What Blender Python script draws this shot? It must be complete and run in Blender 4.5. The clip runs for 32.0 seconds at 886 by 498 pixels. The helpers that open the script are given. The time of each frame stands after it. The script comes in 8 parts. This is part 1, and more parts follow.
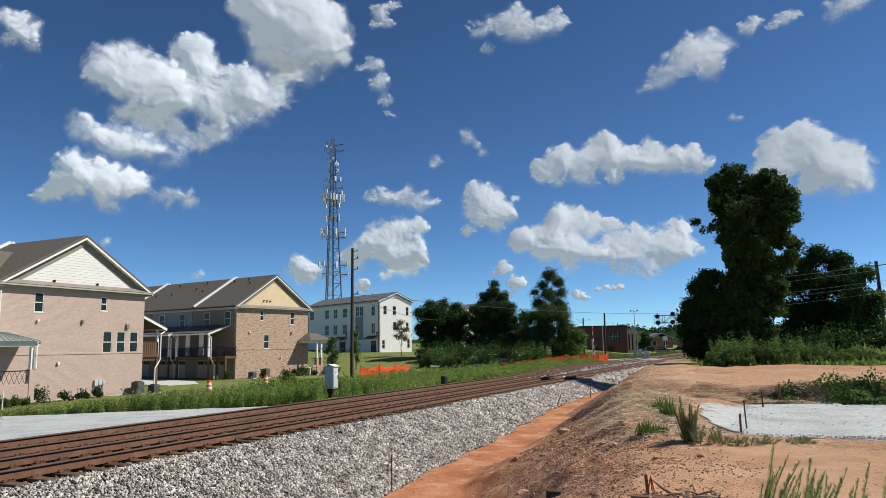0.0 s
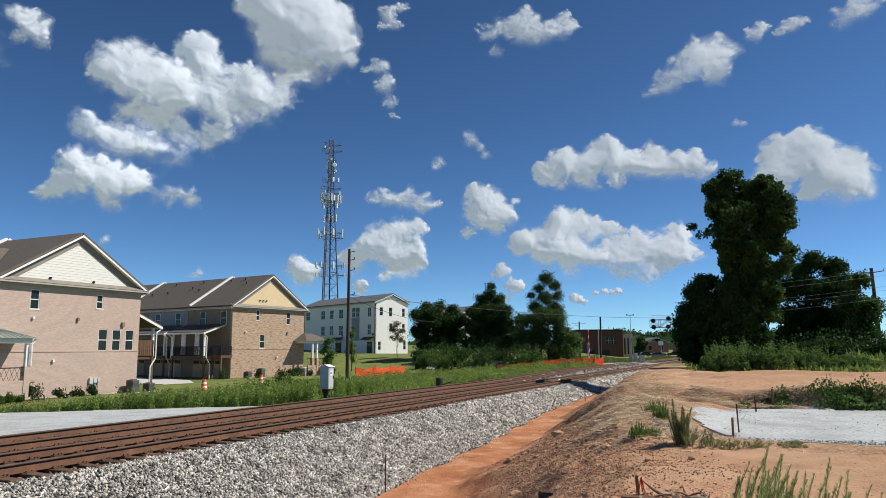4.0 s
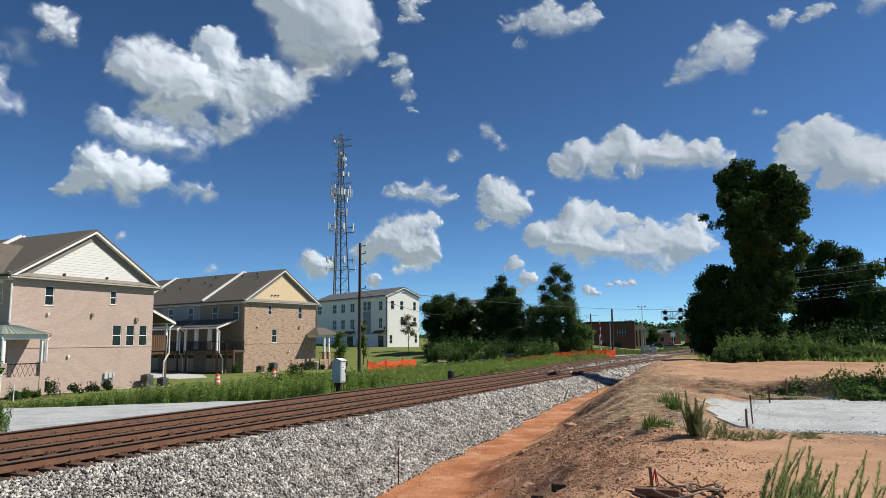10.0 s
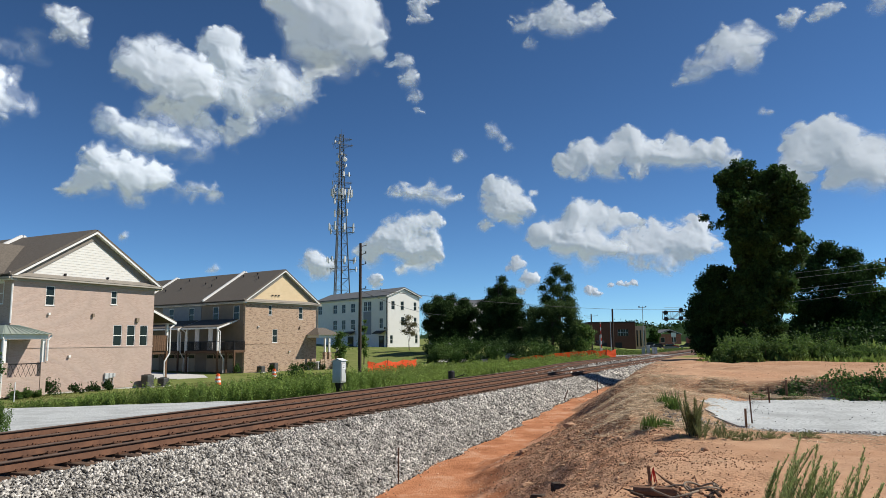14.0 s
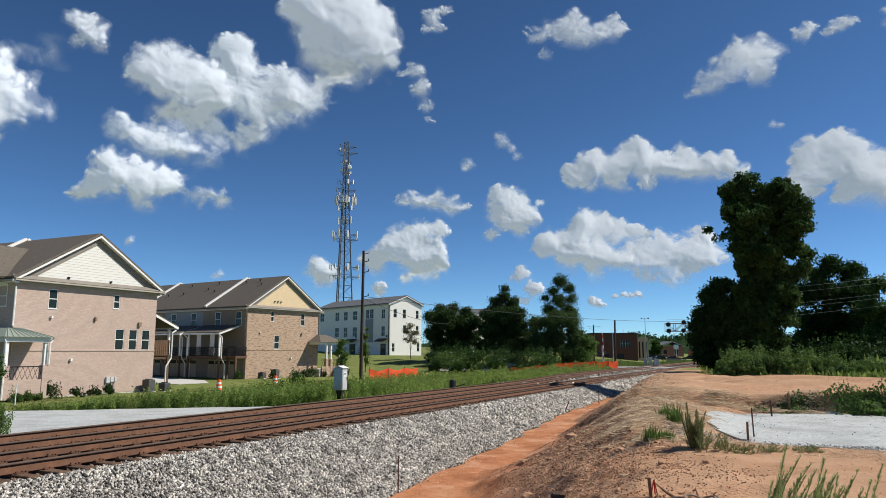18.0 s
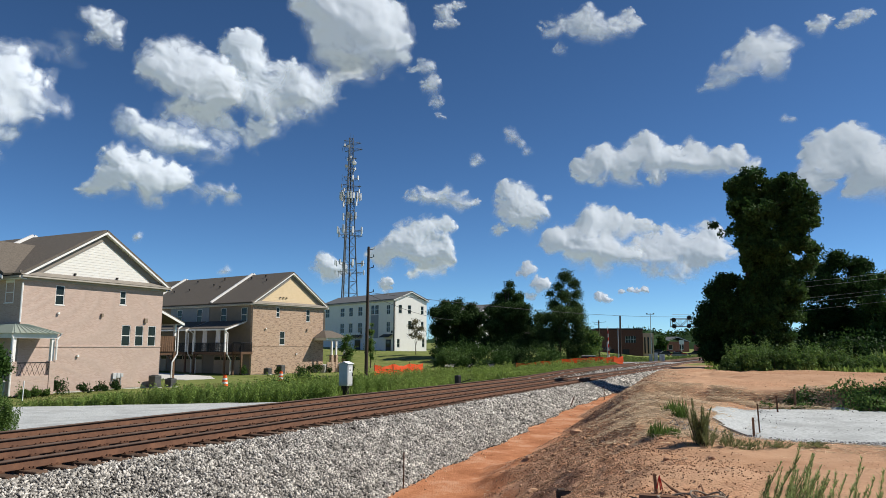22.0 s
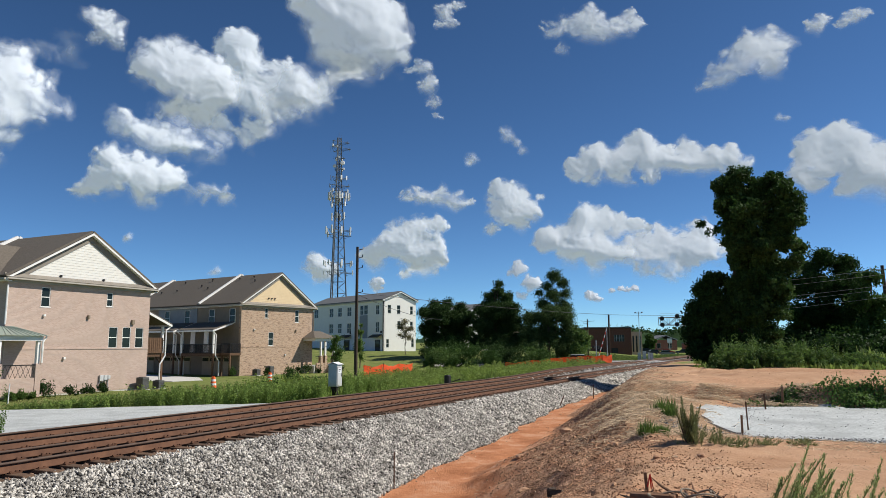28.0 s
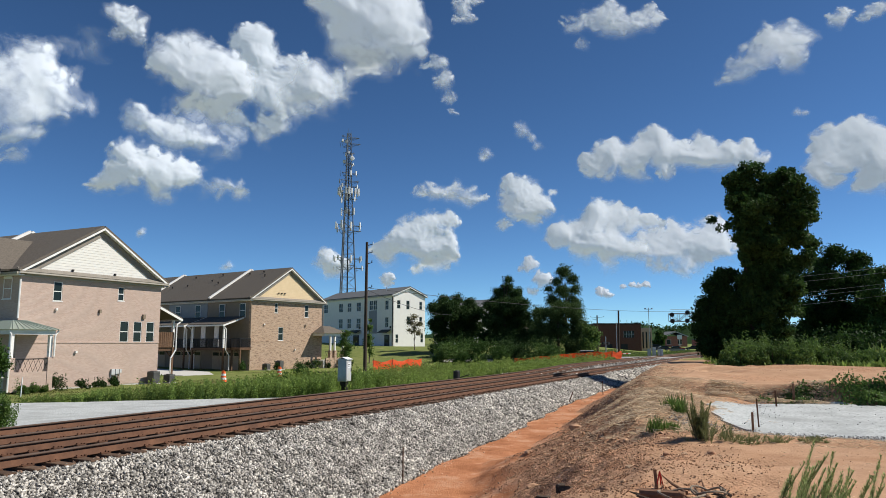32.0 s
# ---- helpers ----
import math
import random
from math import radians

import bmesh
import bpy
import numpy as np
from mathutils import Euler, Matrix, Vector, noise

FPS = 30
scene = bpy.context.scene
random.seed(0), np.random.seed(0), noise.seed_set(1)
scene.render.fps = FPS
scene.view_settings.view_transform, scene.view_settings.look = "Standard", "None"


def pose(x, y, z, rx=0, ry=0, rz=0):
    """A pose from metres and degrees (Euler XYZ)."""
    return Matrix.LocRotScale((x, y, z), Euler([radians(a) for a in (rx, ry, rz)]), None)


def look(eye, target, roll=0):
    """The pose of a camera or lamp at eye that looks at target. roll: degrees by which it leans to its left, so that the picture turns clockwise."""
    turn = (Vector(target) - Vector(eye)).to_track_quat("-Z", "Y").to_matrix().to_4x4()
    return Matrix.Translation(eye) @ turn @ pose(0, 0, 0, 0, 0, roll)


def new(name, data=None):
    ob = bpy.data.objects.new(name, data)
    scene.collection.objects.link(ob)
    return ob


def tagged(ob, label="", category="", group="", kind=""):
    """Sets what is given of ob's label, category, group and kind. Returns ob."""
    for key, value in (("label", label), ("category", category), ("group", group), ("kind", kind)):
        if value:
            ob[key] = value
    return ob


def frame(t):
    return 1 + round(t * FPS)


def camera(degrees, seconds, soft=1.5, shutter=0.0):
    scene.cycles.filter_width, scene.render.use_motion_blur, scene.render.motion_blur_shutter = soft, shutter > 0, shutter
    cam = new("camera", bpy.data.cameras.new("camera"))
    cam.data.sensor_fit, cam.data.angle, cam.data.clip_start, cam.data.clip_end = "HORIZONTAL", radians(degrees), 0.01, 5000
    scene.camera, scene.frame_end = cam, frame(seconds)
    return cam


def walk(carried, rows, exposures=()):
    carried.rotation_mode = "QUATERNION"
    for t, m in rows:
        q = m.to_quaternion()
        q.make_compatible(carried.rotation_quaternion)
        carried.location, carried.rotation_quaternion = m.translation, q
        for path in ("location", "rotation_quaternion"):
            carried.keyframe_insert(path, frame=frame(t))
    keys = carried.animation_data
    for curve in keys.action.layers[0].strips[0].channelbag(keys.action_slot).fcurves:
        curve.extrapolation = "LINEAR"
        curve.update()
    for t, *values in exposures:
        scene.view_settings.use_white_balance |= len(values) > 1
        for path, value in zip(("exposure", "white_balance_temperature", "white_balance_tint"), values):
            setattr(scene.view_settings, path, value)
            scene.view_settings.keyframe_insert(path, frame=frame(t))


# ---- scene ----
cam = camera(64.03, 32.0, soft=0.5)
PATH = [
    (0, -0.045, 0.059, 2.042, 97.809, 0.841, 25.432),
    (0.5, -0.052, 0.081, 2.038, 97.739, 0.813, 25.313),
    (1, -0.045, 0.056, 2.034, 97.589, 0.703, 25.348),
    (1.5, -0.024, 0.036, 2.034, 97.548, 0.685, 25.405),
    (2, -0.016, 0.03, 2.024, 97.691, 0.698, 25.333),
    (2.5, -0.002, 0.007, 2.023, 97.706, 0.809, 25.321),
    (3, 0.001, 0.01, 2.019, 97.812, 0.767, 25.083),
    (3.5, 0.005, 0.008, 2.017, 97.902, 0.378, 24.857),
    (5.5, -0.001, 0.006, 2.014, 98.116, -0.083, 26.541),
    (6, 0, -0.006, 2.023, 98.029, 0, 26.997),
    (6.5, -0.004, 0.006, 2.012, 97.848, 0.119, 27.132),
    (7, 0.006, -0.001, 2.019, 97.697, 0.2, 27.133),
    (7.5, 0.001, 0, 2.022, 97.678, 0.19, 27.11),
    (8, -0.001, 0.026, 2.02, 97.728, 0.169, 26.75),
    (8.5, -0.001, 0.018, 2.02, 97.782, 0.214, 26.12),
    (9, -0.008, 0.015, 2.02, 97.687, 0.054, 25.786),
    (9.5, -0.004, 0.011, 2.02, 97.567, 0.25, 25.855),
    (10, -0.006, 0.008, 2.014, 97.433, 0.586, 26.018),
    (10.5, 0.002, -0.001, 2.019, 97.303, 0.772, 26.288),
    (11, 0.007, 0.005, 2.018, 97.239, 0.768, 26.277),
    (11.5, -0, 0.023, 2.012, 97.137, 0.738, 26.165),
    (12, 0.005, -0.006, 2.016, 97.027, 0.831, 26.15),
    (12.5, 0.005, 0.001, 2.007, 96.981, 0.787, 26.183),
    (13, 0.014, 0.025, 2.005, 97.01, 0.778, 26.276),
    (13.5, 0.011, 0.028, 1.999, 97.325, 0.634, 26.18),
    (14, 0.021, -0.008, 2.004, 97.454, 0.573, 26.067),
    (14.5, 0.019, -0.013, 2.006, 97.382, 0.328, 26.374),
    (16.5, 0.027, -0.036, 2.009, 98.015, -0.124, 26.096),
    (17, 0.025, -0.02, 2.002, 97.977, -0.306, 26.218),
    (17.5, 0.029, -0.027, 2.004, 98.013, -0.249, 26.223),
    (18, 0.026, -0.019, 1.996, 98.157, -0.232, 26.203),
    (18.5, 0.03, -0.02, 1.992, 98.234, -0.248, 26.308),
    (19, 0.022, -0.014, 2.002, 98.17, -0.12, 26.333),
    (19.5, 0.021, -0.012, 1.996, 98.024, -0.014, 26.287),
    (20, 0.018, -0.023, 2.007, 97.97, 0.089, 26.177),
    (20.5, 0.017, -0.019, 2.006, 97.919, 0.123, 26.138),
    (21, 0.019, -0.003, 1.995, 97.831, 0.01, 26.338),
    (21.5, 0.021, -0.013, 2.007, 97.766, 0.014, 26.525),
    (22, 0.026, -0.018, 2.005, 97.807, -0.177, 26.613),
    (22.5, 0.026, -0.03, 2.007, 97.94, -0.332, 26.621),
    (23, 0.025, -0.024, 2, 98.039, -0.234, 26.708),
    (23.5, 0.021, -0.011, 2.002, 97.901, -0.175, 26.972),
    (24, 0.013, 0.004, 2, 97.748, -0.272, 27.113),
    (24.5, 0.01, -0.001, 2.003, 97.696, -0.294, 27.097),
    (25, 0.019, -0.008, 2.003, 97.772, -0.178, 27.025),
    (25.5, 0.019, -0.002, 2.007, 97.89, 0.187, 26.85),
    (27.5, 0.004, -0.003, 2.01, 97.903, 0.164, 25.74),
    (28, 0.005, -0.012, 2.008, 97.792, 0.179, 25.753),
    (28.5, 0.011, -0.023, 2.014, 97.759, 0.181, 25.833),
    (29, 0.012, 0.003, 2.01, 97.712, 0.285, 25.797),
    (29.5, 0.005, 0, 2.009, 97.657, 0.37, 25.858),
    (30, 0.004, -0.006, 2.009, 97.691, 0.27, 25.943),
    (30.5, 0, 0.011, 2.009, 97.702, 0.053, 26.021),
    (31, 0.001, 0.011, 2.007, 97.739, -0.022, 26.164),
    (31.5, 0.001, -0.005, 2.011, 97.655, -0.1, 26.281),
    (32, -0.003, 0.012, 2.009, 97.429, -0.047, 26.49),
]

walk(cam, [(t, pose(*p)) for t, *p in PATH])

# ---- light ----
SUN_TO = Vector((1.0, 0.6, 1.2)).normalized()
world = bpy.data.worlds.new("sky")
scene.world = world
world.use_nodes = True
wn = world.node_tree.nodes
wl = world.node_tree.links
sky = wn.new("ShaderNodeTexSky")
sky.sky_type = "NISHITA"
sky.sun_disc = False
sky.sun_elevation = math.asin(SUN_TO.z)
sky.sun_rotation = math.atan2(SUN_TO.x, SUN_TO.y)
sky.altitude = 1000
sky.air_density = 0.6
sky.dust_density = 0.2
sky.ozone_density = 2.5
wn["Background"].inputs["Strength"].default_value = 0.066
deep = wn.new("ShaderNodeHueSaturation")
deep.inputs["Saturation"].default_value = 1.0
gam = wn.new("ShaderNodeGamma")
gam.inputs["Gamma"].default_value = 1.2
wl.new(sky.outputs[0], gam.inputs["Color"])
wl.new(gam.outputs[0], deep.inputs["Color"])
tint = wn.new("ShaderNodeMixRGB")
tint.blend_type = "MULTIPLY"
tint.inputs[0].default_value = 1.0
tint.inputs[2].default_value = (0.745, 0.99, 1.06, 1)
wl.new(deep.outputs[0], tint.inputs[1])
wl.new(tint.outputs[0], wn["Background"].inputs["Color"])
sun = new("sun", bpy.data.lights.new("sun", "SUN"))
sun.data.energy = 4.6
sun.data.angle = radians(0.53)
sun.data.color = (1.0, 0.945, 0.85)
sun.matrix_world = look(SUN_TO * 50, (0, 0, 0))
scene.view_settings.exposure = 0.26

# ---- materials ----
MATS = {}


def material(name, colors, rough=0.8, scale=3.0, detail=6.0, bump=0.0, bump_scale=None, metal=0.0, stain=None, per_object=0.0, per_island=0.0, spec=0.3, see_through=0.0, coords="Object"):
    """Noise-mixed colours with a second, larger stain layer and a bump."""
    if name in MATS:
        return MATS[name]
    m = bpy.data.materials.new(name)
    m.use_nodes = True
    n, l = m.node_tree.nodes, m.node_tree.links
    b = n["Principled BSDF"]
    b.inputs["Roughness"].default_value = rough
    b.inputs["Metallic"].default_value = metal
    b.inputs["Specular IOR Level"].default_value = spec
    tc = n.new("ShaderNodeTexCoord")
    nz = n.new("ShaderNodeTexNoise")
    nz.inputs["Scale"].default_value = scale
    nz.inputs["Detail"].default_value = detail
    nz.inputs["Roughness"].default_value = 0.65
    l.new(tc.outputs[coords], nz.inputs["Vector"])
    ramp = n.new("ShaderNodeValToRGB")
    e = ramp.color_ramp.elements
    while len(e) < len(colors):
        e.new(0.5)
    for i, c in enumerate(colors):
        e[i].position = 0.3 + 0.4 * i / max(1, len(colors) - 1)
        e[i].color = (*c, 1)
    l.new(nz.outputs[0], ramp.inputs[0])
    out = ramp.outputs[0]

    def mult(sock, value_socket, low, high):
        mp = n.new("ShaderNodeMapRange")
        mp.inputs["To Min"].default_value = low
        mp.inputs["To Max"].default_value = high
        l.new(value_socket, mp.inputs[0])
        hs = n.new("ShaderNodeHueSaturation")
        l.new(mp.outputs[0], hs.inputs["Value"])
        l.new(sock, hs.inputs["Color"])
        return hs.outputs[0]

    if stain:
        n2 = n.new("ShaderNodeTexNoise")
        n2.inputs["Scale"].default_value = stain[0]
        n2.inputs["Detail"].default_value = 3
        l.new(tc.outputs[coords], n2.inputs["Vector"])
        mx = n.new("ShaderNodeMix")
        mx.data_type = "RGBA"
        r2 = n.new("ShaderNodeMapRange")
        r2.inputs["From Min"].default_value = 0.45
        r2.inputs["From Max"].default_value = 0.7
        r2.inputs["To Max"].default_value = stain[2]
        l.new(n2.outputs[0], r2.inputs[0])
        l.new(r2.outputs[0], mx.inputs["Factor"])
        l.new(out, mx.inputs["A"])
        mx.inputs["B"].default_value = (*stain[1], 1)
        out = mx.outputs["Result"]
    if per_object:
        oi = n.new("ShaderNodeObjectInfo")
        out = mult(out, oi.outputs["Random"], 1 - per_object, 1 + per_object)
    if per_island:
        gi = n.new("ShaderNodeNewGeometry")
        out = mult(out, gi.outputs["Random Per Island"], 1 - per_island, 1 + per_island)
    l.new(out, b.inputs["Base Color"])
    if bump:
        n3 = n.new("ShaderNodeTexNoise")
        n3.inputs["Scale"].default_value = bump_scale or scale * 4
        n3.inputs["Detail"].default_value = 5
        l.new(tc.outputs[coords], n3.inputs["Vector"])
        bp = n.new("ShaderNodeBump")
        bp.inputs["Strength"].default_value = 0.8
        bp.inputs["Distance"].default_value = bump
        l.new(n3.outputs[0], bp.inputs["Height"])
        l.new(bp.outputs[0], b.inputs["Normal"])
    if see_through:
        # leaves let part of the light through
        tr = n.new("ShaderNodeBsdfTranslucent")
        l.new(out, tr.inputs["Color"])
        ms = n.new("ShaderNodeMixShader")
        ms.inputs[0].default_value = see_through
        l.new(b.outputs[0], ms.inputs[1])
        l.new(tr.outputs[0], ms.inputs[2])
        l.new(ms.outputs[0], n["Material Output"].inputs[0])
    MATS[name] = m
    return m


def brick_material(name, a, b_col, mortar, size=(0.21, 0.075), patch=None):
    """Running-bond brick at true size with blotchy tone."""
    m = bpy.data.materials.new(name)
    m.use_nodes = True
    n, l = m.node_tree.nodes, m.node_tree.links
    bs = n["Principled BSDF"]
    bs.inputs["Roughness"].default_value = 0.9
    bs.inputs["Specular IOR Level"].default_value = 0.2
    tc = n.new("ShaderNodeTexCoord")
    sp = n.new("ShaderNodeSeparateXYZ")
    l.new(tc.outputs["Object"], sp.inputs[0])
    add = n.new("ShaderNodeMath")
    l.new(sp.outputs[0], add.inputs[0])
    l.new(sp.outputs[1], add.inputs[1])
    cb = n.new("ShaderNodeCombineXYZ")
    l.new(add.outputs[0], cb.inputs[0])
    l.new(sp.outputs[2], cb.inputs[1])
    br = n.new("ShaderNodeTexBrick")
    br.inputs["Scale"].default_value = 1.0
    br.inputs["Brick Width"].default_value = size[0]
    br.inputs["Row Height"].default_value = size[1]
    br.inputs["Mortar Size"].default_value = 0.008
    br.inputs["Color1"].default_value = (*a, 1)
    br.inputs["Color2"].default_value = (*b_col, 1)
    br.inputs["Mortar"].default_value = (*mortar, 1)
    l.new(cb.outputs[0], br.inputs["Vector"])
    nz = n.new("ShaderNodeTexNoise")
    nz.inputs["Scale"].default_value = 1.1
    nz.inputs["Detail"].default_value = 8
    nz.inputs["Roughness"].default_value = 0.7
    # blotches stretched along the courses
    mp = n.new("ShaderNodeMapping")
    mp.inputs["Scale"].default_value = (1.6, 1.6, 7.0)
    l.new(tc.outputs["Object"], mp.inputs[0])
    l.new(mp.outputs[0], nz.inputs["Vector"])
    rg = n.new("ShaderNodeMapRange")
    rg.inputs["From Min"].default_value = 0.50 if patch else 0.3
    rg.inputs["From Max"].default_value = 0.62 if patch else 0.7
    l.new(nz.outputs[0], rg.inputs[0])
    mx = n.new("ShaderNodeMix")
    mx.data_type = "RGBA"
    l.new(br.outputs[0], mx.inputs["A"])
    mx.inputs["B"].default_value = (*(patch or tuple(x * 0.8 for x in a)), 1)
    fac = n.new("ShaderNodeMath")
    fac.operation = "MULTIPLY"
    fac.inputs[1].default_value = 0.75 if patch else 0.5
    l.new(rg.outputs[0], fac.inputs[0])
    l.new(fac.outputs[0], mx.inputs["Factor"])
    l.new(mx.outputs["Result"], bs.inputs["Base Color"])
    bp = n.new("ShaderNodeBump")
    bp.inputs["Distance"].default_value = 0.01
    bp.inputs["Strength"].default_value = 0.6
    l.new(br.outputs[1], bp.inputs["Height"])
    bp.invert = True
    l.new(bp.outputs[0], bs.inputs["Normal"])
    return m


def glass_material(name="window_glass", tint=(0.016, 0.024, 0.022)):
    m = bpy.data.materials.new(name)
    m.use_nodes = True
    b = m.node_tree.nodes["Principled BSDF"]
    b.inputs["Base Color"].default_value = (*tint, 1)
    b.inputs["Roughness"].default_value = 0.06
    b.inputs["Specular IOR Level"].default_value = 0.16
    return m


BRICK_PALE = brick_material("pale_pink_brick", (0.55, 0.415, 0.345), (0.45, 0.325, 0.265), (0.54, 0.44, 0.38))
BRICK_TAN = brick_material("mottled_tan_brick", (0.52, 0.37, 0.26), (0.42, 0.28, 0.19), (0.52, 0.42, 0.33), patch=(0.13, 0.08, 0.055))
BRICK_RED = brick_material("dark_red_brick", (0.15, 0.058, 0.042), (0.11, 0.045, 0.032), (0.16, 0.11, 0.09))
BRICK_BUFF = brick_material("buff_brick", (0.60, 0.46, 0.33), (0.52, 0.38, 0.27), (0.56, 0.47, 0.37))
GLASS = glass_material()
WHITE = material("white_paint", [(0.74, 0.73, 0.70), (0.82, 0.81, 0.78)], rough=0.55, scale=2, stain=(0.4, (0.62, 0.60, 0.55), 0.35))
SIDING_W = material("white_lap_siding", [(0.66, 0.64, 0.585), (0.72, 0.70, 0.645)], rough=0.6, scale=1.5)
SIDING_Y = material("cream_lap_siding", [(0.66, 0.505, 0.305), (0.72, 0.56, 0.35)], rough=0.6, scale=1.5)
SIDING_G = material("grey_lap_siding", [(0.22, 0.24, 0.265), (0.28, 0.30, 0.325)], rough=0.6, scale=1.5)
GARAGE_TAN = material("tan_garage_paint", [(0.36, 0.29, 0.21), (0.42, 0.34, 0.25)], rough=0.6, scale=1.5)
SIDING_T = material("taupe_siding", [(0.21, 0.165, 0.12), (0.26, 0.205, 0.15)], rough=0.6, scale=1.5)
TRIM_DARK = material("dark_taupe_trim", [(0.20, 0.178, 0.15), (0.26, 0.232, 0.195)], rough=0.65, scale=2)
STUCCO = material("white_stucco", [(0.78, 0.765, 0.72), (0.84, 0.825, 0.78)], rough=0.85, scale=1.2, bump=0.004, bump_scale=30)
SHINGLE = material("asphalt_shingles", [(0.095, 0.08, 0.065), (0.165, 0.142, 0.115)], rough=0.95, scale=7, bump=0.015, bump_scale=9, stain=(0.25, (0.13, 0.115, 0.095), 0.5))
SHINGLE_G = material("grey_shingles", [(0.10, 0.105, 0.11), (0.16, 0.165, 0.17)], rough=0.95, scale=6, bump=0.01)
METALROOF = material("sage_metal_roof", [(0.30, 0.36, 0.31), (0.36, 0.42, 0.36)], rough=0.4, scale=2, metal=0.3)
TIMBER = material("brown_deck_timber", [(0.09, 0.05, 0.03), (0.16, 0.09, 0.05)], rough=0.8, scale=6, per_object=0.2)
DARKMETAL = material("dark_metal", [(0.02, 0.02, 0.02), (0.045, 0.04, 0.04)], rough=0.5, scale=8, metal=0.4)
GALV = material("galvanised_steel", [(0.32, 0.34, 0.35), (0.45, 0.47, 0.48)], rough=0.5, scale=5, metal=0.5)
TOWERMETAL = material("weathered_tower_steel", [(0.085, 0.10, 0.12), (0.16, 0.18, 0.205)], rough=0.6, scale=2, metal=0.1)
PANELWHITE = material("antenna_panel_white", [(0.70, 0.71, 0.72), (0.8, 0.8, 0.8)], rough=0.5, scale=2)
BOXGREY = material("painted_case_grey", [(0.48, 0.49, 0.49), (0.60, 0.61, 0.61)], rough=0.45, scale=3, stain=(1.5, (0.36, 0.35, 0.33), 0.5))
RUST = material("rusty_rail", [(0.085, 0.038, 0.021), (0.155, 0.073, 0.04)], rough=0.85, scale=5, bump=0.003, stain=(1.2, (0.07, 0.035, 0.022), 0.6))
RAILTOP = material("dull_rail_head", [(0.08, 0.05, 0.036), (0.13, 0.088, 0.066)], rough=0.8, scale=3)
TIE = material("weathered_tie_wood", [(0.075, 0.045, 0.028), (0.14, 0.085, 0.055)], rough=0.95, scale=4, bump=0.01, per_object=0.3)
STONE = material("ballast_stone", [(0.13, 0.12, 0.105), (0.56, 0.53, 0.48)], rough=0.9, scale=2.5, per_island=0.85, coords="Object")
PADSTONE = material("pad_gravel_stone", [(0.18, 0.18, 0.18), (0.48, 0.48, 0.47)], rough=0.9, scale=2.5, per_island=0.7)
STONE_RUST = material("rust_stained_ballast", [(0.11, 0.06, 0.04), (0.26, 0.17, 0.12)], rough=0.95, scale=2.5, per_island=0.4)
GRAVEL = material("pale_crushed_gravel", [(0.25, 0.262, 0.257), (0.47, 0.488, 0.478), (0.60, 0.615, 0.60)], rough=0.95, scale=13, detail=10, bump=0.02, bump_scale=40, stain=(0.8, (0.33, 0.34, 0.33), 0.85))
CONCRETE = material("concrete", [(0.48, 0.46, 0.42), (0.60, 0.58, 0.54)], rough=0.9, scale=3, bump=0.003)
ROADPALE = material("worn_road", [(0.26, 0.25, 0.24), (0.36, 0.35, 0.33)], rough=0.9, scale=2, bump=0.004)
BARK = material("bark", [(0.05, 0.035, 0.025), (0.11, 0.08, 0.06)], rough=0.95, scale=8, bump=0.02)
POLEWOOD = material("creosoted_pole", [(0.04, 0.028, 0.022), (0.085, 0.06, 0.045)], rough=0.9, scale=6, bump=0.006)
LEAF_CONIFER = material("conifer_sprays", [(0.02, 0.046, 0.013), (0.06, 0.105, 0.03)], rough=0.65, scale=0.8, per_island=0.4, see_through=0.3, spec=0.12)
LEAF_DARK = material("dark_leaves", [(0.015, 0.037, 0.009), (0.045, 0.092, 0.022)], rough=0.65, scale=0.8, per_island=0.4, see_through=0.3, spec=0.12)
LEAF_TALL = material("vine_hung_tree_leaves", [(0.02, 0.052, 0.012), (0.07, 0.13, 0.032)], rough=0.6, scale=0.8, per_island=0.45, see_through=0.3, spec=0.15)
LEAF_VINE = material("vine_leaves", [(0.06, 0.12, 0.025), (0.13, 0.21, 0.05)], rough=0.6, scale=1.5, per_island=0.4, see_through=0.35)
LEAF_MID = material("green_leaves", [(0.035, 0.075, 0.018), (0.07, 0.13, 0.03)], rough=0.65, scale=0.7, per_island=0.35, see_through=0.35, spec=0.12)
LEAF_BROWN = material("bronze_leaves", [(0.13, 0.12, 0.06), (0.21, 0.19, 0.10)], rough=0.7, scale=1.0, per_island=0.3, see_through=0.3)
LEAF_LIGHT = material("light_green_leaves", [(0.075, 0.14, 0.03), (0.14, 0.22, 0.05)], rough=0.65, scale=0.7, per_island=0.35, see_through=0.4)
LEAF_PINE = material("pine_needles", [(0.045, 0.08, 0.025), (0.09, 0.14, 0.045)], rough=0.7, scale=0.8, per_island=0.35, see_through=0.25, spec=0.12)
WEED = material("weeds", [(0.15, 0.24, 0.045), (0.30, 0.40, 0.105)], rough=0.7, scale=0.5, per_island=0.35, see_through=0.4, stain=(0.12, (0.17, 0.19, 0.06), 0.6))
WEEDSTEM = material("weed_stem", [(0.12, 0.13, 0.05), (0.2, 0.2, 0.09)], rough=0.8, scale=20)
FROND_DRY = material("grey_green_weed", [(0.13, 0.16, 0.06), (0.27, 0.29, 0.13)], rough=0.75, scale=1.0, per_island=0.35, see_through=0.35)
FROND = material("feathery_weed", [(0.25, 0.33, 0.11), (0.40, 0.47, 0.21)], rough=0.7, scale=1.0, per_island=0.3, see_through=0.45)
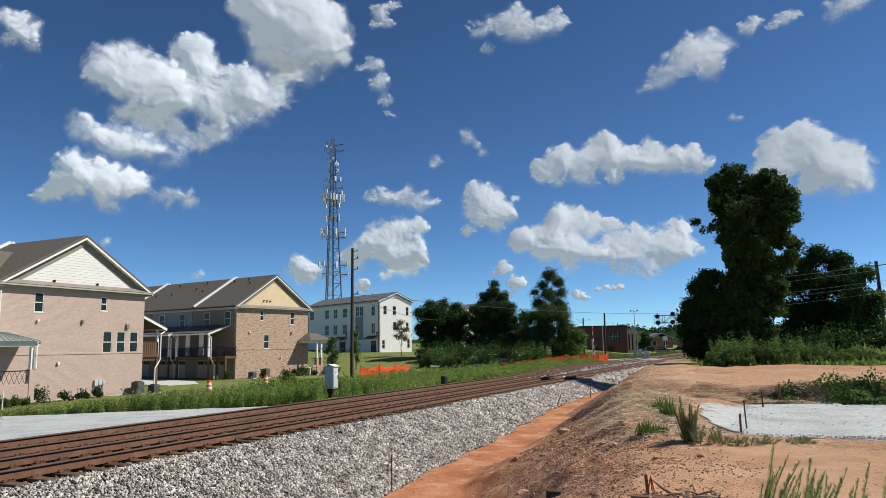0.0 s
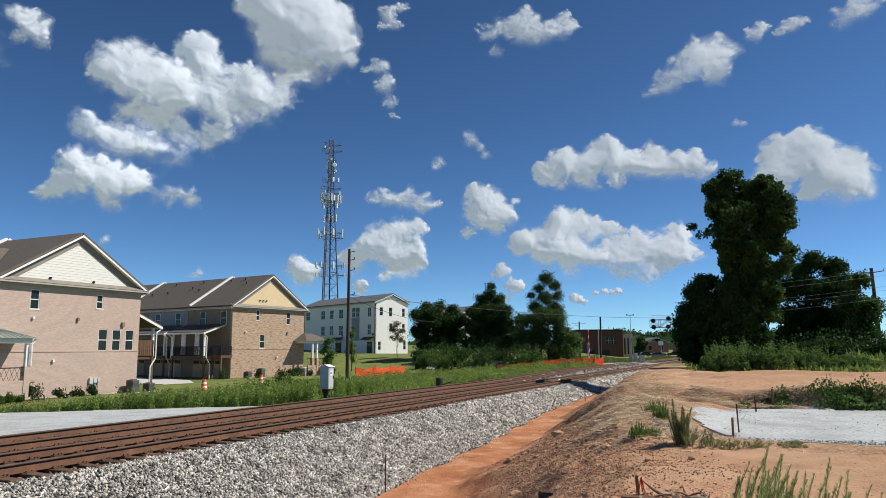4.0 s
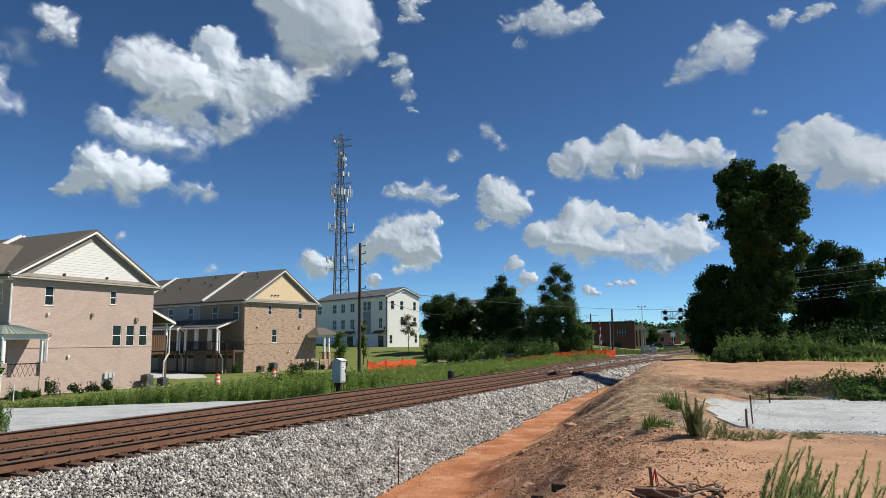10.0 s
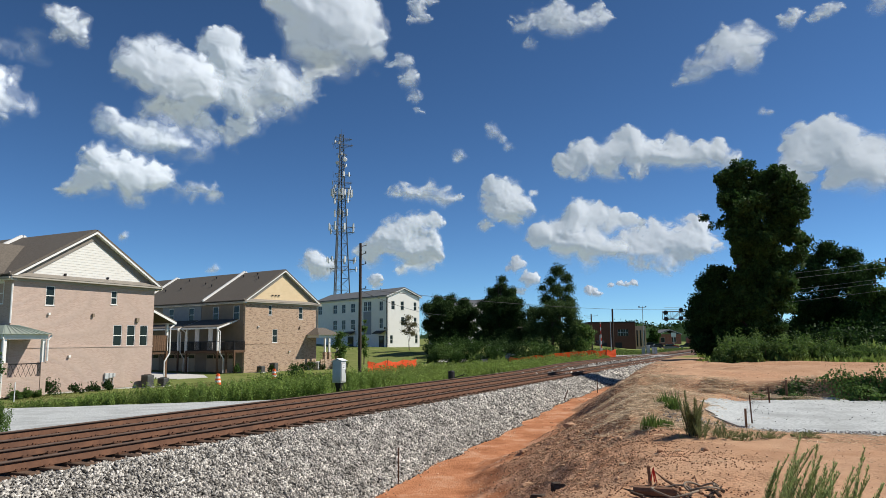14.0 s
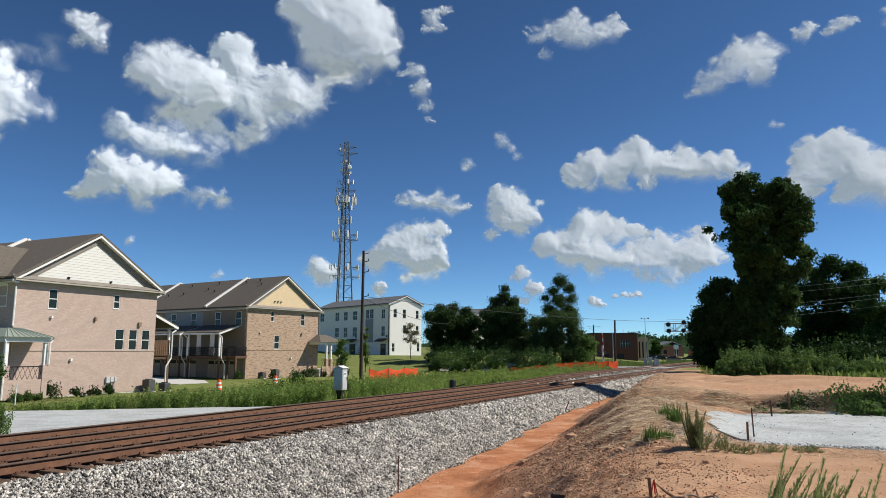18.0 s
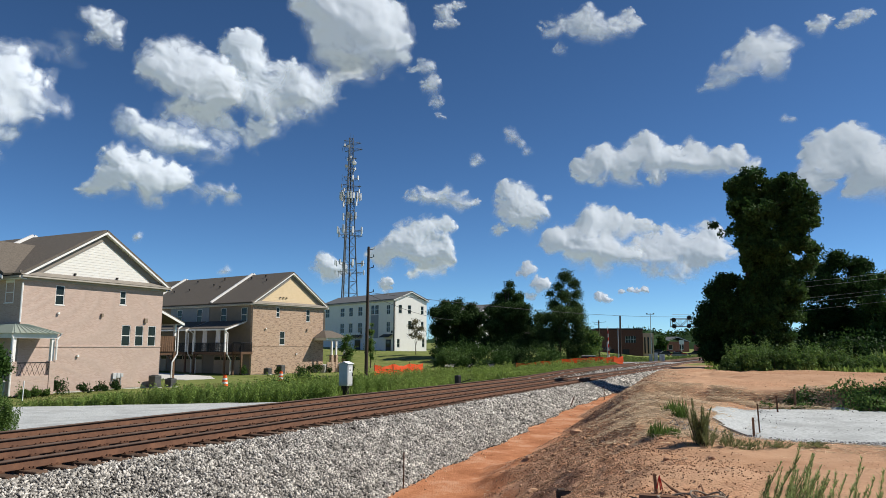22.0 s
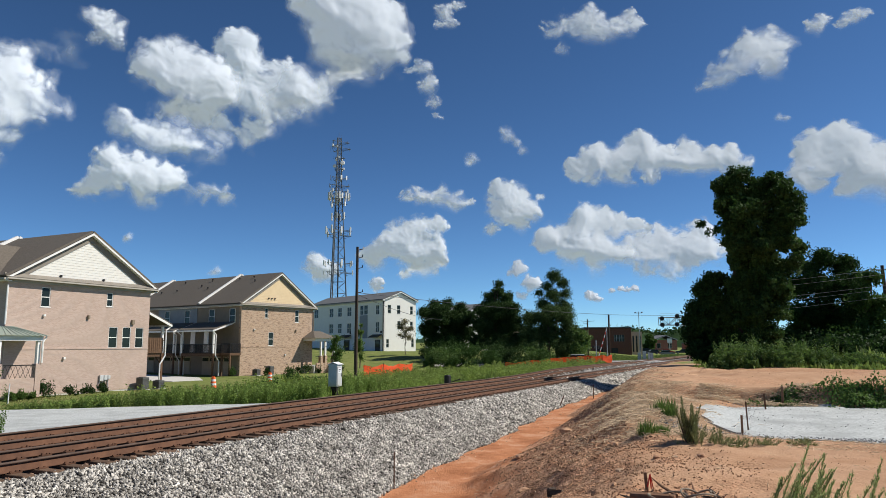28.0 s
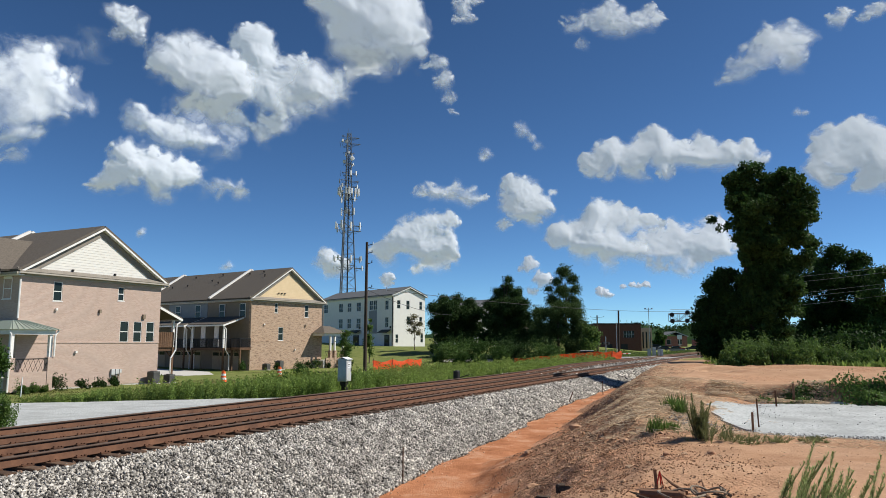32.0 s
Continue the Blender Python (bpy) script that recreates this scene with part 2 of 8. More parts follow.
STRAW = material("dry_straw", [(0.50, 0.36, 0.22), (0.78, 0.62, 0.43)], rough=0.9, scale=3, per_island=0.4, see_through=0.15)
CLOD = material("clay_clods", [(0.20, 0.105, 0.06), (0.50, 0.31, 0.19)], rough=0.95, scale=4, bump=0.01, per_island=0.3)
CLAYSTONE = material("clay_coated_stone", [(0.34, 0.17, 0.09), (0.62, 0.42, 0.28)], rough=0.95, scale=3, per_island=0.35)
ORANGE_NET = material("orange_safety_mesh", [(0.85, 0.085, 0.02), (0.95, 0.15, 0.04)], rough=0.6, scale=2, see_through=0.3)
ORANGE = material("orange_plastic", [(0.80, 0.13, 0.03), (0.88, 0.17, 0.04)], rough=0.45, scale=3)
RED = material("red_ribbon", [(0.55, 0.03, 0.02), (0.7, 0.05, 0.03)], rough=0.6, scale=3)
STAKEWOOD = material("stake_timber", [(0.16, 0.08, 0.045), (0.27, 0.15, 0.09)], rough=0.9, scale=10)
WEED_LEAF = material("weed_leaves", [(0.15, 0.215, 0.04), (0.32, 0.42, 0.10)], rough=0.7, scale=0.45, per_island=0.45, see_through=0.45, stain=(0.15, (0.20, 0.22, 0.08), 0.55))
HOSE = material("dusty_hose", [(0.16, 0.12, 0.085), (0.30, 0.245, 0.18)], rough=0.8, scale=9)
SUNLIT_WIRE = material("sunlit_line_wire", [(0.32, 0.32, 0.31), (0.42, 0.42, 0.41)], rough=0.5, scale=5)
RUBBER = material("black_rubber", [(0.015, 0.015, 0.015), (0.03, 0.03, 0.03)], rough=0.7, scale=5)
CABLE = material("cable", [(0.03, 0.03, 0.03), (0.05, 0.05, 0.05)], rough=0.6, scale=5)
CURTAIN = material("white_curtain", [(0.6, 0.58, 0.58), (0.72, 0.7, 0.7)], rough=0.9, scale=4)

# ---- building helpers ----
def mesh_np(name, verts, faces_n, idx):
    """A mesh from arrays: faces of faces_n corners each."""
    me = bpy.data.meshes.new(name)
    v = np.asarray(verts, np.float32).reshape(-1, 3)
    i = np.asarray(idx, np.int32).ravel()
    nf = len(i) // faces_n
    me.vertices.add(len(v))
    me.vertices.foreach_set("co", v.ravel())
    me.loops.add(len(i))
    me.loops.foreach_set("vertex_index", i)
    me.polygons.add(nf)
    me.polygons.foreach_set("loop_start", np.arange(nf, dtype=np.int32) * faces_n)
    me.polygons.foreach_set("loop_total", np.full(nf, faces_n, np.int32))
    me.update(calc_edges=True)
    return me


def link(name, me, mat, parent=None, label="", smooth=False):
    ob = new(name, me)
    for m in mat if isinstance(mat, (list, tuple)) else [mat]:
        me.materials.append(m)
    if smooth:
        me.polygons.foreach_set("use_smooth", np.ones(len(me.polygons), bool))
    if parent:
        ob.parent = parent
    if label:
        ob["label"] = label
    return ob


def part(name, bm, mat, parent=None, label="", smooth=False):
    """Links a bmesh as one mesh object under a thing or a part."""
    me = bpy.data.meshes.new(name)
    bm.to_mesh(me)
    bm.free()
    return link(name, me, mat, parent, label, smooth)


def thing(name, m, label, category, group="", kind=""):
    e = new(name)
    e.empty_display_size = 0.2
    e.matrix_basis = m
    return tagged(e, label, category, group, kind)


def box(bm, x0, x1, y0, y1, z0, z1, m=None, bevel=0.0):
    r = bmesh.ops.create_cube(bm, size=1)["verts"]
    for v in r:
        v.co = Vector((x0 + (v.co.x + 0.5) * (x1 - x0), y0 + (v.co.y + 0.5) * (y1 - y0), z0 + (v.co.z + 0.5) * (z1 - z0)))
    if bevel:
        es = list({e for v in r for e in v.link_edges})
        r = [v for v in bmesh.ops.bevel(bm, geom=es, offset=bevel, segments=1, affect="EDGES")["verts"]] + [v for v in r if v.is_valid]
    if m is not None:
        for v in set(r):
            v.co = m @ v.co
    return bm


def boxes(*specs, bevel=0.0):
    bm = bmesh.new()
    for s in specs:
        box(bm, *s, bevel=bevel)
    return bm


def tube(bm, a, b, r0, r1=None, seg=8):
    """A tapered round bar from a to b."""
    a, b = Vector(a), Vector(b)
    d = b - a
    q = d.to_track_quat("Z", "Y").to_matrix().to_4x4()
    bmesh.ops.create_cone(bm, cap_ends=True, segments=seg, radius1=r0, radius2=r0 if r1 is None else r1, depth=d.length, matrix=Matrix.Translation((a + b) / 2) @ q)
    return bm


def tubes(*specs, seg=8):
    bm = bmesh.new()
    for s in specs:
        tube(bm, *s, seg=seg)
    return bm


def sheet(bm, pts, thick):
    """A flat polygon given as points, thickened along its normal."""
    vs = [bm.verts.new(p) for p in pts]
    f = bm.faces.new(vs)
    f.normal_update()
    r = bmesh.ops.extrude_face_region(bm, geom=[f])
    for v in r["geom"]:
        if isinstance(v, bmesh.types.BMVert):
            v.co -= f.normal * thick
    return bm


def cord(pts, r, seg=6):
    """One unbroken round cord along a line of points."""
    bm = bmesh.new()
    pts = [Vector(p) for p in pts]
    rings = []
    for i, p in enumerate(pts):
        d = (pts[min(i + 1, len(pts) - 1)] - pts[max(i - 1, 0)]).normalized()
        s = d.cross(Vector((0, 0, 1)) if abs(d.z) < 0.9 else Vector((1, 0, 0))).normalized()
        u = s.cross(d)
        rings.append([bm.verts.new(p + r * (math.cos(6.2832 * k / seg) * s + math.sin(6.2832 * k / seg) * u)) for k in range(seg)])
    for a, b in zip(rings, rings[1:]):
        for k in range(seg):
            bm.faces.new((a[k], a[(k + 1) % seg], b[(k + 1) % seg], b[k]))
    bm.faces.new(rings[0][::-1])
    bm.faces.new(rings[-1])
    return bm


def wire(name, a, b, sag, r, mat, label, category="cable", n=14):
    a, b = Vector(a), Vector(b)
    pts = [a.lerp(b, i / n) - Vector((0, 0, sag * 4 * i / n * (1 - i / n))) for i in range(n + 1)]
    return tagged(part(name, cord(pts, r, 5), mat), label, category)


def smoothstep(x, a, b):
    k = np.clip((np.asarray(x, float) - a) / (b - a), 0, 1)
    return k * k * (3 - 2 * k)


_RN = np.random.RandomState(5)
_PH = _RN.rand(6, 24, 3) * 6.283


def wavy(x, y, size, seed=0, away=0.95):
    """Cheap smooth noise in -1..1, features of about that size."""
    x, y = np.asarray(x, float), np.asarray(y, float)
    out = np.zeros_like(x + y)
    for i in range(12):
        a = _PH[seed, i, 0]
        k = 6.283 / size * (0.6 + 0.9 * (_PH[seed, i, 1] / 6.283))
        out = out + np.sin(k * (x * math.cos(a) + y * math.sin(a)) + _PH[seed, i, 2])
    return out / 4.0



_LATTICE = np.random.RandomState(11).rand(512, 512)


def lattice(x, y, seed=0, away=0.95):
    """Smooth value noise in 0..1 on a unit grid."""
    xf, yf = np.floor(x), np.floor(y)
    fx, fy = x - xf, y - yf
    fx, fy = fx * fx * fx * (fx * (fx * 6 - 15) + 10), fy * fy * fy * (fy * (fy * 6 - 15) + 10)
    i, j = (xf.astype(np.int64) + seed * 67) & 511, (yf.astype(np.int64) + seed * 131) & 511
    i1, j1 = (i + 1) & 511, (j + 1) & 511
    a = _LATTICE[i, j] * (1 - fx) + _LATTICE[i1, j] * fx
    b = _LATTICE[i, j1] * (1 - fx) + _LATTICE[i1, j1] * fx
    return a * (1 - fy) + b * fy


def fbm(x, y, size, octaves=5, seed=0, gain=0.5, billow=False):
    """Layered noise in about -1..1; billowed, round humps with creases between them."""
    x, y = np.broadcast_arrays(np.asarray(x, float), np.asarray(y, float))
    out, amp, tot = np.zeros(x.shape), 1.0, 0.0
    for k in range(octaves):
        c, n = math.cos(0.9 * k + seed), math.sin(0.9 * k + seed)
        q = 2 * lattice((x * c - y * n) / size + 17.3 * k, (x * n + y * c) / size - 9.1 * k, seed + k) - 1
        out = out + amp * (2 * np.abs(q) - 0.6 if billow else q)
        tot, amp, size = tot + amp, amp * gain, size * 0.5
    return out / tot * 1.6


# ---- ground ----
ALONG = [0, 13.6, 15.3, 19, 24, 33.5, 40, 51, 70, 95, 120]


def ditch_z(y):
    return np.interp(y, ALONG, [-1.55, -1.46, -1.4, -1.3, -1.18, -0.92, -0.83, -0.72, -0.55, -0.4, -0.3])


def toe_x(y):
    """Foot of the ballast slope."""
    return np.interp(y, ALONG, [-8.5, -8.65, -8.85, -9.05, -9.35, -10.05, -10.2, -10.5, -10.9, -11.2, -11.4]) + 0.1 * wavy(y, 0 * y, 3, 2)


def foot_x(y):
    """Foot of the dug bank."""
    return np.interp(y, [0, 12, 15, 17.5, 20, 25, 30, 34, 44, 60, 95], [-5.0, -5.3, -6.0, -6.7, -7.0, -7.6, -8.6, -9.0, -9.8, -10.1, -10.4]) + 0.22 * wavy(y, 0 * y, 5, 4) + 0.1 * wavy(y, 0 * y, 1.4, 2)


def crest_x(y):
    """Upper edge of the dug bank."""
    return np.interp(y, [0, 12, 14.5, 17, 19.5, 26, 33, 44, 60, 95], [-1.2, -1.9, -2.7, -3.4, -3.9, -5.0, -5.9, -7.3, -8.3, -9.0]) + 0.22 * wavy(y, 0 * y, 2.2, 5)


def ground_z(x, y, rough=True):
    x, y = np.broadcast_arrays(np.asarray(x, float), np.asarray(y, float))
    # beyond the tracks
    left = np.interp(x, [-400, -140, -75, -60, -46, -35, -26, -20, -18.4], [4, 1.0, -1.2, -1.35, -1.3, -1.2, -1.05, -0.75, -0.4])
    left = left + 2.4 * smoothstep(y, 78, 112) * smoothstep(-x, 30, 58)
    left = left * (1 - smoothstep(y, 78, 95) * smoothstep(x, -34, -24) * 0.75)
    # the bench, the pad and the plateau
    bench = 0.45 - 0.2 * smoothstep(y, 6, 14)
    mound = 0.2 * np.exp(-((x - crest_x(y) - 0.5) / 1.3) ** 2) * smoothstep(y, 14, 18)
    edge = 25.6 + 0.05 * x + 0.45 * wavy(x, 0 * y, 4.0, 1)
    plateau = smoothstep(y, edge - 0.5, edge + 0.35)
    pad = smoothstep(x, -2.4 + 0.2 * wavy(y, x, 3, 2), -1.2) * smoothstep(y, 14.5, 16.5)
    right = bench + mound - 0.15 * pad
    right = right * (1 - plateau) + (0.68 + 0.12 * wavy(x, y, 9, 3) * (x > -4)) * plateau
    right = right * (1 - smoothstep(y, 58, 90)) + 0.1 * smoothstep(y, 58, 90)
    zt = ditch_z(y)
    foot, crest = foot_x(y) - 1.0 * (1 - smoothstep(y, 16, 28)), crest_x(y)
    up = 0.4 * smoothstep(x, foot, crest) + 0.6 * np.clip((x - foot) / (crest - foot), 0, 1)
    z = zt * (1 - up) + right * up
    # ballast shoulder and the bed
    toe = toe_x(y)
    sh = np.clip((toe - x) / (toe + 11.7), 0, 1)
    z = np.where(x < toe, zt + (-0.26 - zt) * sh, z)
    z = np.where(x < -11.7, -0.26, z)
    z = np.where(x < -18.4, left, z)
    far = smoothstep(np.hypot(x, y), 260, 900)
    z = z * (1 - far) + 0.3 * far
    if rough:
        near = smoothstep(x, foot - 0.4, foot + 0.5) * (1 - smoothstep(y, 48, 70))
        dug = near * (1 - smoothstep(x, crest + 0.4, crest + 2.2)) * (1 - 0.6 * smoothstep(y, 26, 34))
        z = z + near * (0.015 * wavy(x, y, 0.9, 0) + 0.04 * wavy(x, y, 2.6, 1)) * (1 - 0.85 * pad)
        z = z + dug * (0.075 * fbm(x, y, 1.6, 5, 3, 0.5) + 0.02 * fbm(x, y, 0.4, 3, 8, 0.6, True))
        clay_ = smoothstep(x, toe, toe + 0.4) * (1 - near)
        z = z + clay_ * 0.035 * fbm(x, y, 1.8, 5, 5) * (1 - smoothstep(y, 60, 90))
        z = z + near * (1 - dug) * 0.012 * fbm(x, y, 0.6, 3, 6)
        z = z + 0.05 * wavy(x, y, 3.0, 3) * (x < -20)
    return z


def gz(x, y):
    return float(ground_z(x, y))


def graded(lo, hi, step, reach, grow=1.18):
    mid = list(np.arange(lo, hi + 1e-6, step))
    s, a, b = step, lo, hi
    while a > -reach or b < reach:
        s *= grow
        a, b = a - s, b + s
        mid = [a] + mid + [b]
    return np.array(mid)


def build_ground():
    gx, gy = graded(-11.5, 3, 0.09, 4200, 1.1), graded(3, 34, 0.1, 4200, 1.05)
    xx, yy = np.meshgrid(gx, gy, indexing="ij")
    zz = ground_z(xx, yy)
    v = np.stack([xx, yy, zz], -1).reshape(-1, 3)
    nx, ny = len(gx), len(gy)
    i, j = np.meshgrid(np.arange(nx - 1), np.arange(ny - 1), indexing="ij")
    a = (i * ny + j).ravel()
    me = mesh_np("ground", v, 4, np.stack([a, a + ny, a + ny + 1, a + 1], 1))
    # zones: clay, dark soil, grass
    x, y = v[:, 0], v[:, 1]
    w = 0.5 * wavy(x, y, 2.2, 1) + 0.3 * wavy(x, y, 0.8, 4)
    toe, foot, crest = toe_x(y), foot_x(y), crest_x(y)
    g = 0.5 * fbm(x, y, 1.6, 5, 2)
    clay = smoothstep(x, toe - 0.1, toe + 0.1) * (1 - smoothstep(x + g, foot - 0.1, foot + 0.5)) * (1 - smoothstep(y, 60, 75))
    soil = smoothstep(x + g, foot - 0.1, foot + 0.6) * (1 - smoothstep(x + 1.6 * g, crest - 1.0, crest + 0.6))
    soil = np.maximum(soil, 0.75 * smoothstep(g + 0.5 * w, 0.1, 0.5) * smoothstep(x, crest - 1.0, crest) * (1 - smoothstep(x, crest + 0.5, crest + 2.0)) * (1 - smoothstep(y, 13, 17)))
    soil = soil * (1 - 0.35 * smoothstep(y, 26, 34))
    grass = np.maximum(smoothstep(-x, 18.3, 18.8), smoothstep(y + 3 * w, 52, 58) * smoothstep(x, -8.5, -7.5))
    cut = np.exp(-((y - 25.5 - 0.05 * x) / 0.45) ** 2) * smoothstep(x, -5, -3)
    soil = np.maximum(soil, 0.8 * cut)
    soil = np.maximum(soil, 0.6 * smoothstep(fbm(x, y, 5.0, 5, 9), 0.0, 0.55) * smoothstep(x, crest, crest + 1.0) * smoothstep(y, 26.5, 28.5) * (1 - smoothstep(y, 46, 50)))
    straw = smoothstep(x + 1.2 * g, crest - 1.3, crest - 0.1) * (1 - smoothstep(x + 2 * w, crest + 1.6, crest + 3.0)) * smoothstep(y + w, 13.5, 16.5) * (1 - smoothstep(y + w, 25.5, 27))
    col = np.stack([clay, soil, grass, straw], 1).astype(np.float32)
    at = me.color_attributes.new("zone", "FLOAT_COLOR", "POINT")
    at.data.foreach_set("color", col.ravel())
    me.attributes.new("bed", "FLOAT", "POINT").data.foreach_set("value", (smoothstep(toe - x, -0.05, 0.1) * (1 - smoothstep(-x, 18.2, 18.6))).astype(np.float32))
    m = bpy.data.materials.new("site_ground")
    m.use_nodes = True
    n, l = m.node_tree.nodes, m.node_tree.links
    b = n["Principled BSDF"]
    b.inputs["Roughness"].default_value = 0.95
    b.inputs["Specular IOR Level"].default_value = 0.15
    tc = n.new("ShaderNodeTexCoord")

    def noise_ramp(scale, colors, detail=8):
        z = n.new("ShaderNodeTexNoise")
        z.inputs["Scale"].default_value = scale
        z.inputs["Detail"].default_value = detail
        z.inputs["Roughness"].default_value = 0.7
        l.new(tc.outputs["Object"], z.inputs["Vector"])
        r = n.new("ShaderNodeValToRGB")
        e = r.color_ramp.elements
        while len(e) < len(colors):
            e.new(0.5)
        for k, c in enumerate(colors):
            e[k].position = 0.3 + 0.4 * k / (len(colors) - 1)
            e[k].color = (*c, 1)
        l.new(z.outputs[0], r.inputs[0])
        return r.outputs[0], z.outputs[0]

    tan, fine = noise_ramp(1.6, [(0.29, 0.145, 0.075), (0.44, 0.25, 0.14), (0.53, 0.335, 0.205)])
    pale, _ = noise_ramp(0.35, [(0.31, 0.16, 0.085), (0.57, 0.385, 0.255)])
    clayc, _ = noise_ramp(0.8, [(0.25, 0.092, 0.04), (0.45, 0.19, 0.09), (0.60, 0.37, 0.24)])
    soilc, _ = noise_ramp(4.0, [(0.30, 0.14, 0.072), (0.47, 0.255, 0.145), (0.60, 0.38, 0.24)])
    grassc, _ = noise_ramp(0.8, [(0.09, 0.12, 0.03), (0.16, 0.19, 0.05), (0.24, 0.23, 0.09)])
    strawc, _ = noise_ramp(11.0, [(0.21, 0.11, 0.055), (0.42, 0.265, 0.155), (0.62, 0.46, 0.31)])
    cells = n.new("ShaderNodeTexVoronoi")
    cells.inputs["Scale"].default_value = 26
    cells.inputs["Randomness"].default_value = 1.0
    warp = n.new("ShaderNodeMix")
    warp.data_type = "RGBA"
    warp.inputs["Factor"].default_value = 0.06
    wz = n.new("ShaderNodeTexNoise")
    wz.inputs["Scale"].default_value = 9
    l.new(tc.outputs["Object"], wz.inputs["Vector"])
    l.new(tc.outputs["Object"], warp.inputs["A"])
    l.new(wz.outputs[1], warp.inputs["B"])
    l.new(warp.outputs["Result"], cells.inputs["Vector"])
    lump = n.new("ShaderNodeSeparateColor")
    l.new(cells.outputs["Color"], lump.inputs[0])
    tone = n.new("ShaderNodeMapRange")
    tone.inputs["To Min"].default_value = 0.5
    tone.inputs["To Max"].default_value = 1.35
    l.new(lump.outputs[0], tone.inputs[0])
    crumb = n.new("ShaderNodeHueSaturation")
    l.new(tone.outputs[0], crumb.inputs["Value"])
    l.new(soilc, crumb.inputs["Color"])
    soilc = crumb.outputs[0]
    va = n.new("ShaderNodeVertexColor")
    va.layer_name = "zone"
    sp = n.new("ShaderNodeSeparateColor")
    l.new(va.outputs[0], sp.inputs[0])

    def mix(f, a_, b_):
        k = n.new("ShaderNodeMix")
        k.data_type = "RGBA"
        if isinstance(f, float):
            k.inputs["Factor"].default_value = f
        else:
            l.new(f, k.inputs["Factor"])
        l.new(a_, k.inputs["A"])
        l.new(b_, k.inputs["B"])
        return k.outputs["Result"]

    c = mix(0.5, tan, pale)
    c = mix(va.outputs["Alpha"], c, strawc)
    c = mix(sp.outputs[1], c, soilc)
    c = mix(sp.outputs[0], c, clayc)
    c = mix(sp.outputs[2], c, grassc)
    grit, _ = noise_ramp(14.0, [(0.07, 0.062, 0.055), (0.14, 0.128, 0.115), (0.26, 0.24, 0.215)])
    bed = n.new("ShaderNodeAttribute")
    bed.attribute_name = "bed"
    c = mix(bed.outputs["Fac"], c, grit)
    l.new(c, b.inputs["Base Color"])
    bz = n.new("ShaderNodeTexNoise")
    bz.inputs["Scale"].default_value = 22
    bz.inputs["Detail"].default_value = 8
    l.new(tc.outputs["Object"], bz.inputs["Vector"])
    bp = n.new("ShaderNodeBump")
    bp.inputs["Distance"].default_value = 0.05
    bp.inputs["Strength"].default_value = 0.6
    l.new(bz.outputs[0], bp.inputs["Height"])
    # crumbs stand out where the soil is dug
    inv = n.new("ShaderNodeMath")
    inv.operation = "SUBTRACT"
    inv.inputs[0].default_value = 1.0
    l.new(cells.outputs["Distance"], inv.inputs[1])
    gain = n.new("ShaderNodeMath")
    gain.operation = "MULTIPLY"
    l.new(inv.outputs[0], gain.inputs[0])
    l.new(sp.outputs[1], gain.inputs[1])
    bp2 = n.new("ShaderNodeBump")
    bp2.inputs["Distance"].default_value = 0.03
    bp2.inputs["Strength"].default_value = 0.7
    l.new(gain.outputs[0], bp2.inputs["Height"])
    l.new(bp.outputs[0], bp2.inputs["Normal"])
    l.new(bp2.outputs[0], b.inputs["Normal"])
    g = link("ground", me, m, smooth=True)
    return tagged(g, "bare orange clay and dirt ground with grass beyond the tracks", "ground", kind="structure")


ground = build_ground()


def patch(name, pts, mat, label, category, lift=0.02, step=0.7, kind="structure"):
    """A flat area lying on the ground: a filled outline with ground-following vertices and a skirt."""
    bm = bmesh.new()
    f = bm.faces.new([bm.verts.new((x, y, 0)) for x, y in pts])
    ext = max(max(p[0] for p in pts) - min(p[0] for p in pts), max(p[1] for p in pts) - min(p[1] for p in pts))
    lo = (min(p[0] for p in pts), min(p[1] for p in pts))
    hi = (max(p[0] for p in pts), max(p[1] for p in pts))
    for ax in (0, 1):
        k = lo[ax] + step
        while k < hi[ax]:
            co = [0, 0, 0]
            co[ax] = k
            no = [0, 0, 0]
            no[ax] = 1
            bmesh.ops.bisect_plane(bm, geom=bm.verts[:] + bm.edges[:] + bm.faces[:], plane_co=co, plane_no=no)
            k += step
    for v in bm.verts:
        v.co.z = float(ground_z(v.co.x, v.co.y, False)) + lift + 0.01 * math.sin(v.co.x * 3.1) * math.cos(v.co.y * 2.3)
    edges = [e for e in bm.edges if e.is_boundary]
    r = bmesh.ops.extrude_edge_only(bm, edges=edges)
    for g in r["geom"]:
        if isinstance(g, bmesh.types.BMVert):
            g.co.z -= 0.25
    bmesh.ops.recalc_face_normals(bm, faces=bm.faces[:])
    return tagged(part(name, bm, mat), label, category, kind=kind)

def ragged(pts, step, amp, seed):
    """The outline broken into short crooked edges."""
    r = random.Random(seed)
    out = []
    for (xa, ya), (xb, yb) in zip(pts, pts[1:] + pts[:1]):
        k = max(1, int(math.hypot(xb - xa, yb - ya) / step))
        for i in range(k):
            u = i / k
            out.append((xa + (xb - xa) * u + r.uniform(-amp, amp), ya + (yb - ya) * u + r.uniform(-amp, amp)))
    return out


# ---- railway ----
RAILS = (-12.52, -13.95, -15.36, -16.80)


def spread(y):
    return -2.1 * smoothstep(y, 40, 68)


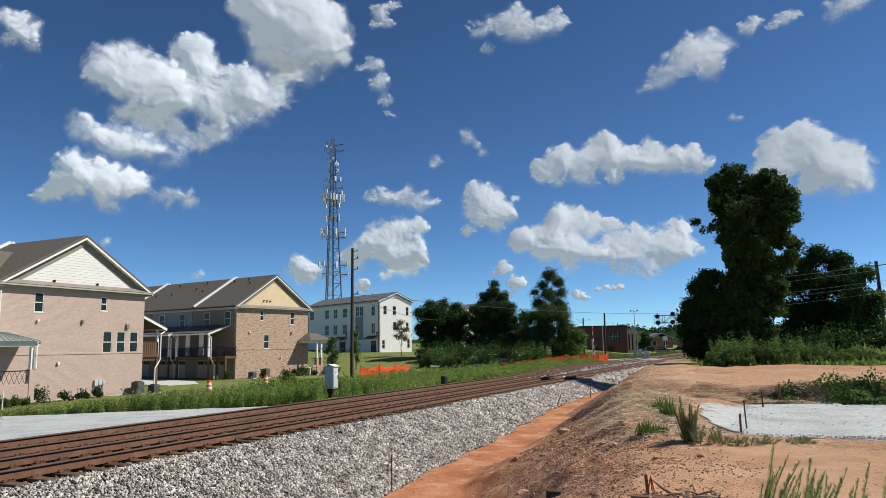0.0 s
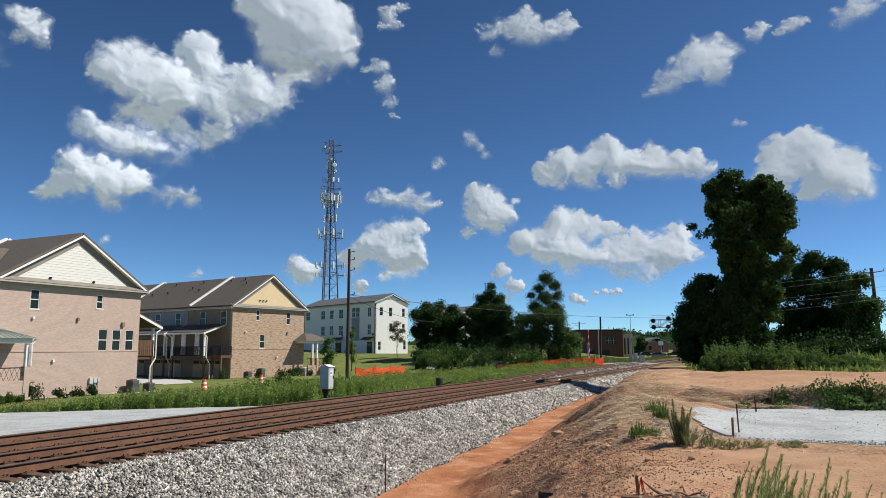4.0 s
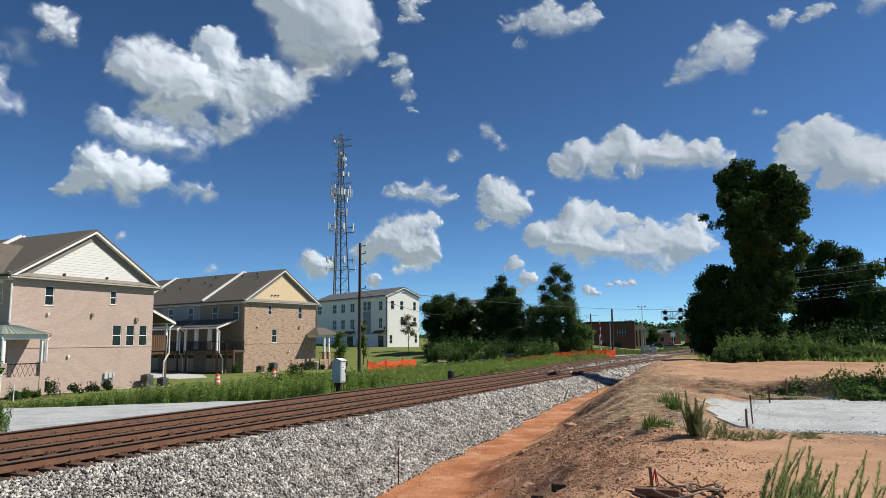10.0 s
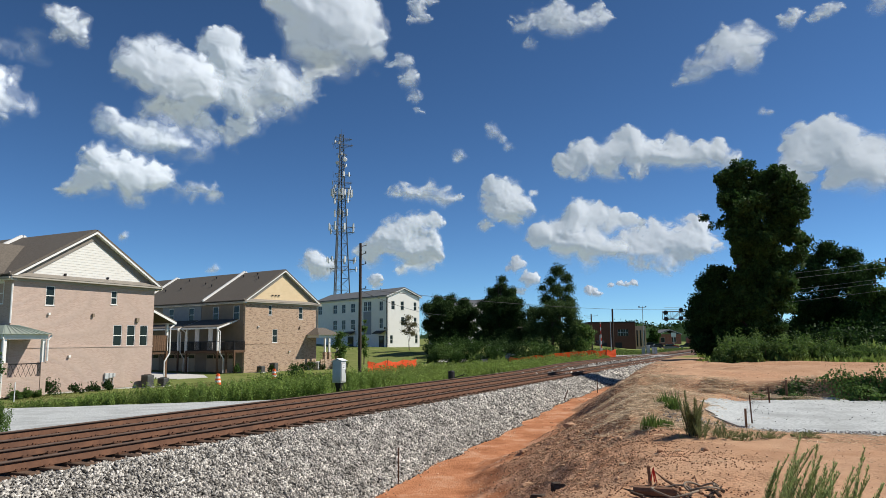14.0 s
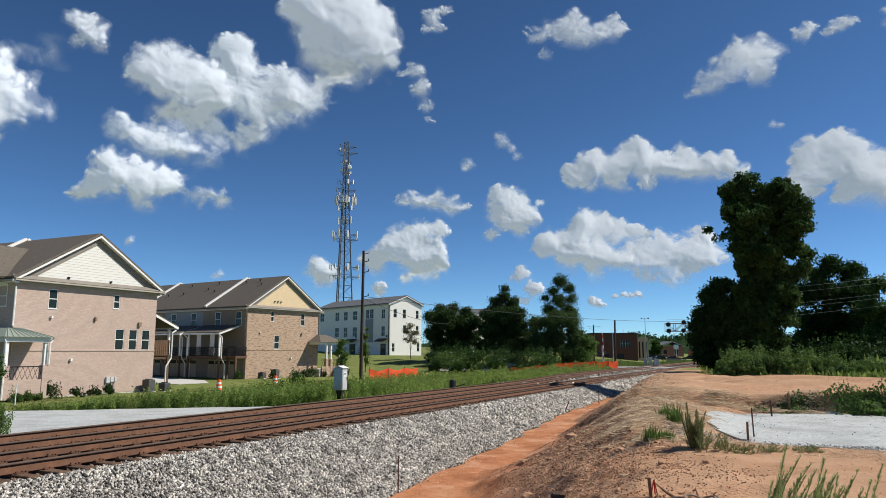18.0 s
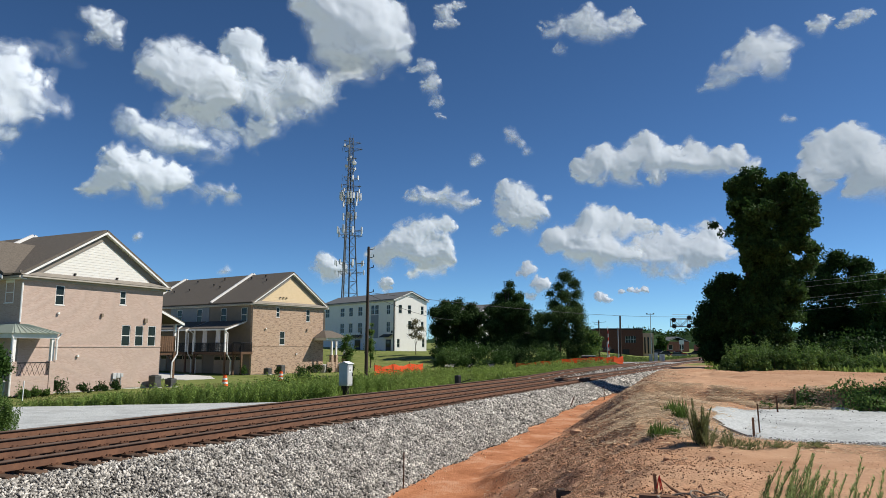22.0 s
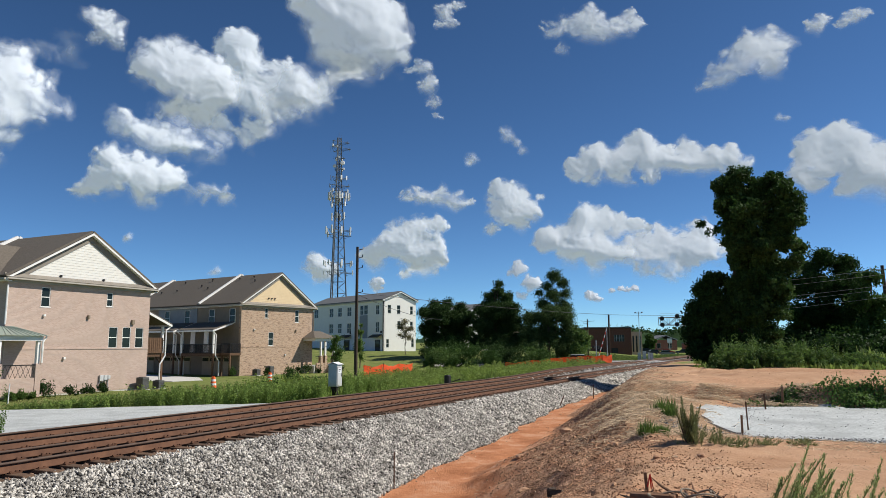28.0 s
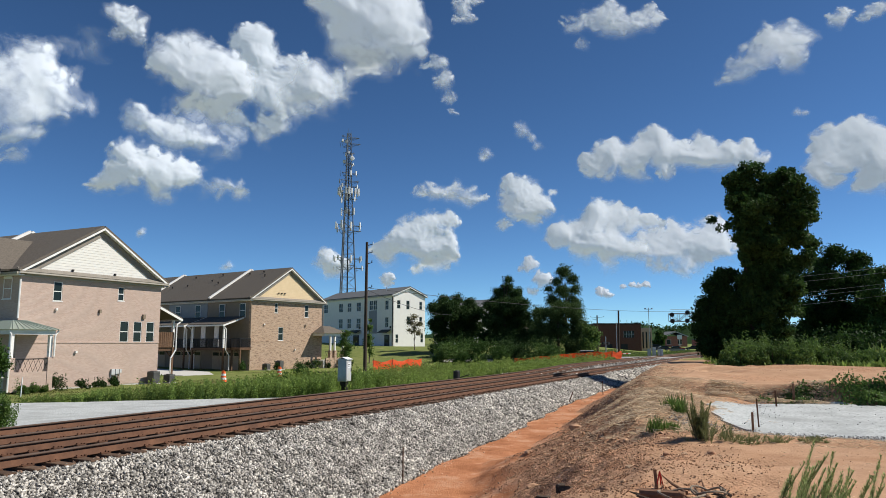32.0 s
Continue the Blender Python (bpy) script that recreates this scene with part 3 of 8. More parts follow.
def swept(profile, ys, xs, zs):
    """A closed profile (x, z) swept along a line."""
    p = np.array(profile)
    n, k = len(ys), len(p)
    v = np.zeros((n, k, 3))
    v[:, :, 0] = xs[:, None] + p[None, :, 0]
    v[:, :, 1] = ys[:, None]
    v[:, :, 2] = zs[:, None] + p[None, :, 1]
    i, j = np.meshgrid(np.arange(n - 1), np.arange(k), indexing="ij")
    a, b = i * k + j, i * k + (j + 1) % k
    return v.reshape(-1, 3), np.stack([a, b, b + k, a + k], -1).reshape(-1, 4)


HEAD = [(-0.037, -0.038), (0.037, -0.038), (0.037, -0.006), (0.028, 0.0), (-0.028, 0.0), (-0.037, -0.006)]
WEB = [(-0.075, -0.182), (0.075, -0.182), (0.072, -0.168), (0.012, -0.152), (0.009, -0.0385), (-0.009, -0.0385), (-0.012, -0.152), (-0.072, -0.168)]


def build_track(name, x_a, x_b, moves, label):
    t = thing(name, pose(0, 0, 0), label, "railway track", group="railway tracks")
    ys = np.concatenate([np.arange(-30, 100, 1.0), np.arange(100, 420, 8.0)])
    for x in (x_a, x_b):
        xs = x + (spread(ys) if moves else 0 * ys)
        v, f = swept(WEB, ys, xs, 0 * ys)
        rail = link("rail", mesh_np("rail", v, 4, f), RUST, t)
        v, f = swept(HEAD, ys, xs, 0 * ys)
        link("rail_head", mesh_np("rail_head", v, 4, f), RAILTOP, rail, "dull steel running surface")
    rnd = random.Random(len(name) + moves)
    bm = boxes((-1.3, 1.3, -0.115, 0.115, -0.16, 0), bevel=0.012)
    tie_me = bpy.data.meshes.new("tie")
    bm.to_mesh(tie_me)
    bm.free()
    tie_me.materials.append(TIE)
    xc = (x_a + x_b) / 2
    rest, plates = bmesh.new(), bmesh.new()
    y = -6.0
    while y < 150:
        sx = xc + (float(spread(y)) if moves else 0) + rnd.uniform(-0.04, 0.04)
        m = pose(sx, y, -0.188 + rnd.uniform(-0.006, 0.0), 0, 0, rnd.uniform(-1.2, 1.2))
        if 3 < y < 66:
            o = new("tie", tie_me)
            o.parent = t
            o.matrix_basis = m
        else:
            box(rest, -1.3, 1.3, -0.115, 0.115, -0.16, 0, m)
        if 3 < y < 70:
            for x in (x_a, x_b):
                px_ = x + (float(spread(y)) if moves else 0)
                box(plates, px_ - 0.17, px_ + 0.17, y - 0.09, y + 0.09, -0.187, -0.17)
                for s in (-0.1, 0.1):
                    for k in (-0.05, 0.06):
                        h = rnd.choice((0.003, 0.008, 0.02))
                        box(plates, px_ + s - 0.014, px_ + s + 0.014, y + k - 0.014, y + k + 0.014, -0.172, -0.155 + h)
                if rnd.random() < 0.8:
                    box(plates, px_ - 0.11, px_ - 0.07, y + 0.125, y + 0.165, -0.2, -0.155)
                    box(plates, px_ + 0.07, px_ + 0.11, y + 0.125, y + 0.165, -0.2, -0.155)
        y += 0.53
    tagged(part("far_ties", rest, TIE, t), kind="stuff")
    tagged(part("track_hardware", plates, RUST, t), kind="stuff")
    return t


build_track("railway_track", RAILS[1], RAILS[0], False, "rusty rails spiked to weathered brown ties on ballast")
build_track("railway_track", RAILS[3], RAILS[2], True, "rusty rails of a second track on brown ties")


def stones(n, xr, yr, size, seed, zoff=0.0, on=None, keep=None):
    """Angular broken stones strewn over the ground: arrays of corners and quads."""
    r = np.random.RandomState(seed)
    x, y = r.uniform(*xr, n), r.uniform(*yr, n)
    if keep is not None:
        k = keep(x, y, r)
        x, y = x[k], y[k]
        n = len(x)
    z = (ground_z(x, y, False) if on is None else on(x, y)) + zoff + r.uniform(-0.01, 0.02, n)
    s = r.uniform(size[0], size[1], n)
    cube = np.array([(-1, -1, -1), (1, -1, -1), (1, 1, -1), (-1, 1, -1), (-1, -1, 1), (1, -1, 1), (1, 1, 1), (-1, 1, 1)], float)
    c = cube[None] * r.uniform(0.55, 1.0, (n, 8, 3)) * 0.5
    c[:, :4, :2] *= r.uniform(0.5, 1.0, (n, 1, 1))
    c[:, :, 2] *= r.uniform(0.3, 0.7, (n, 1))
    c[:, :, 0] *= r.uniform(0.9, 2.0, (n, 1))
    # random tilt
    q = r.normal(size=(n, 4))
    q /= np.linalg.norm(q, axis=1)[:, None]
    w, a, b, d = q.T
    rot = np.stack([1 - 2 * (b * b + d * d), 2 * (a * b - d * w), 2 * (a * d + b * w), 2 * (a * b + d * w), 1 - 2 * (a * a + d * d), 2 * (b * d - a * w), 2 * (a * d - b * w), 2 * (b * d + a * w), 1 - 2 * (a * a + b * b)], 1).reshape(n, 3, 3)
    c = np.einsum("nij,nkj->nki", rot, c) * s[:, None, None] * 1.25
    v = c + np.stack([x, y, z + 0.2 * s], 1)[:, None, :]
    f = np.array([(0, 3, 2, 1), (4, 5, 6, 7), (0, 1, 5, 4), (1, 2, 6, 5), (2, 3, 7, 6), (3, 0, 4, 7)])
    idx = (np.arange(n) * 8)[:, None, None] + f[None]
    return v.reshape(-1, 3), idx.reshape(-1, 4)


def merged(*sets):
    vs, fs, o = [], [], 0
    for v, f in sets:
        vs.append(v)
        fs.append(f + o)
        o += len(v)
    return np.concatenate(vs), np.concatenate(fs)


def build_ballast():
    on_slope = lambda x, y, r: x < toe_x(y) + 0.12 * r.rand(len(x))
    no_rail = lambda x, y, r: np.min([np.abs(x - a) for a in RAILS], axis=0) > 0.12
    v, f = merged(
        stones(64000, (-12.1, -8.35), (6, 26), (0.027, 0.056), 1, keep=on_slope),
        stones(26000, (-12.1, -8.8), (26, 50), (0.045, 0.09), 2, keep=on_slope),
        stones(9000, (-12.1, -9.8), (50, 100), (0.09, 0.18), 3, keep=on_slope),
        stones(4000, (-20.5, -11.9), (45, 100), (0.07, 0.13), 5, zoff=0.0),
    )
    o = link("ballast", mesh_np("ballast", v, 4, f), STONE)
    tagged(o, "angular grey crushed-stone ballast sloping from the track", "ballast", kind="stuff")

    v, f = stones(9000, (-17.9, -11.9), (6, 45), (0.04, 0.075), 4, zoff=-0.005, keep=no_rail)
    o = link("crib_ballast", mesh_np("crib_ballast", v, 4, f), STONE_RUST)
    tagged(o, "rust-stained ballast between the ties", "ballast", kind="stuff")


build_ballast()

# ---- buildings ----
def wall(name, width, height, holes, thick, mat, parent, m, label=""):
    """An upright wall along x from 0 to width, outer face at y = 0, with openings (x0, x1, z0, z1) cut through."""
    bm = bmesh.new()
    xs = sorted({0, width, *[a for h in holes for a in h[:2]]})
    zs = sorted({0, height, *[a for h in holes for a in h[2:]]})

    def quad(*p):
        bm.faces.new([bm.verts.new(q) for q in p])

    for i in range(len(xs) - 1):
        for j in range(len(zs) - 1):
            a, b, c, d = xs[i], xs[i + 1], zs[j], zs[j + 1]
            mx, mz = (a + b) / 2, (c + d) / 2
            if any(h[0] < mx < h[1] and h[2] < mz < h[3] for h in holes):
                continue
            quad((a, 0, c), (b, 0, c), (b, 0, d), (a, 0, d))
            quad((b, thick, c), (a, thick, c), (a, thick, d), (b, thick, d))
    t = thick
    for a, b, c, d in holes:
        quad((a, 0, c), (a, 0, d), (a, t, d), (a, t, c))
        quad((b, 0, d), (b, 0, c), (b, t, c), (b, t, d))
        quad((a, 0, d), (b, 0, d), (b, t, d), (a, t, d))
        quad((b, 0, c), (a, 0, c), (a, t, c), (b, t, c))
    quad((0, 0, 0), (0, 0, height), (0, t, height), (0, t, 0))
    quad((width, 0, height), (width, 0, 0), (width, t, 0), (width, t, height))
    quad((0, 0, height), (width, 0, height), (width, t, height), (0, t, height))
    bmesh.ops.remove_doubles(bm, verts=bm.verts[:], dist=1e-5)
    o = part(name, bm, mat, parent, label)
    o.matrix_basis = m
    return o


def window(parent, m, x0, x1, z0, z1, frame_mat=None, split=1, sill=True, grid=0):
    """A sash window in an opening: frame with a meeting rail, a pane for each sash, a sill."""
    fm = frame_mat or WHITE
    w = 0.045
    s = [(x0, x0 + w, 0.02, 0.11, z0, z1), (x1 - w, x1, 0.02, 0.11, z0, z1), (x0 + w, x1 - w, 0.02, 0.11, z1 - w, z1), (x0 + w, x1 - w, 0.02, 0.11, z0, z0 + w)]
    zm = (z0 + z1) / 2
    if split:
        s.append((x0 + w, x1 - w, 0.03, 0.10, zm - 0.03, zm + 0.03))
    for g in range(grid):
        gx = x0 + (x1 - x0) * (g + 1) / (grid + 1)
        s.append((gx - 0.02, gx + 0.02, 0.035, 0.09, z0 + w, z1 - w))
    f = part("window", boxes(*s), fm, parent)
    f.matrix_basis = m
    cuts = [z0 + w, zm - 0.03, zm + 0.03, z1 - w] if split else [z0 + w, z1 - w]
    for k in range(0, len(cuts), 2):
        part("pane", boxes((x0 + w, x1 - w, 0.06, 0.075, cuts[k], cuts[k + 1])), GLASS, f)
    if sill:
        part("sill", boxes((x0 - 0.06, x1 + 0.06, -0.03, 0.02, z0 - 0.05, z0)), fm if frame_mat else WHITE, f)
    return f


def gable_boards(parent, width, z0, rise, mat, m, board=0.19):
    """Lap siding in a gable triangle: one bevelled board a course."""
    n = int(rise / board)
    for i in range(n):
        a, b = i * board, min((i + 1) * board + 0.015, rise)
        xa, xb = a / rise * width / 2, b / rise * width / 2
        bm = bmesh.new()
        p = [(xa, -0.018, z0 + a), (width - xa, -0.018, z0 + a), (width - xb, -0.006, z0 + b), (xb, -0.006, z0 + b)]
        q = [(x, 0.03, z) for x, _, z in p]
        vs = [bm.verts.new(c) for c in p + q]
        for f in ((0, 1, 2, 3), (7, 6, 5, 4), (0, 4, 5, 1), (1, 5, 6, 2), (2, 6, 7, 3), (3, 7, 4, 0)):
            bm.faces.new([vs[k] for k in f])
        o = part("siding_board", bm, mat, parent)
        o.matrix_basis = m


def gable_roof(parent, width, depth, z0, rise, over, rake, mat, seams=(), trim=None, thick=0.16, y0=0.0):
    """Two slopes with the ridge along y, white rake boards, fascia and gutter."""
    trim = trim or WHITE
    half = width / 2
    k = rise / half
    for s in (0, 1):
        xe = -over if s == 0 else width + over
        ze = z0 - over * k
        p = [(xe, y0 - rake, ze + thick), (half, y0 - rake, z0 + rise + thick), (half, depth + rake, z0 + rise + thick), (xe, depth + rake, ze + thick)]
        if s == 0:
            p = p[::-1]
        part("roof_slope", sheet(bmesh.new(), p[::-1], thick), mat, parent)
        if over > 0.38:
            q = [(xe, y0 - rake, ze - 0.006), (half, y0 - rake, z0 + rise - 0.006), (half, y0 - 0.002, z0 + rise - 0.006), (xe, y0 - 0.002, ze - 0.006)]
            part("rake_soffit", sheet(bmesh.new(), q if s == 0 else q[::-1], -0.02 if s == 0 else 0.02), WHITE, parent)
        # rake board on the gable edge
        d = 0.06
        bm = bmesh.new()
        q = [(xe, y0 - rake - d, ze - 0.02), (half, y0 - rake - d, z0 + rise - 0.02), (half, y0 - rake - d, z0 + rise + thick - 0.03), (xe, y0 - rake - d, ze + thick - 0.03)]
        vs = [bm.verts.new(c) for c in q] + [bm.verts.new((c[0], c[1] + d - 0.004, c[2])) for c in q]
        for f in ((0, 1, 2, 3), (7, 6, 5, 4), (0, 4, 5, 1), (1, 5, 6, 2), (2, 6, 7, 3), (3, 7, 4, 0)):
            bm.faces.new([vs[i] for i in f])
        bmesh.ops.recalc_face_normals(bm, faces=bm.faces[:])
        part("rake_board", bm, trim, parent, "white painted rake board")
        # soffit below the overhang, gutter along the eave
        sg = -1 if s == 0 else 1
        part("gutter", boxes((min(xe, xe + sg * 0.13), max(xe, xe + sg * 0.13), y0 - rake, depth + rake, ze - 0.02, ze + 0.12)), material("taupe_trim", [(0.36, 0.33, 0.28), (0.44, 0.40, 0.34)], rough=0.6, scale=2), parent)
        part("soffit", boxes((min(xe, xe - sg * over), max(xe, xe - sg * over), y0 - rake + 0.01, depth + rake, ze - 0.08, ze - 0.03)), trim, parent)
        for y in seams:
            q = [(xe, y, ze + thick + 0.03), (half, y, z0 + rise + thick + 0.03), (half, y + 0.28, z0 + rise + thick + 0.03), (xe, y + 0.28, ze + thick + 0.03)]
            if s == 0:
                q = q[::-1]
            bm = sheet(bmesh.new(), q[::-1], 0.2)
            for v in bm.verts:
                v.co.z += 0.17
            part("party_wall_coping", bm, trim, parent, "white raised strip between roof units")


def shrub(name, x, y, r, h, mat, label, seed, n=260, group="", z=None, leaf=0.07):
    rnd = np.random.RandomState(seed)
    k = 9
    ang, far = rnd.uniform(0, 6.283, k), rnd.uniform(0.1, 0.72, k)
    ball = np.stack([far * np.cos(ang), far * np.sin(ang), rnd.uniform(0.18, 0.78, k) * (1 - 0.3 * far)], 1)
    size = rnd.uniform(0.26, 0.5, k)
    pick = rnd.choice(k, n, p=size ** 2 / (size ** 2).sum())
    c = rnd.normal(size=(n, 3))
    c *= (rnd.uniform(0.35, 1.0, n) ** 0.5 / np.linalg.norm(c, axis=1))[:, None]
    c = ball[pick] + c * size[pick][:, None] * np.array([1, 1, 0.62])
    # shoots that stand out of it
    sh = rnd.rand(n) < 0.16
    m = max(1, int(6 + 14 * r))
    which = rnd.randint(0, m, n)
    sx, sy = rnd.uniform(-0.75, 0.75, m), rnd.uniform(-0.75, 0.75, m)
    top = rnd.uniform(0.6, 1.2, m)
    c[sh] = np.stack([sx[which], sy[which], top[which] * rnd.uniform(0.5, 1.0, n)], 1)[sh] + rnd.normal(0, 0.05, (n, 3))[sh]
    c[:, 2] = np.maximum(c[:, 2], 0.03 * rnd.rand(n))
    c = c * np.array([r, r, h])
    v, f = leaf_quads(c, leaf, rnd)
    t = thing(name, pose(x, y, gz(x, y) if z is None else z), label, "shrub", group)
    link("foliage", mesh_np("foliage", v, 4, f), mat, t)
    part("stems", tubes(*[((0, 0, 0), (0.5 * r * math.cos(a), 0.5 * r * math.sin(a), 0.6 * h), 0.02, 0.01) for a in (0, 1.6, 3.1, 4.7)], seg=5), BARK, t)
    return t


def leaf_quads(centres, size, rnd, stretch=1.6, up=0.0):
    n = len(centres)
    a = rnd.normal(size=(n, 3))
    a[:, 2] += up
    a /= np.linalg.norm(a, axis=1)[:, None]
    b = np.cross(a, rnd.normal(size=(n, 3)))
    b /= np.maximum(np.linalg.norm(b, axis=1), 1e-6)[:, None]
    s = np.asarray(size) * rnd.uniform(0.6, 1.3, n)
    a, b = a * (s * stretch / 2)[:, None], b * (s / 2)[:, None]
    v = np.stack([centres - a, centres + b * 0.9, centres + a, centres - b * 0.9], 1).reshape(-1, 3)
    return v, np.arange(n * 4).reshape(-1, 4)


def downspout(parent, pts, label="white downspout", mat=None):
    bm = bmesh.new()
    for a, b in zip(pts, pts[1:]):
        tube(bm, a, b, 0.06, seg=6)
    part("downspout", bm, mat or WHITE, parent, label)


def townhouse_row(name, m, width, depth, height, rise, ledge, brick, siding, front_windows, seams, label, side_mats=()):
    h = thing(name, m, label, "townhouse", group="townhouse rows")
    holes = [w for w in front_windows]
    wall("gable_wall", width, height, holes, 0.3, brick, h, pose(0, 0, 0))
    for w in holes:
        window(h, pose(0, 0, 0), *w)
    part("belt_course", boxes((-0.01, width + 0.01, -0.035, 0.0, ledge - 0.05, ledge + 0.05)), brick, h, "projecting brick course")
    # frieze under the gable
    part("frieze", boxes((-0.2, width + 0.2, -0.10, 0.0, height - 0.12, height + 0.22)), material("taupe_trim", [(0.36, 0.33, 0.28), (0.44, 0.40, 0.34)], rough=0.6, scale=2), h, "taupe frieze board")
    bm = bmesh.new()
    sheet(bm, [(-0.38, -0.42, height + 0.14), (width + 0.38, -0.42, height + 0.14), (width + 0.38, -0.035, height + 0.42), (-0.38, -0.035, height + 0.42)], 0.06)
    part("pent_roof", bm, TRIM_DARK, h, "narrow taupe flashing strip under the gable")
    part("pent_fascia", boxes((-0.38, width + 0.38, -0.45, -0.425, height + 0.05, height + 0.15)), material("taupe_trim", [(0.36, 0.33, 0.28), (0.44, 0.40, 0.34)], rough=0.6, scale=2), h)
    bm = bmesh.new()
    sheet(bm, [(0, 0.031, height + 0.2), (width, 0.031, height + 0.2), (width / 2, 0.031, height + 0.2 + rise)], -0.25)
    part("gable_backing", bm, siding, h)
    gable_boards(h, width, height + 0.25, rise - 0.05, siding, pose(0, 0, 0))
    gable_roof(h, width, depth, height + 0.25, rise, 0.4, 0.35, SHINGLE, seams)
    trim = TRIM_DARK
    k, z0 = rise / (width / 2), height + 0.25
    for sg in (-1, 1):
        # broad frieze board that follows the rake
        q = [(width / 2 + sg * (width / 2 + 0.3), z0 - 0.3 * k - 0.02), (width / 2, z0 + rise - 0.02), (width / 2, z0 + rise - 0.52), (width / 2 + sg * (width / 2 + 0.3 - 0.5 / k), z0 - 0.3 * k - 0.02)]
        bm = bmesh.new()
        vs = [bm.verts.new((x, -0.075, z)) for x, z in q] + [bm.verts.new((x, -0.032, z)) for x, z in q]
        for f in ((0, 1, 2, 3), (7, 6, 5, 4), (0, 4, 5, 1), (1, 5, 6, 2), (2, 6, 7, 3), (3, 7, 4, 0)):
            bm.faces.new([vs[i] for i in f])
        bmesh.ops.recalc_face_normals(bm, faces=bm.faces[:])
        part("rake_frieze", bm, trim, h, "taupe frieze board under the rake")
    # side and back walls
    lm = pose(0, depth, 0, 0, 0, -90)
    wall("side_wall", depth - 0.3, height + 0.1, [], 0.28, side_mats[0] if side_mats else brick, h, lm)
    part("side_wall", boxes((width - 0.28, width, 0.3, depth, 0, height + 0.1)), brick, h)
    part("back_wall", boxes((0.28, width - 0.28, depth - 0.28, depth, 0, height + 0.1)), brick, h)
    part("foundation", boxes((0.02, width - 0.02, 0.02, depth - 0.02, -0.6, -0.002)), CONCRETE, h)
    part("floor_slab", boxes((0.3, width - 0.3, 0.3, depth - 0.3, ledge - 0.3, ledge - 0.05)), CONCRETE, h)
    return h


H1 = townhouse_row("townhouse_row", pose(-46, 29.5, -1.2, 0, 0, 90), 11.65, 30, 7.62, 3.52, 3.1, BRICK_PALE, SIDING_W,
                   [(2.35, 3.02, 5.97, 7.31), (7.6, 8.14, 6.24, 7.27), (7.93, 8.72, 3.13, 4.71), (9.16, 9.93, 3.13, 4.71), (10.37, 11.14, 3.13, 4.71)],
                   (8.2, 16.0, 24.0), "pale pink brick townhouse row with a white lap-sided gable")
H2 = townhouse_row("townhouse_row", pose(-56.64, 63.8, -1.3, 0, 0, 82), 11.7, 36, 8.05, 3.75, 3.3, BRICK_TAN, SIDING_Y,
                   [(3.6, 4.1, 6.7, 7.85), (8.55, 9.2, 6.3, 7.8), (4.25, 5.05, 3.4, 5.0)],
                   (7.0, 21.0, 29.0), "mottled tan brick townhouse row with a cream-sided gable", side_mats=(SIDING_T,))

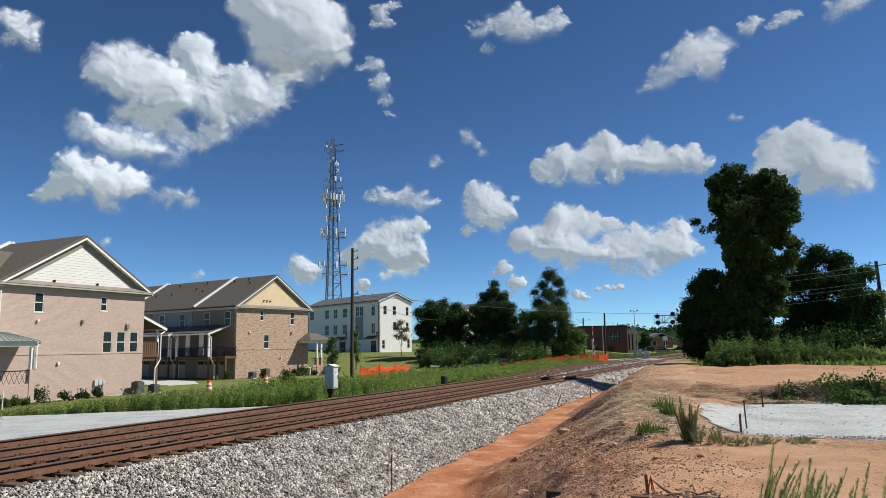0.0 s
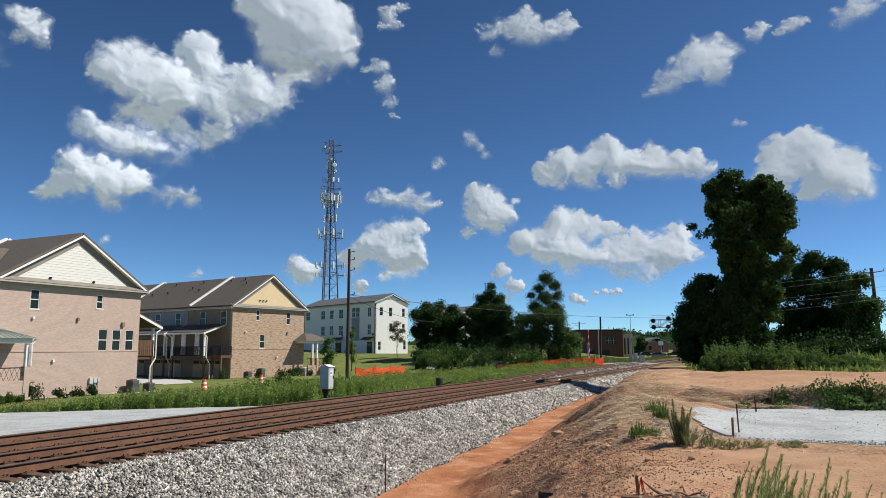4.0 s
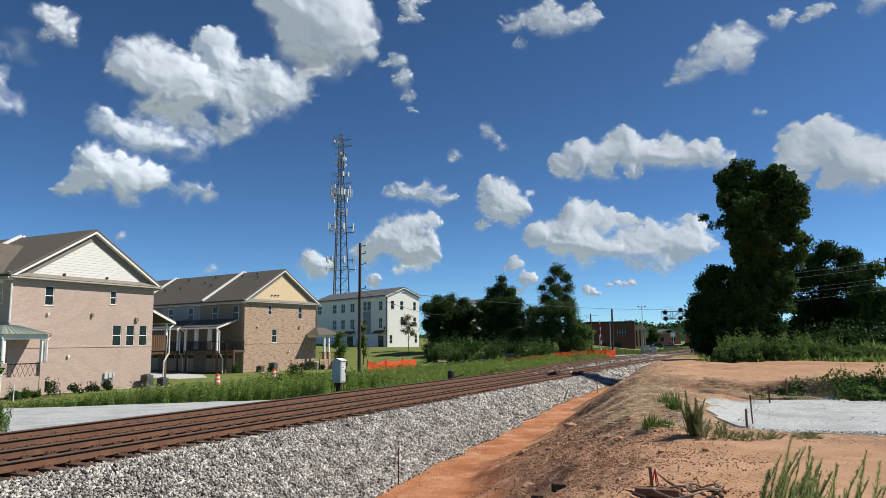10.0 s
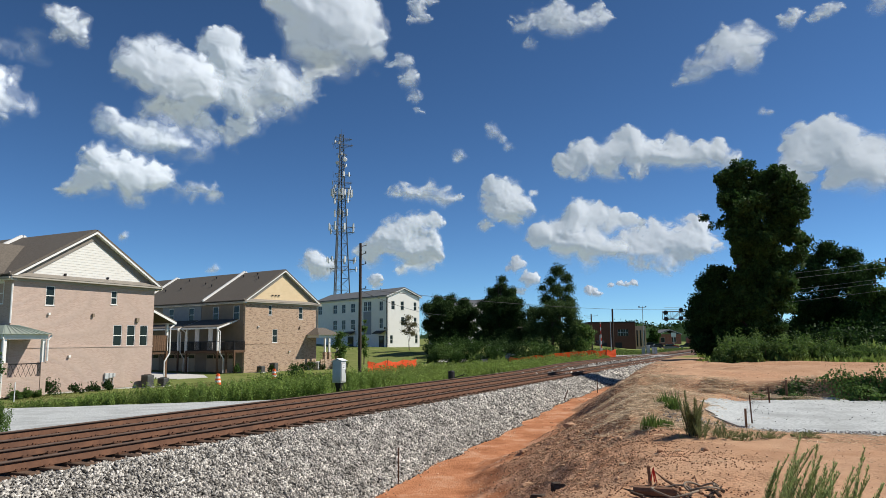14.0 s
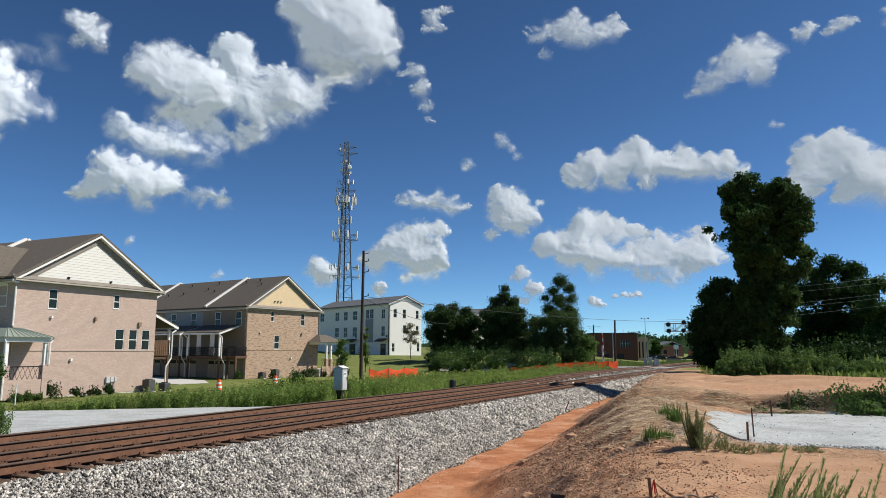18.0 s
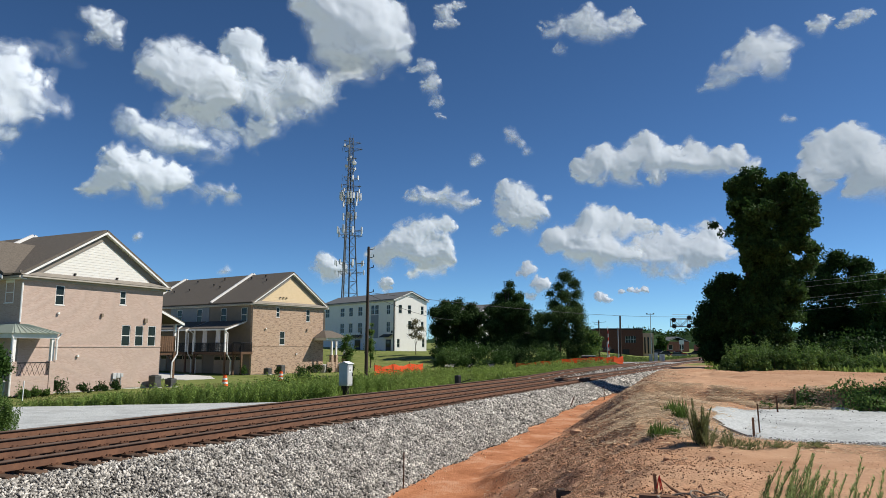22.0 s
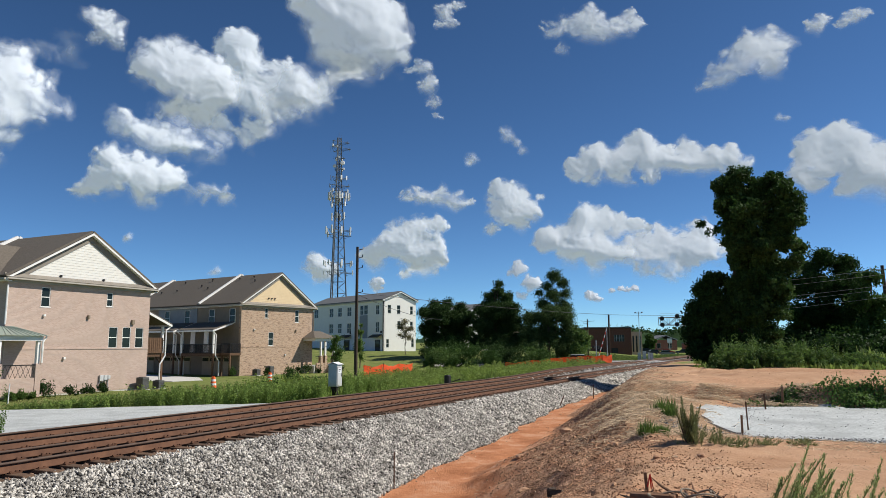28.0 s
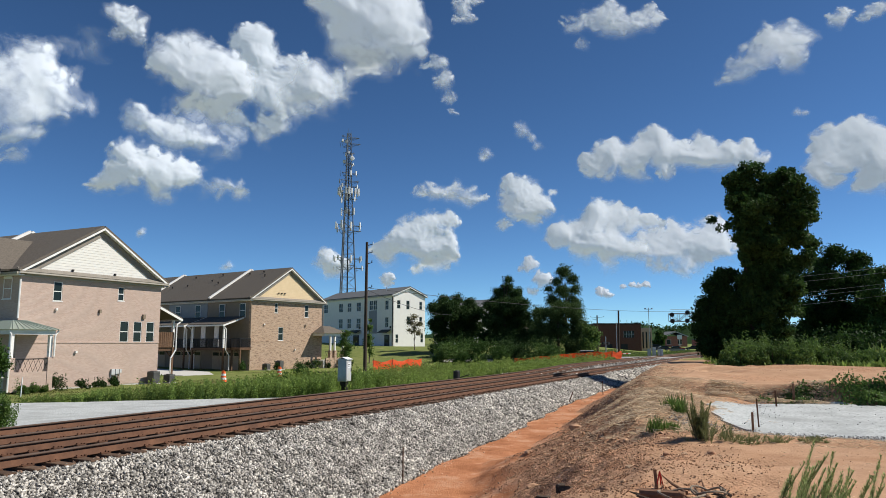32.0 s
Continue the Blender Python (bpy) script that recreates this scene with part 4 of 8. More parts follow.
# ---- trees ----
def tree(name, x, y, height, lobes, leaf, count, mat, label, seed, trunk=0.25, category="tree", limbs=7, group="", base=None, clump=70, spread_leaf=0.55, lean=(0, 0), boughs=6, core=0.8, flat=1.0, fill=0.06):
    """Tapered trunk, limbs that reach into the crown, and leaves in clumps round lobes (x, y, z, rx and, where it differs, rz) of the crown."""
    rnd = np.random.RandomState(seed)
    z0 = gz(x, y) if base is None else base
    t = thing(name, pose(x, y, z0), label, category, group)
    bm = bmesh.new()
    top = Vector((lean[0], lean[1], height * 0.86))
    pts = [Vector((0, 0, -0.15))]
    for i in range(1, 6):
        pts.append(Vector((top.x * i / 5 + rnd.uniform(-0.1, 0.1), top.y * i / 5 + rnd.uniform(-0.1, 0.1), top.z * i / 5)))
    for i in range(5):
        tube(bm, pts[i], pts[i + 1], trunk * (1 - i * 0.18), trunk * (1 - (i + 1) * 0.18) + 0.01, seg=8)
    part("trunk", bm, BARK, t)
    L = np.array([(*q, q[3] * 0.9) if len(q) == 4 else q for q in lobes], float)
    if limbs:
        for i in range(limbs):
            q = L[i % len(L)]
            k = rnd.uniform(0.35, 0.8)
            s = pts[0].lerp(top, k * min(1.0, q[2] / max(0.1, top.z)))
            e = Vector((q[0], q[1], q[2])) * 0.9 + Vector((s.x, s.y, s.z)) * 0.1
            mid = s.lerp(e, 0.5) + Vector((0, 0, 0.1 * (e - s).length))
            bm = bmesh.new()
            tube(bm, s, mid, trunk * 0.28, trunk * 0.18, seg=6)
            tube(bm, mid, e, trunk * 0.18, 0.015, seg=6)
            part("limb", bm, BARK, t)
    # each lobe breaks up into smaller boughs at its surface
    sub = []
    for q in L:
        sub.append((q[0], q[1], q[2], q[3] * core, q[4] * core))
        for _ in range(boughs):
            d = rnd.normal(size=3)
            d /= np.linalg.norm(d)
            sub.append((q[0] + d[0] * q[3] * 0.74, q[1] + d[1] * q[3] * 0.74, q[2] + d[2] * q[4] * 0.74, q[3] * rnd.uniform(0.22, 0.38), q[4] * rnd.uniform(0.2, 0.36) * flat))
    L = np.array(sub)
    vol = (L[:, 3] ** 2 * L[:, 4]) ** 0.75
    pick = rnd.choice(len(L), size=max(1, count // clump), p=vol / vol.sum())
    d = rnd.normal(size=(len(pick), 3))
    d /= np.linalg.norm(d, axis=1)[:, None]
    rad = rnd.uniform(0.35, 1.0, len(pick)) ** 0.6
    q = L[pick]
    cc = q[:, :3] + d * rad[:, None] * np.stack([q[:, 3], q[:, 3], q[:, 4]], 1)
    # leaves of each clump
    off = np.clip(rnd.normal(size=(len(pick), clump, 3)), -1.7, 1.7) * spread_leaf * np.array([1, 1, 0.75])
    c = (cc[:, None] + off * rnd.uniform(0.5, 1.1, (len(pick), 1, 1))).reshape(-1, 3)
    # oversized inner leaves added to close the crown and keep skylight out
    m_ = int(count * fill)
    q = L[rnd.choice(len(L), size=m_, p=vol / vol.sum())]
    d = rnd.normal(size=(m_, 3))
    d *= (0.72 * rnd.rand(m_) ** 0.4 / np.linalg.norm(d, axis=1))[:, None]
    inner = q[:, :3] + d * np.stack([q[:, 3], q[:, 3], q[:, 4]], 1)
    size = np.concatenate([np.full(len(c), leaf), np.full(m_, leaf * 2.6)])
    c = np.concatenate([c, inner])
    ok = c[:, 2] > 0.05
    v, f = leaf_quads(c[ok], size[ok], rnd, stretch=2.2 if name == "conifer" else 1.6, up=0.6 if name == "conifer" else 0.35)
    link("crown", mesh_np("crown", v, 4, f), mat, t)
    return t


def crown(width, z0, z1, seed, n=14, power=0.6, wide_at=0.45):
    """Lobes that fill an uneven crown between two heights."""
    r = random.Random(seed)
    out = []
    for i in range(n):
        k = (i + 0.5) / n
        env = (min(k / wide_at, (1 - k) / (1 - wide_at))) ** power
        a = r.uniform(0, 6.28)
        d = width * 0.32 * env * r.uniform(0.3, 1.0)
        out.append((d * math.cos(a), d * math.sin(a), z0 + (z1 - z0) * k, width * 0.27 * env * r.uniform(0.75, 1.15) + 0.2, (z1 - z0) / n * r.uniform(1.0, 1.7)))
    return out

# ---- clouds ----
def cloud_material(name, amp, scale):
    """Lit vapour: a body value fades to nothing at the ragged edge, over a softer or harder rim."""
    m = bpy.data.materials.new(name)
    m.use_nodes = True
    n, l = m.node_tree.nodes, m.node_tree.links
    n.remove(n["Principled BSDF"])
    tc = n.new("ShaderNodeTexCoord")
    at = n.new("ShaderNodeAttribute")
    at.attribute_name = "body"
    rim = n.new("ShaderNodeAttribute")
    rim.attribute_name = "rim"

    def op(kind, a, b):
        k = n.new("ShaderNodeMath")
        k.operation = kind
        for i, s in enumerate((a, b)):
            if isinstance(s, (int, float)):
                k.inputs[i].default_value = s
            else:
                l.new(s, k.inputs[i])
        return k.outputs[0]

    z = n.new("ShaderNodeTexNoise")
    z.inputs["Scale"].default_value = scale
    z.inputs["Detail"].default_value = 9
    z.inputs["Roughness"].default_value = 0.58
    z.inputs["Distortion"].default_value = 0.3
    l.new(tc.outputs["Object"], z.inputs["Vector"])
    body = op("ADD", at.outputs["Fac"], op("MULTIPLY", op("SUBTRACT", z.outputs[0], 0.5), amp))
    mp = n.new("ShaderNodeMapRange")
    mp.interpolation_type = "SMOOTHSTEP"
    mp.inputs["From Min"].default_value = 0.0
    l.new(rim.outputs["Fac"], mp.inputs["From Max"])
    l.new(body, mp.inputs[0])
    df = n.new("ShaderNodeBsdfDiffuse")
    df.inputs["Color"].default_value = (0.70, 0.74, 0.81, 1)
    tl = n.new("ShaderNodeBsdfTranslucent")
    tl.inputs["Color"].default_value = (0.70, 0.74, 0.81, 1)
    ms = n.new("ShaderNodeMixShader")
    ms.inputs[0].default_value = 0.33
    l.new(df.outputs[0], ms.inputs[1])
    l.new(tl.outputs[0], ms.inputs[2])
    # glow added to the vapour in place of sunlight scattered many times inside it
    em = n.new("ShaderNodeEmission")
    em.inputs["Color"].default_value = (0.84, 0.89, 1.0, 1)
    em.inputs["Strength"].default_value = 0.185
    ad = n.new("ShaderNodeAddShader")
    l.new(ms.outputs[0], ad.inputs[0])
    l.new(em.outputs[0], ad.inputs[1])
    tr = n.new("ShaderNodeBsdfTransparent")
    mt = n.new("ShaderNodeMixShader")
    l.new(mp.outputs[0], mt.inputs[0])
    l.new(tr.outputs[0], mt.inputs[1])
    l.new(ad.outputs[0], mt.inputs[2])
    l.new(mt.outputs[0], n["Material Output"].inputs[0])
    return m


CLOUD_NEAR = cloud_material("cloud_vapour_near", 1.7, 0.036)
CLOUD_FAR = cloud_material("cloud_vapour_far", 1.6, 0.024)
CLOUD_THIN = cloud_material("cloud_wisp", 2.0, 0.028)
MOVING_CLOUDS = []


def cloud(at, lobes, velocity, label, wisp=False, torn=False, seed=0, veil=(), away=1.0):
    """A cumulus far off in the sky: a puffy sunward-leaning face grown over a few lobes (across, up, radius, in metres), thinning out at its rim; veil: lobes of thin vapour."""
    at = Vector(at) * away
    velocity = Vector(velocity) * away
    lobes = [tuple(away * c for c in q) for q in lobes]
    veil = [tuple(away * c for c in q) for q in veil]
    fw = Vector((at.x, at.y, 0)).normalized()
    rt = np.array((fw.y, -fw.x, 0))
    allof = list(lobes) + list(veil)
    big = max(l[2] for l in lobes)
    pad = big * 0.9
    u0, u1 = min(l[0] - l[2] for l in allof) - pad, max(l[0] + l[2] for l in allof) + pad
    w0, w1 = min(l[1] - l[2] for l in allof) - pad, max(l[1] + l[2] for l in allof) + pad
    st = max(big / 24, (u1 - u0) / 190)
    us, ws = np.arange(u0, u1 + st, st), np.arange(w0, w1 + st, st)
    uu, ww = np.meshgrid(us, ws, indexing="ij")
    # uneven swelling of the outline
    q = seed * 3 + 1
    du = 0.26 * big * fbm(uu, ww, 1.1 * big, 4, q, 0.5)
    dw = 0.26 * big * fbm(uu, ww, 1.1 * big, 4, q + 7, 0.5)
    su, sw = 0.2 * big * fbm(uu, ww, 1.2 * big, 1, q), 0.2 * big * fbm(uu, ww, 1.2 * big, 1, q + 7)
    rnd = random.Random(seed + 40)
    buds = []
    for a, b, r in lobes:
        for k in range(0 if wisp else 9):
            ang, d = rnd.uniform(-0.4, 3.54), r * rnd.uniform(0.45, 1.0)
            buds.append((a + d * math.cos(ang), b + 0.9 * d * math.sin(ang), r * rnd.uniform(0.16, 0.34)))
    thick, dome, over = np.zeros_like(uu), np.zeros_like(uu), np.zeros_like(uu)
    for k, (a, b, r) in enumerate(list(lobes) + buds):
        d2 = ((uu + du - a) ** 2 + ((ww + dw - b) * np.where(ww + dw < b, 1.15, 1.0)) ** 2) / (r * r)
        e = np.exp(-1.25 * d2)
        main = k < len(lobes)
        thick = thick + (e if main else 0.8 * e) ** 2.4
        s2 = ((uu + su - a) ** 2 + (ww + sw - b) ** 2) / (r * r)
        dome = dome + ((1.0 if main else 0.6) * (r if main else r + 0.1 * big) * np.exp(-0.8 * s2)) ** 2
        over = over + e * (ww - b) / r
    dome, thick = np.sqrt(dome), thick ** (1 / 2.4)
    body = (1.5 if torn or wisp else 1.65) * thick
    puff = fbm(uu + 0.5 * du, ww + 0.5 * dw, 1.0 * big, 3, q + 3, 0.42, True)
    body = body + 0.14 * puff * np.clip(thick, 0, 1) - 0.3
    for a, b, r in veil:
        body = np.maximum(body, 1.08 * np.exp(-1.1 * ((uu + 1.5 * du - a) ** 2 + (ww + 1.5 * dw - b) ** 2) / (r * r)) - 0.28)
    solid = smoothstep(body, 0.0, 1.0)
    # crowns seen towards the sun are tilted further back to catch more sunlight
    lean = 0.05 + 2.1 * max(0.0, fw.dot(Vector((SUN_TO.x, SUN_TO.y, 0)).normalized()))
    relief = 0.58 * dome + 0.05 * big * fbm(uu + du, ww + dw, 0.6 * big, 3, q + 5, 0.35) * solid
    # the flat foot turns under
    lo, hi = min(b - r for a, b, r in lobes), max(b + r for a, b, r in lobes)
    foot = 1 - smoothstep((ww + sw - lo) / (hi - lo), 0.0, 0.45)
    relief = relief - 0.4 * big * foot
    # crisp where it towers, soft along its foot and in its veils
    low = smoothstep(-over / np.maximum(thick, 0.05), -0.1, 0.7)
    rim = (0.85 if not (torn or wisp) else 1.4) + 0.6 * low + 0.9 * foot + (0.5 if wisp else 0)
    co = uu[..., None] * rt + np.stack([0 * uu, 0 * uu, ww], -1)
    out = co + np.array(at)
    out = out / np.linalg.norm(out, axis=-1, keepdims=True)
    co = co + (lean * ww - relief)[..., None] * out
    nx, ny = uu.shape
    i, j = np.meshgrid(np.arange(nx - 1), np.arange(ny - 1), indexing="ij")
    k = (i * ny + j)
    f = np.stack([k, k + ny, k + ny + 1, k + 1], -1)
    smax = np.max(np.stack([body[:-1, :-1], body[1:, :-1], body[1:, 1:], body[:-1, 1:]]), 0)
    f = f[smax > -0.27]
    used = np.unique(f)
    back = np.zeros(nx * ny, np.int64)
    back[used] = np.arange(len(used))
    me = mesh_np("vapour", co.reshape(-1, 3)[used], 4, back[f])
    me.attributes.new("body", "FLOAT", "POINT").data.foreach_set("value", np.clip(body - 0.15 * (body < 0), -0.6, 1.8).ravel()[used].astype(np.float32))
    me.attributes.new("rim", "FLOAT", "POINT").data.foreach_set("value", rim.ravel()[used].astype(np.float32))
    t = link("cloud", me, CLOUD_THIN if wisp else (CLOUD_NEAR if at.length < 1400 else CLOUD_FAR), smooth=True)
    t.matrix_basis = Matrix.Translation(at)
    tagged(t, label, "cloud", "drifting clouds")
    MOVING_CLOUDS.append((t, at, Vector(velocity)))
    return t


# the clouds
cloud((-471, 614, 350), [(-30, 18, 43.0), (8, 1, 42.8), (27, 23, 32.5), (-23, -22, 28.1), (3, -36, 26.6), (34, -20, 24.8), (47, 4, 15.8), (-10, -54, 13.9), (-49, 26, 27.4), (-6, 61, 44.1)], (1.90, 0.90, 0), 'bright white cumulus cloud with a soft grey underside', seed=0, away=0.95, veil=[(-28, -62, 20.7)])
cloud((-663, 754, 350), [(23, 8, 35.9), (-8, -11, 37.6), (7, 2, 31.5), (-27, -21, 31.2), (6, 28, 27.4)], (1.90, 0.80, 0), 'thin torn wisp of white cloud', wisp=True, seed=1)
cloud((-772, 660, 350), [(-35, 16, 34.1), (-4, 38, 38.0), (30, 23, 37.8), (1, 6, 40.3), (-53, 14, 19.7), (44, -17, 26.7), (26, -43, 24.7), (-4, -35, 19.4)], (1.80, 0.70, 0), 'bright white cumulus cloud with a soft grey underside', seed=2, away=1.0)
cloud((-995, 815, 350), [(-50, 14, 31.2), (-19, -2, 38.9), (18, -2, 40.0), (55, -10, 33.3)], (1.80, 0.70, 0), 'bright white cumulus cloud with a soft grey underside', torn=True, seed=3, away=1.55, veil=[(88, -16, 31.1), (102, 8, 29.1), (44, 21, 44.7), (-2, 25, 38.0)])
cloud((-694, 709, 350), [(-23, 69, 17.9), (-14, 47, 31.1), (5, 34, 24.8), (-5, -4, 30.6), (-28, 13, 22.0), (44, 38, 19.6), (33, 12, 24.7), (19, -22, 26.1), (12, -55, 24.1), (-6, -73, 18.8), (-40, -56, 21.5)], (1.80, 0.60, 0), 'bright white cumulus cloud with a soft grey underside', seed=4, away=1.3, veil=[(73, 0, 37.0), (96, 11, 31.9), (50, -23, 31.4), (60, 15, 26.5)])
cloud((-1292, 1017, 350), [(-44, 37, 39.3), (-9, 22, 53.2), (37, 9, 53.2), (-57, -7, 39.0), (83, 17, 33.7), (-88, -34, 27.8), (72, -13, 25.2), (16, -31, 27.8)], (2.40, 0.75, 0), 'bright white cumulus cloud with a soft grey underside', seed=5, away=1.2, veil=[(132, -22, 28.0), (187, -15, 22.5), (108, -9, 30.8)])
cloud((-1213, 1161, 350), [(-25, -2, 20), (5, -4, 23.5), (29, 9, 13.5)], (2.40, 0.75, 0), 'thin torn wisp of white cloud', wisp=True, seed=6)
cloud((-1106, 550, 350), [(1, 70, 43.1), (25, 40, 42.8), (52, 32, 26.7), (-2, 8, 47.7), (21, -5, 33.9), (-5, -45, 29.4), (-9, -88, 22.9), (-39, 35, 64.0), (-40, -42, 47.2)], (3.05, 2.50, 0), 'small bright cloud with torn soft edges', torn=True, seed=7, away=1.05, veil=[(79, 38, 25.7)])
cloud((-735, 471, 350), [(-11, 16, 17.1), (5, 1, 19.4), (17, -8, 10.8), (-12, -11, 10.8)], (2.50, 1.50, 0), 'small bright cloud with torn soft edges', torn=True, seed=8, away=1.0, veil=[(-36, -26, 21.4), (-55, -34, 15.3)])
cloud((-359, 620, 350), [(-4, 6, 12.2), (3, -7, 10.1), (12, 12, 8.2), (-10, -10, 5.4)], (1.90, 1.00, 0), 'small bright cloud with torn soft edges', torn=True, seed=9, away=1.0)
cloud((-468, 790, 350), [(-8, 28, 15.2), (4, 4, 15.9), (12, -20, 12.5), (16, -40, 6.6), (-23, 27, 7.6)], (1.60, 1.25, 0), 'small bright cloud with torn soft edges', torn=True, seed=10, away=1.0)
cloud((-240, 707, 350), [(-2, 12, 17.1), (-20, 3, 18.4), (16, -3, 18.4), (34, -1, 15.6), (49, 3, 10.0), (-39, 1, 14.1), (-33, -23, 9.1), (41, 15, 8.6), (-2, -8, 15.5), (-48, -2, 8.5)], (2.35, 1.20, 0), 'small bright cloud with torn soft edges', torn=True, seed=11, away=1.0)
cloud((-90, 909, 350), [(37, 25, 23.7), (21, 10, 30.2), (1, 5, 30.1), (-19, -10, 25.0), (-35, -19, 18.2), (32, -14, 16.7), (-49, -25, 9.1), (9, 26, 18.6)], (2.15, 0.55, 0), 'small bright cloud with torn soft edges', torn=True, seed=12, away=1.0)
cloud((-6, 826, 350), [(-5, -3, 11.6), (6, 4, 9.3)], (2.10, 0.60, 0), 'small bright cloud with torn soft edges', torn=True, seed=13, away=1.0)
cloud((25, 828, 350), [(0, 1, 11.6), (10, 4, 9.3), (-11, -6, 6.2)], (2.10, 0.60, 0), 'small bright cloud with torn soft edges', torn=True, seed=14, away=1.0)
cloud((85, 812, 350), [(-8, -4, 18.1), (7, 4, 20.9)], (2.10, 0.60, 0), 'small bright cloud with torn soft edges', torn=True, seed=15)
cloud((-690, 1715, 350), [(-16, 59, 30.2), (-31, 14, 38.0), (13, 36, 47.6), (50, -2, 38.0), (-2, -16, 41.0), (-46, -53, 23.6), (27, -39, 31.5)], (1.90, 0.00, 0), 'bright white cumulus cloud with a soft grey underside', seed=16, away=1.0, veil=[(87, 43, 19.1)])
cloud((-799, 1472, 350), [(-41, 6, 32.0), (0, 3, 34.9), (41, -7, 29.1), (75, -7, 14.6), (-75, 5, 20.4)], (2.15, 1.35, 0), 'small bright cloud with torn soft edges', torn=True, seed=17, away=1.0)
cloud((-1299, 2299, 350), [(-44, 54, 67.6), (19, 87, 56.5), (94, 99, 40.7), (-96, 11, 67.5), (-12, -10, 78.6), (73, 12, 63.0), (105, -41, 44.9), (31, -73, 56.0), (-138, -37, 58.4), (-32, -99, 31.3)], (1.90, 0.55, 0), 'bright white cumulus cloud with a soft grey underside', seed=18, away=1.0)
cloud((-257, 1373, 350), [(-142, -2, 31.8), (-159, -18, 22.0), (-114, 19, 29.4), (-88, 0, 39.0), (-44, 25, 39.2), (-33, 45, 19.7), (-14, 6, 39.1), (27, -2, 34.2), (23, 27, 17.2), (54, 24, 22.1), (57, -15, 30.5), (92, -12, 30.6), (98, 15, 17.2), (127, 2, 24.6), (136, -21, 22.1), (156, -6, 17.2), (-67, -27, 21.9), (-126, -28, 18.2), (-15, -30, 19.4)], (1.95, 0.35, 0), 'bright white cumulus cloud with a soft grey underside', seed=19, away=1.0)
cloud((57, 1571, 350), [(-65, 36, 33.1), (-34, 43, 44.2), (5, 50, 38.8), (-57, -6, 38.4), (-44, -36, 21.9), (-7, 11, 38.5), (28, 35, 38.7), (23, -38, 35.6), (8, -53, 21.8), (59, 3, 55.1), (74, -43, 54.8)], (2.00, 0.40, 0), 'bright white cumulus cloud with a soft grey underside', seed=20, away=1.0)
cloud((-612, 2304, 350), [(-156, -6, 44.9), (-109, 3, 57.1), (-44, 48, 61.3), (12, 71, 45.1), (65, 51, 45.0), (119, 39, 34.8), (163, 34, 22.6), (-27, -28, 81.4), (44, -48, 71.2), (-83, -64, 50.8), (7, -100, 40.6)], (2.30, 0.45, 0), 'bright white cumulus cloud with a soft grey underside', seed=21, away=1.0)
cloud((-430, 2797, 350), [(-155, 17, 77.5), (-72, 14, 84.7), (10, 28, 77.5), (82, 47, 72.8), (123, 77, 41.3), (118, -15, 62.9), (38, -44, 62.8), (-34, -63, 48.2), (-116, -61, 43.4)], (2.30, 0.45, 0), 'bright white cumulus cloud with a soft grey underside', seed=22, away=1.25)
cloud((-1368, 3758, 350), [(-34, 71, 51.2), (43, -16, 58.2), (-21, -73, 36.4)], (2.00, 0.50, 0), 'bright white cumulus cloud with a soft grey underside', seed=23)
cloud((-1969, 2649, 350), [(-5, 3, 71.9), (-34, 44, 39), (39, -18, 39), (4, -34, 35.9)], (2.00, 0.50, 0), 'bright white cumulus cloud with a soft grey underside', seed=24)
cloud((-2201, 3544, 350), [(-5, 13, 45.8), (8, -20, 30.5)], (2.00, 0.50, 0), 'bright white cumulus cloud with a soft grey underside', seed=25)
cloud((-1036, 4061, 277), [(-30, 9, 33.8), (8, -4, 33.7), (33, -8, 22.4)], (1.58, 0.39, 0), 'bright white cumulus cloud with a soft grey underside', seed=26)
cloud((-873, 4096, 319), [(-23, 3, 22.3), (55, 1, 25.9), (-70, -3, 18.6), (17, -1, 22.2)], (1.82, 0.46, 0), 'bright white cumulus cloud with a soft grey underside', seed=27)
cloud((-457, 1091, 350), [(-7, 7, 16.4), (-15, 17, 10.1), (17, -21, 11.3), (7, -5, 10.1)], (2.00, 0.50, 0), 'thin torn wisp of white cloud', wisp=True, seed=28)
cloud((-579, 1191, 350), [(3, 3, 15.5), (-4, -5, 9.8)], (2.00, 0.50, 0), 'thin torn wisp of white cloud', wisp=True, seed=29)
cloud((-43, 1170, 350), [(-4, 2, 9.1), (6, -2, 6.8)], (2.00, 0.50, 0), 'thin torn wisp of white cloud', wisp=True, seed=30)
cloud((-1964, 1589, 350), [(5, 2, 19.3), (-8, -3, 12.1)], (2.00, 0.50, 0), 'thin torn wisp of white cloud', wisp=True, seed=31)
cloud((-2487, 2532, 350), [(8, 4, 31.7), (-12, -5, 21.1)], (2.00, 0.50, 0), 'thin torn wisp of white cloud', wisp=True, seed=32)

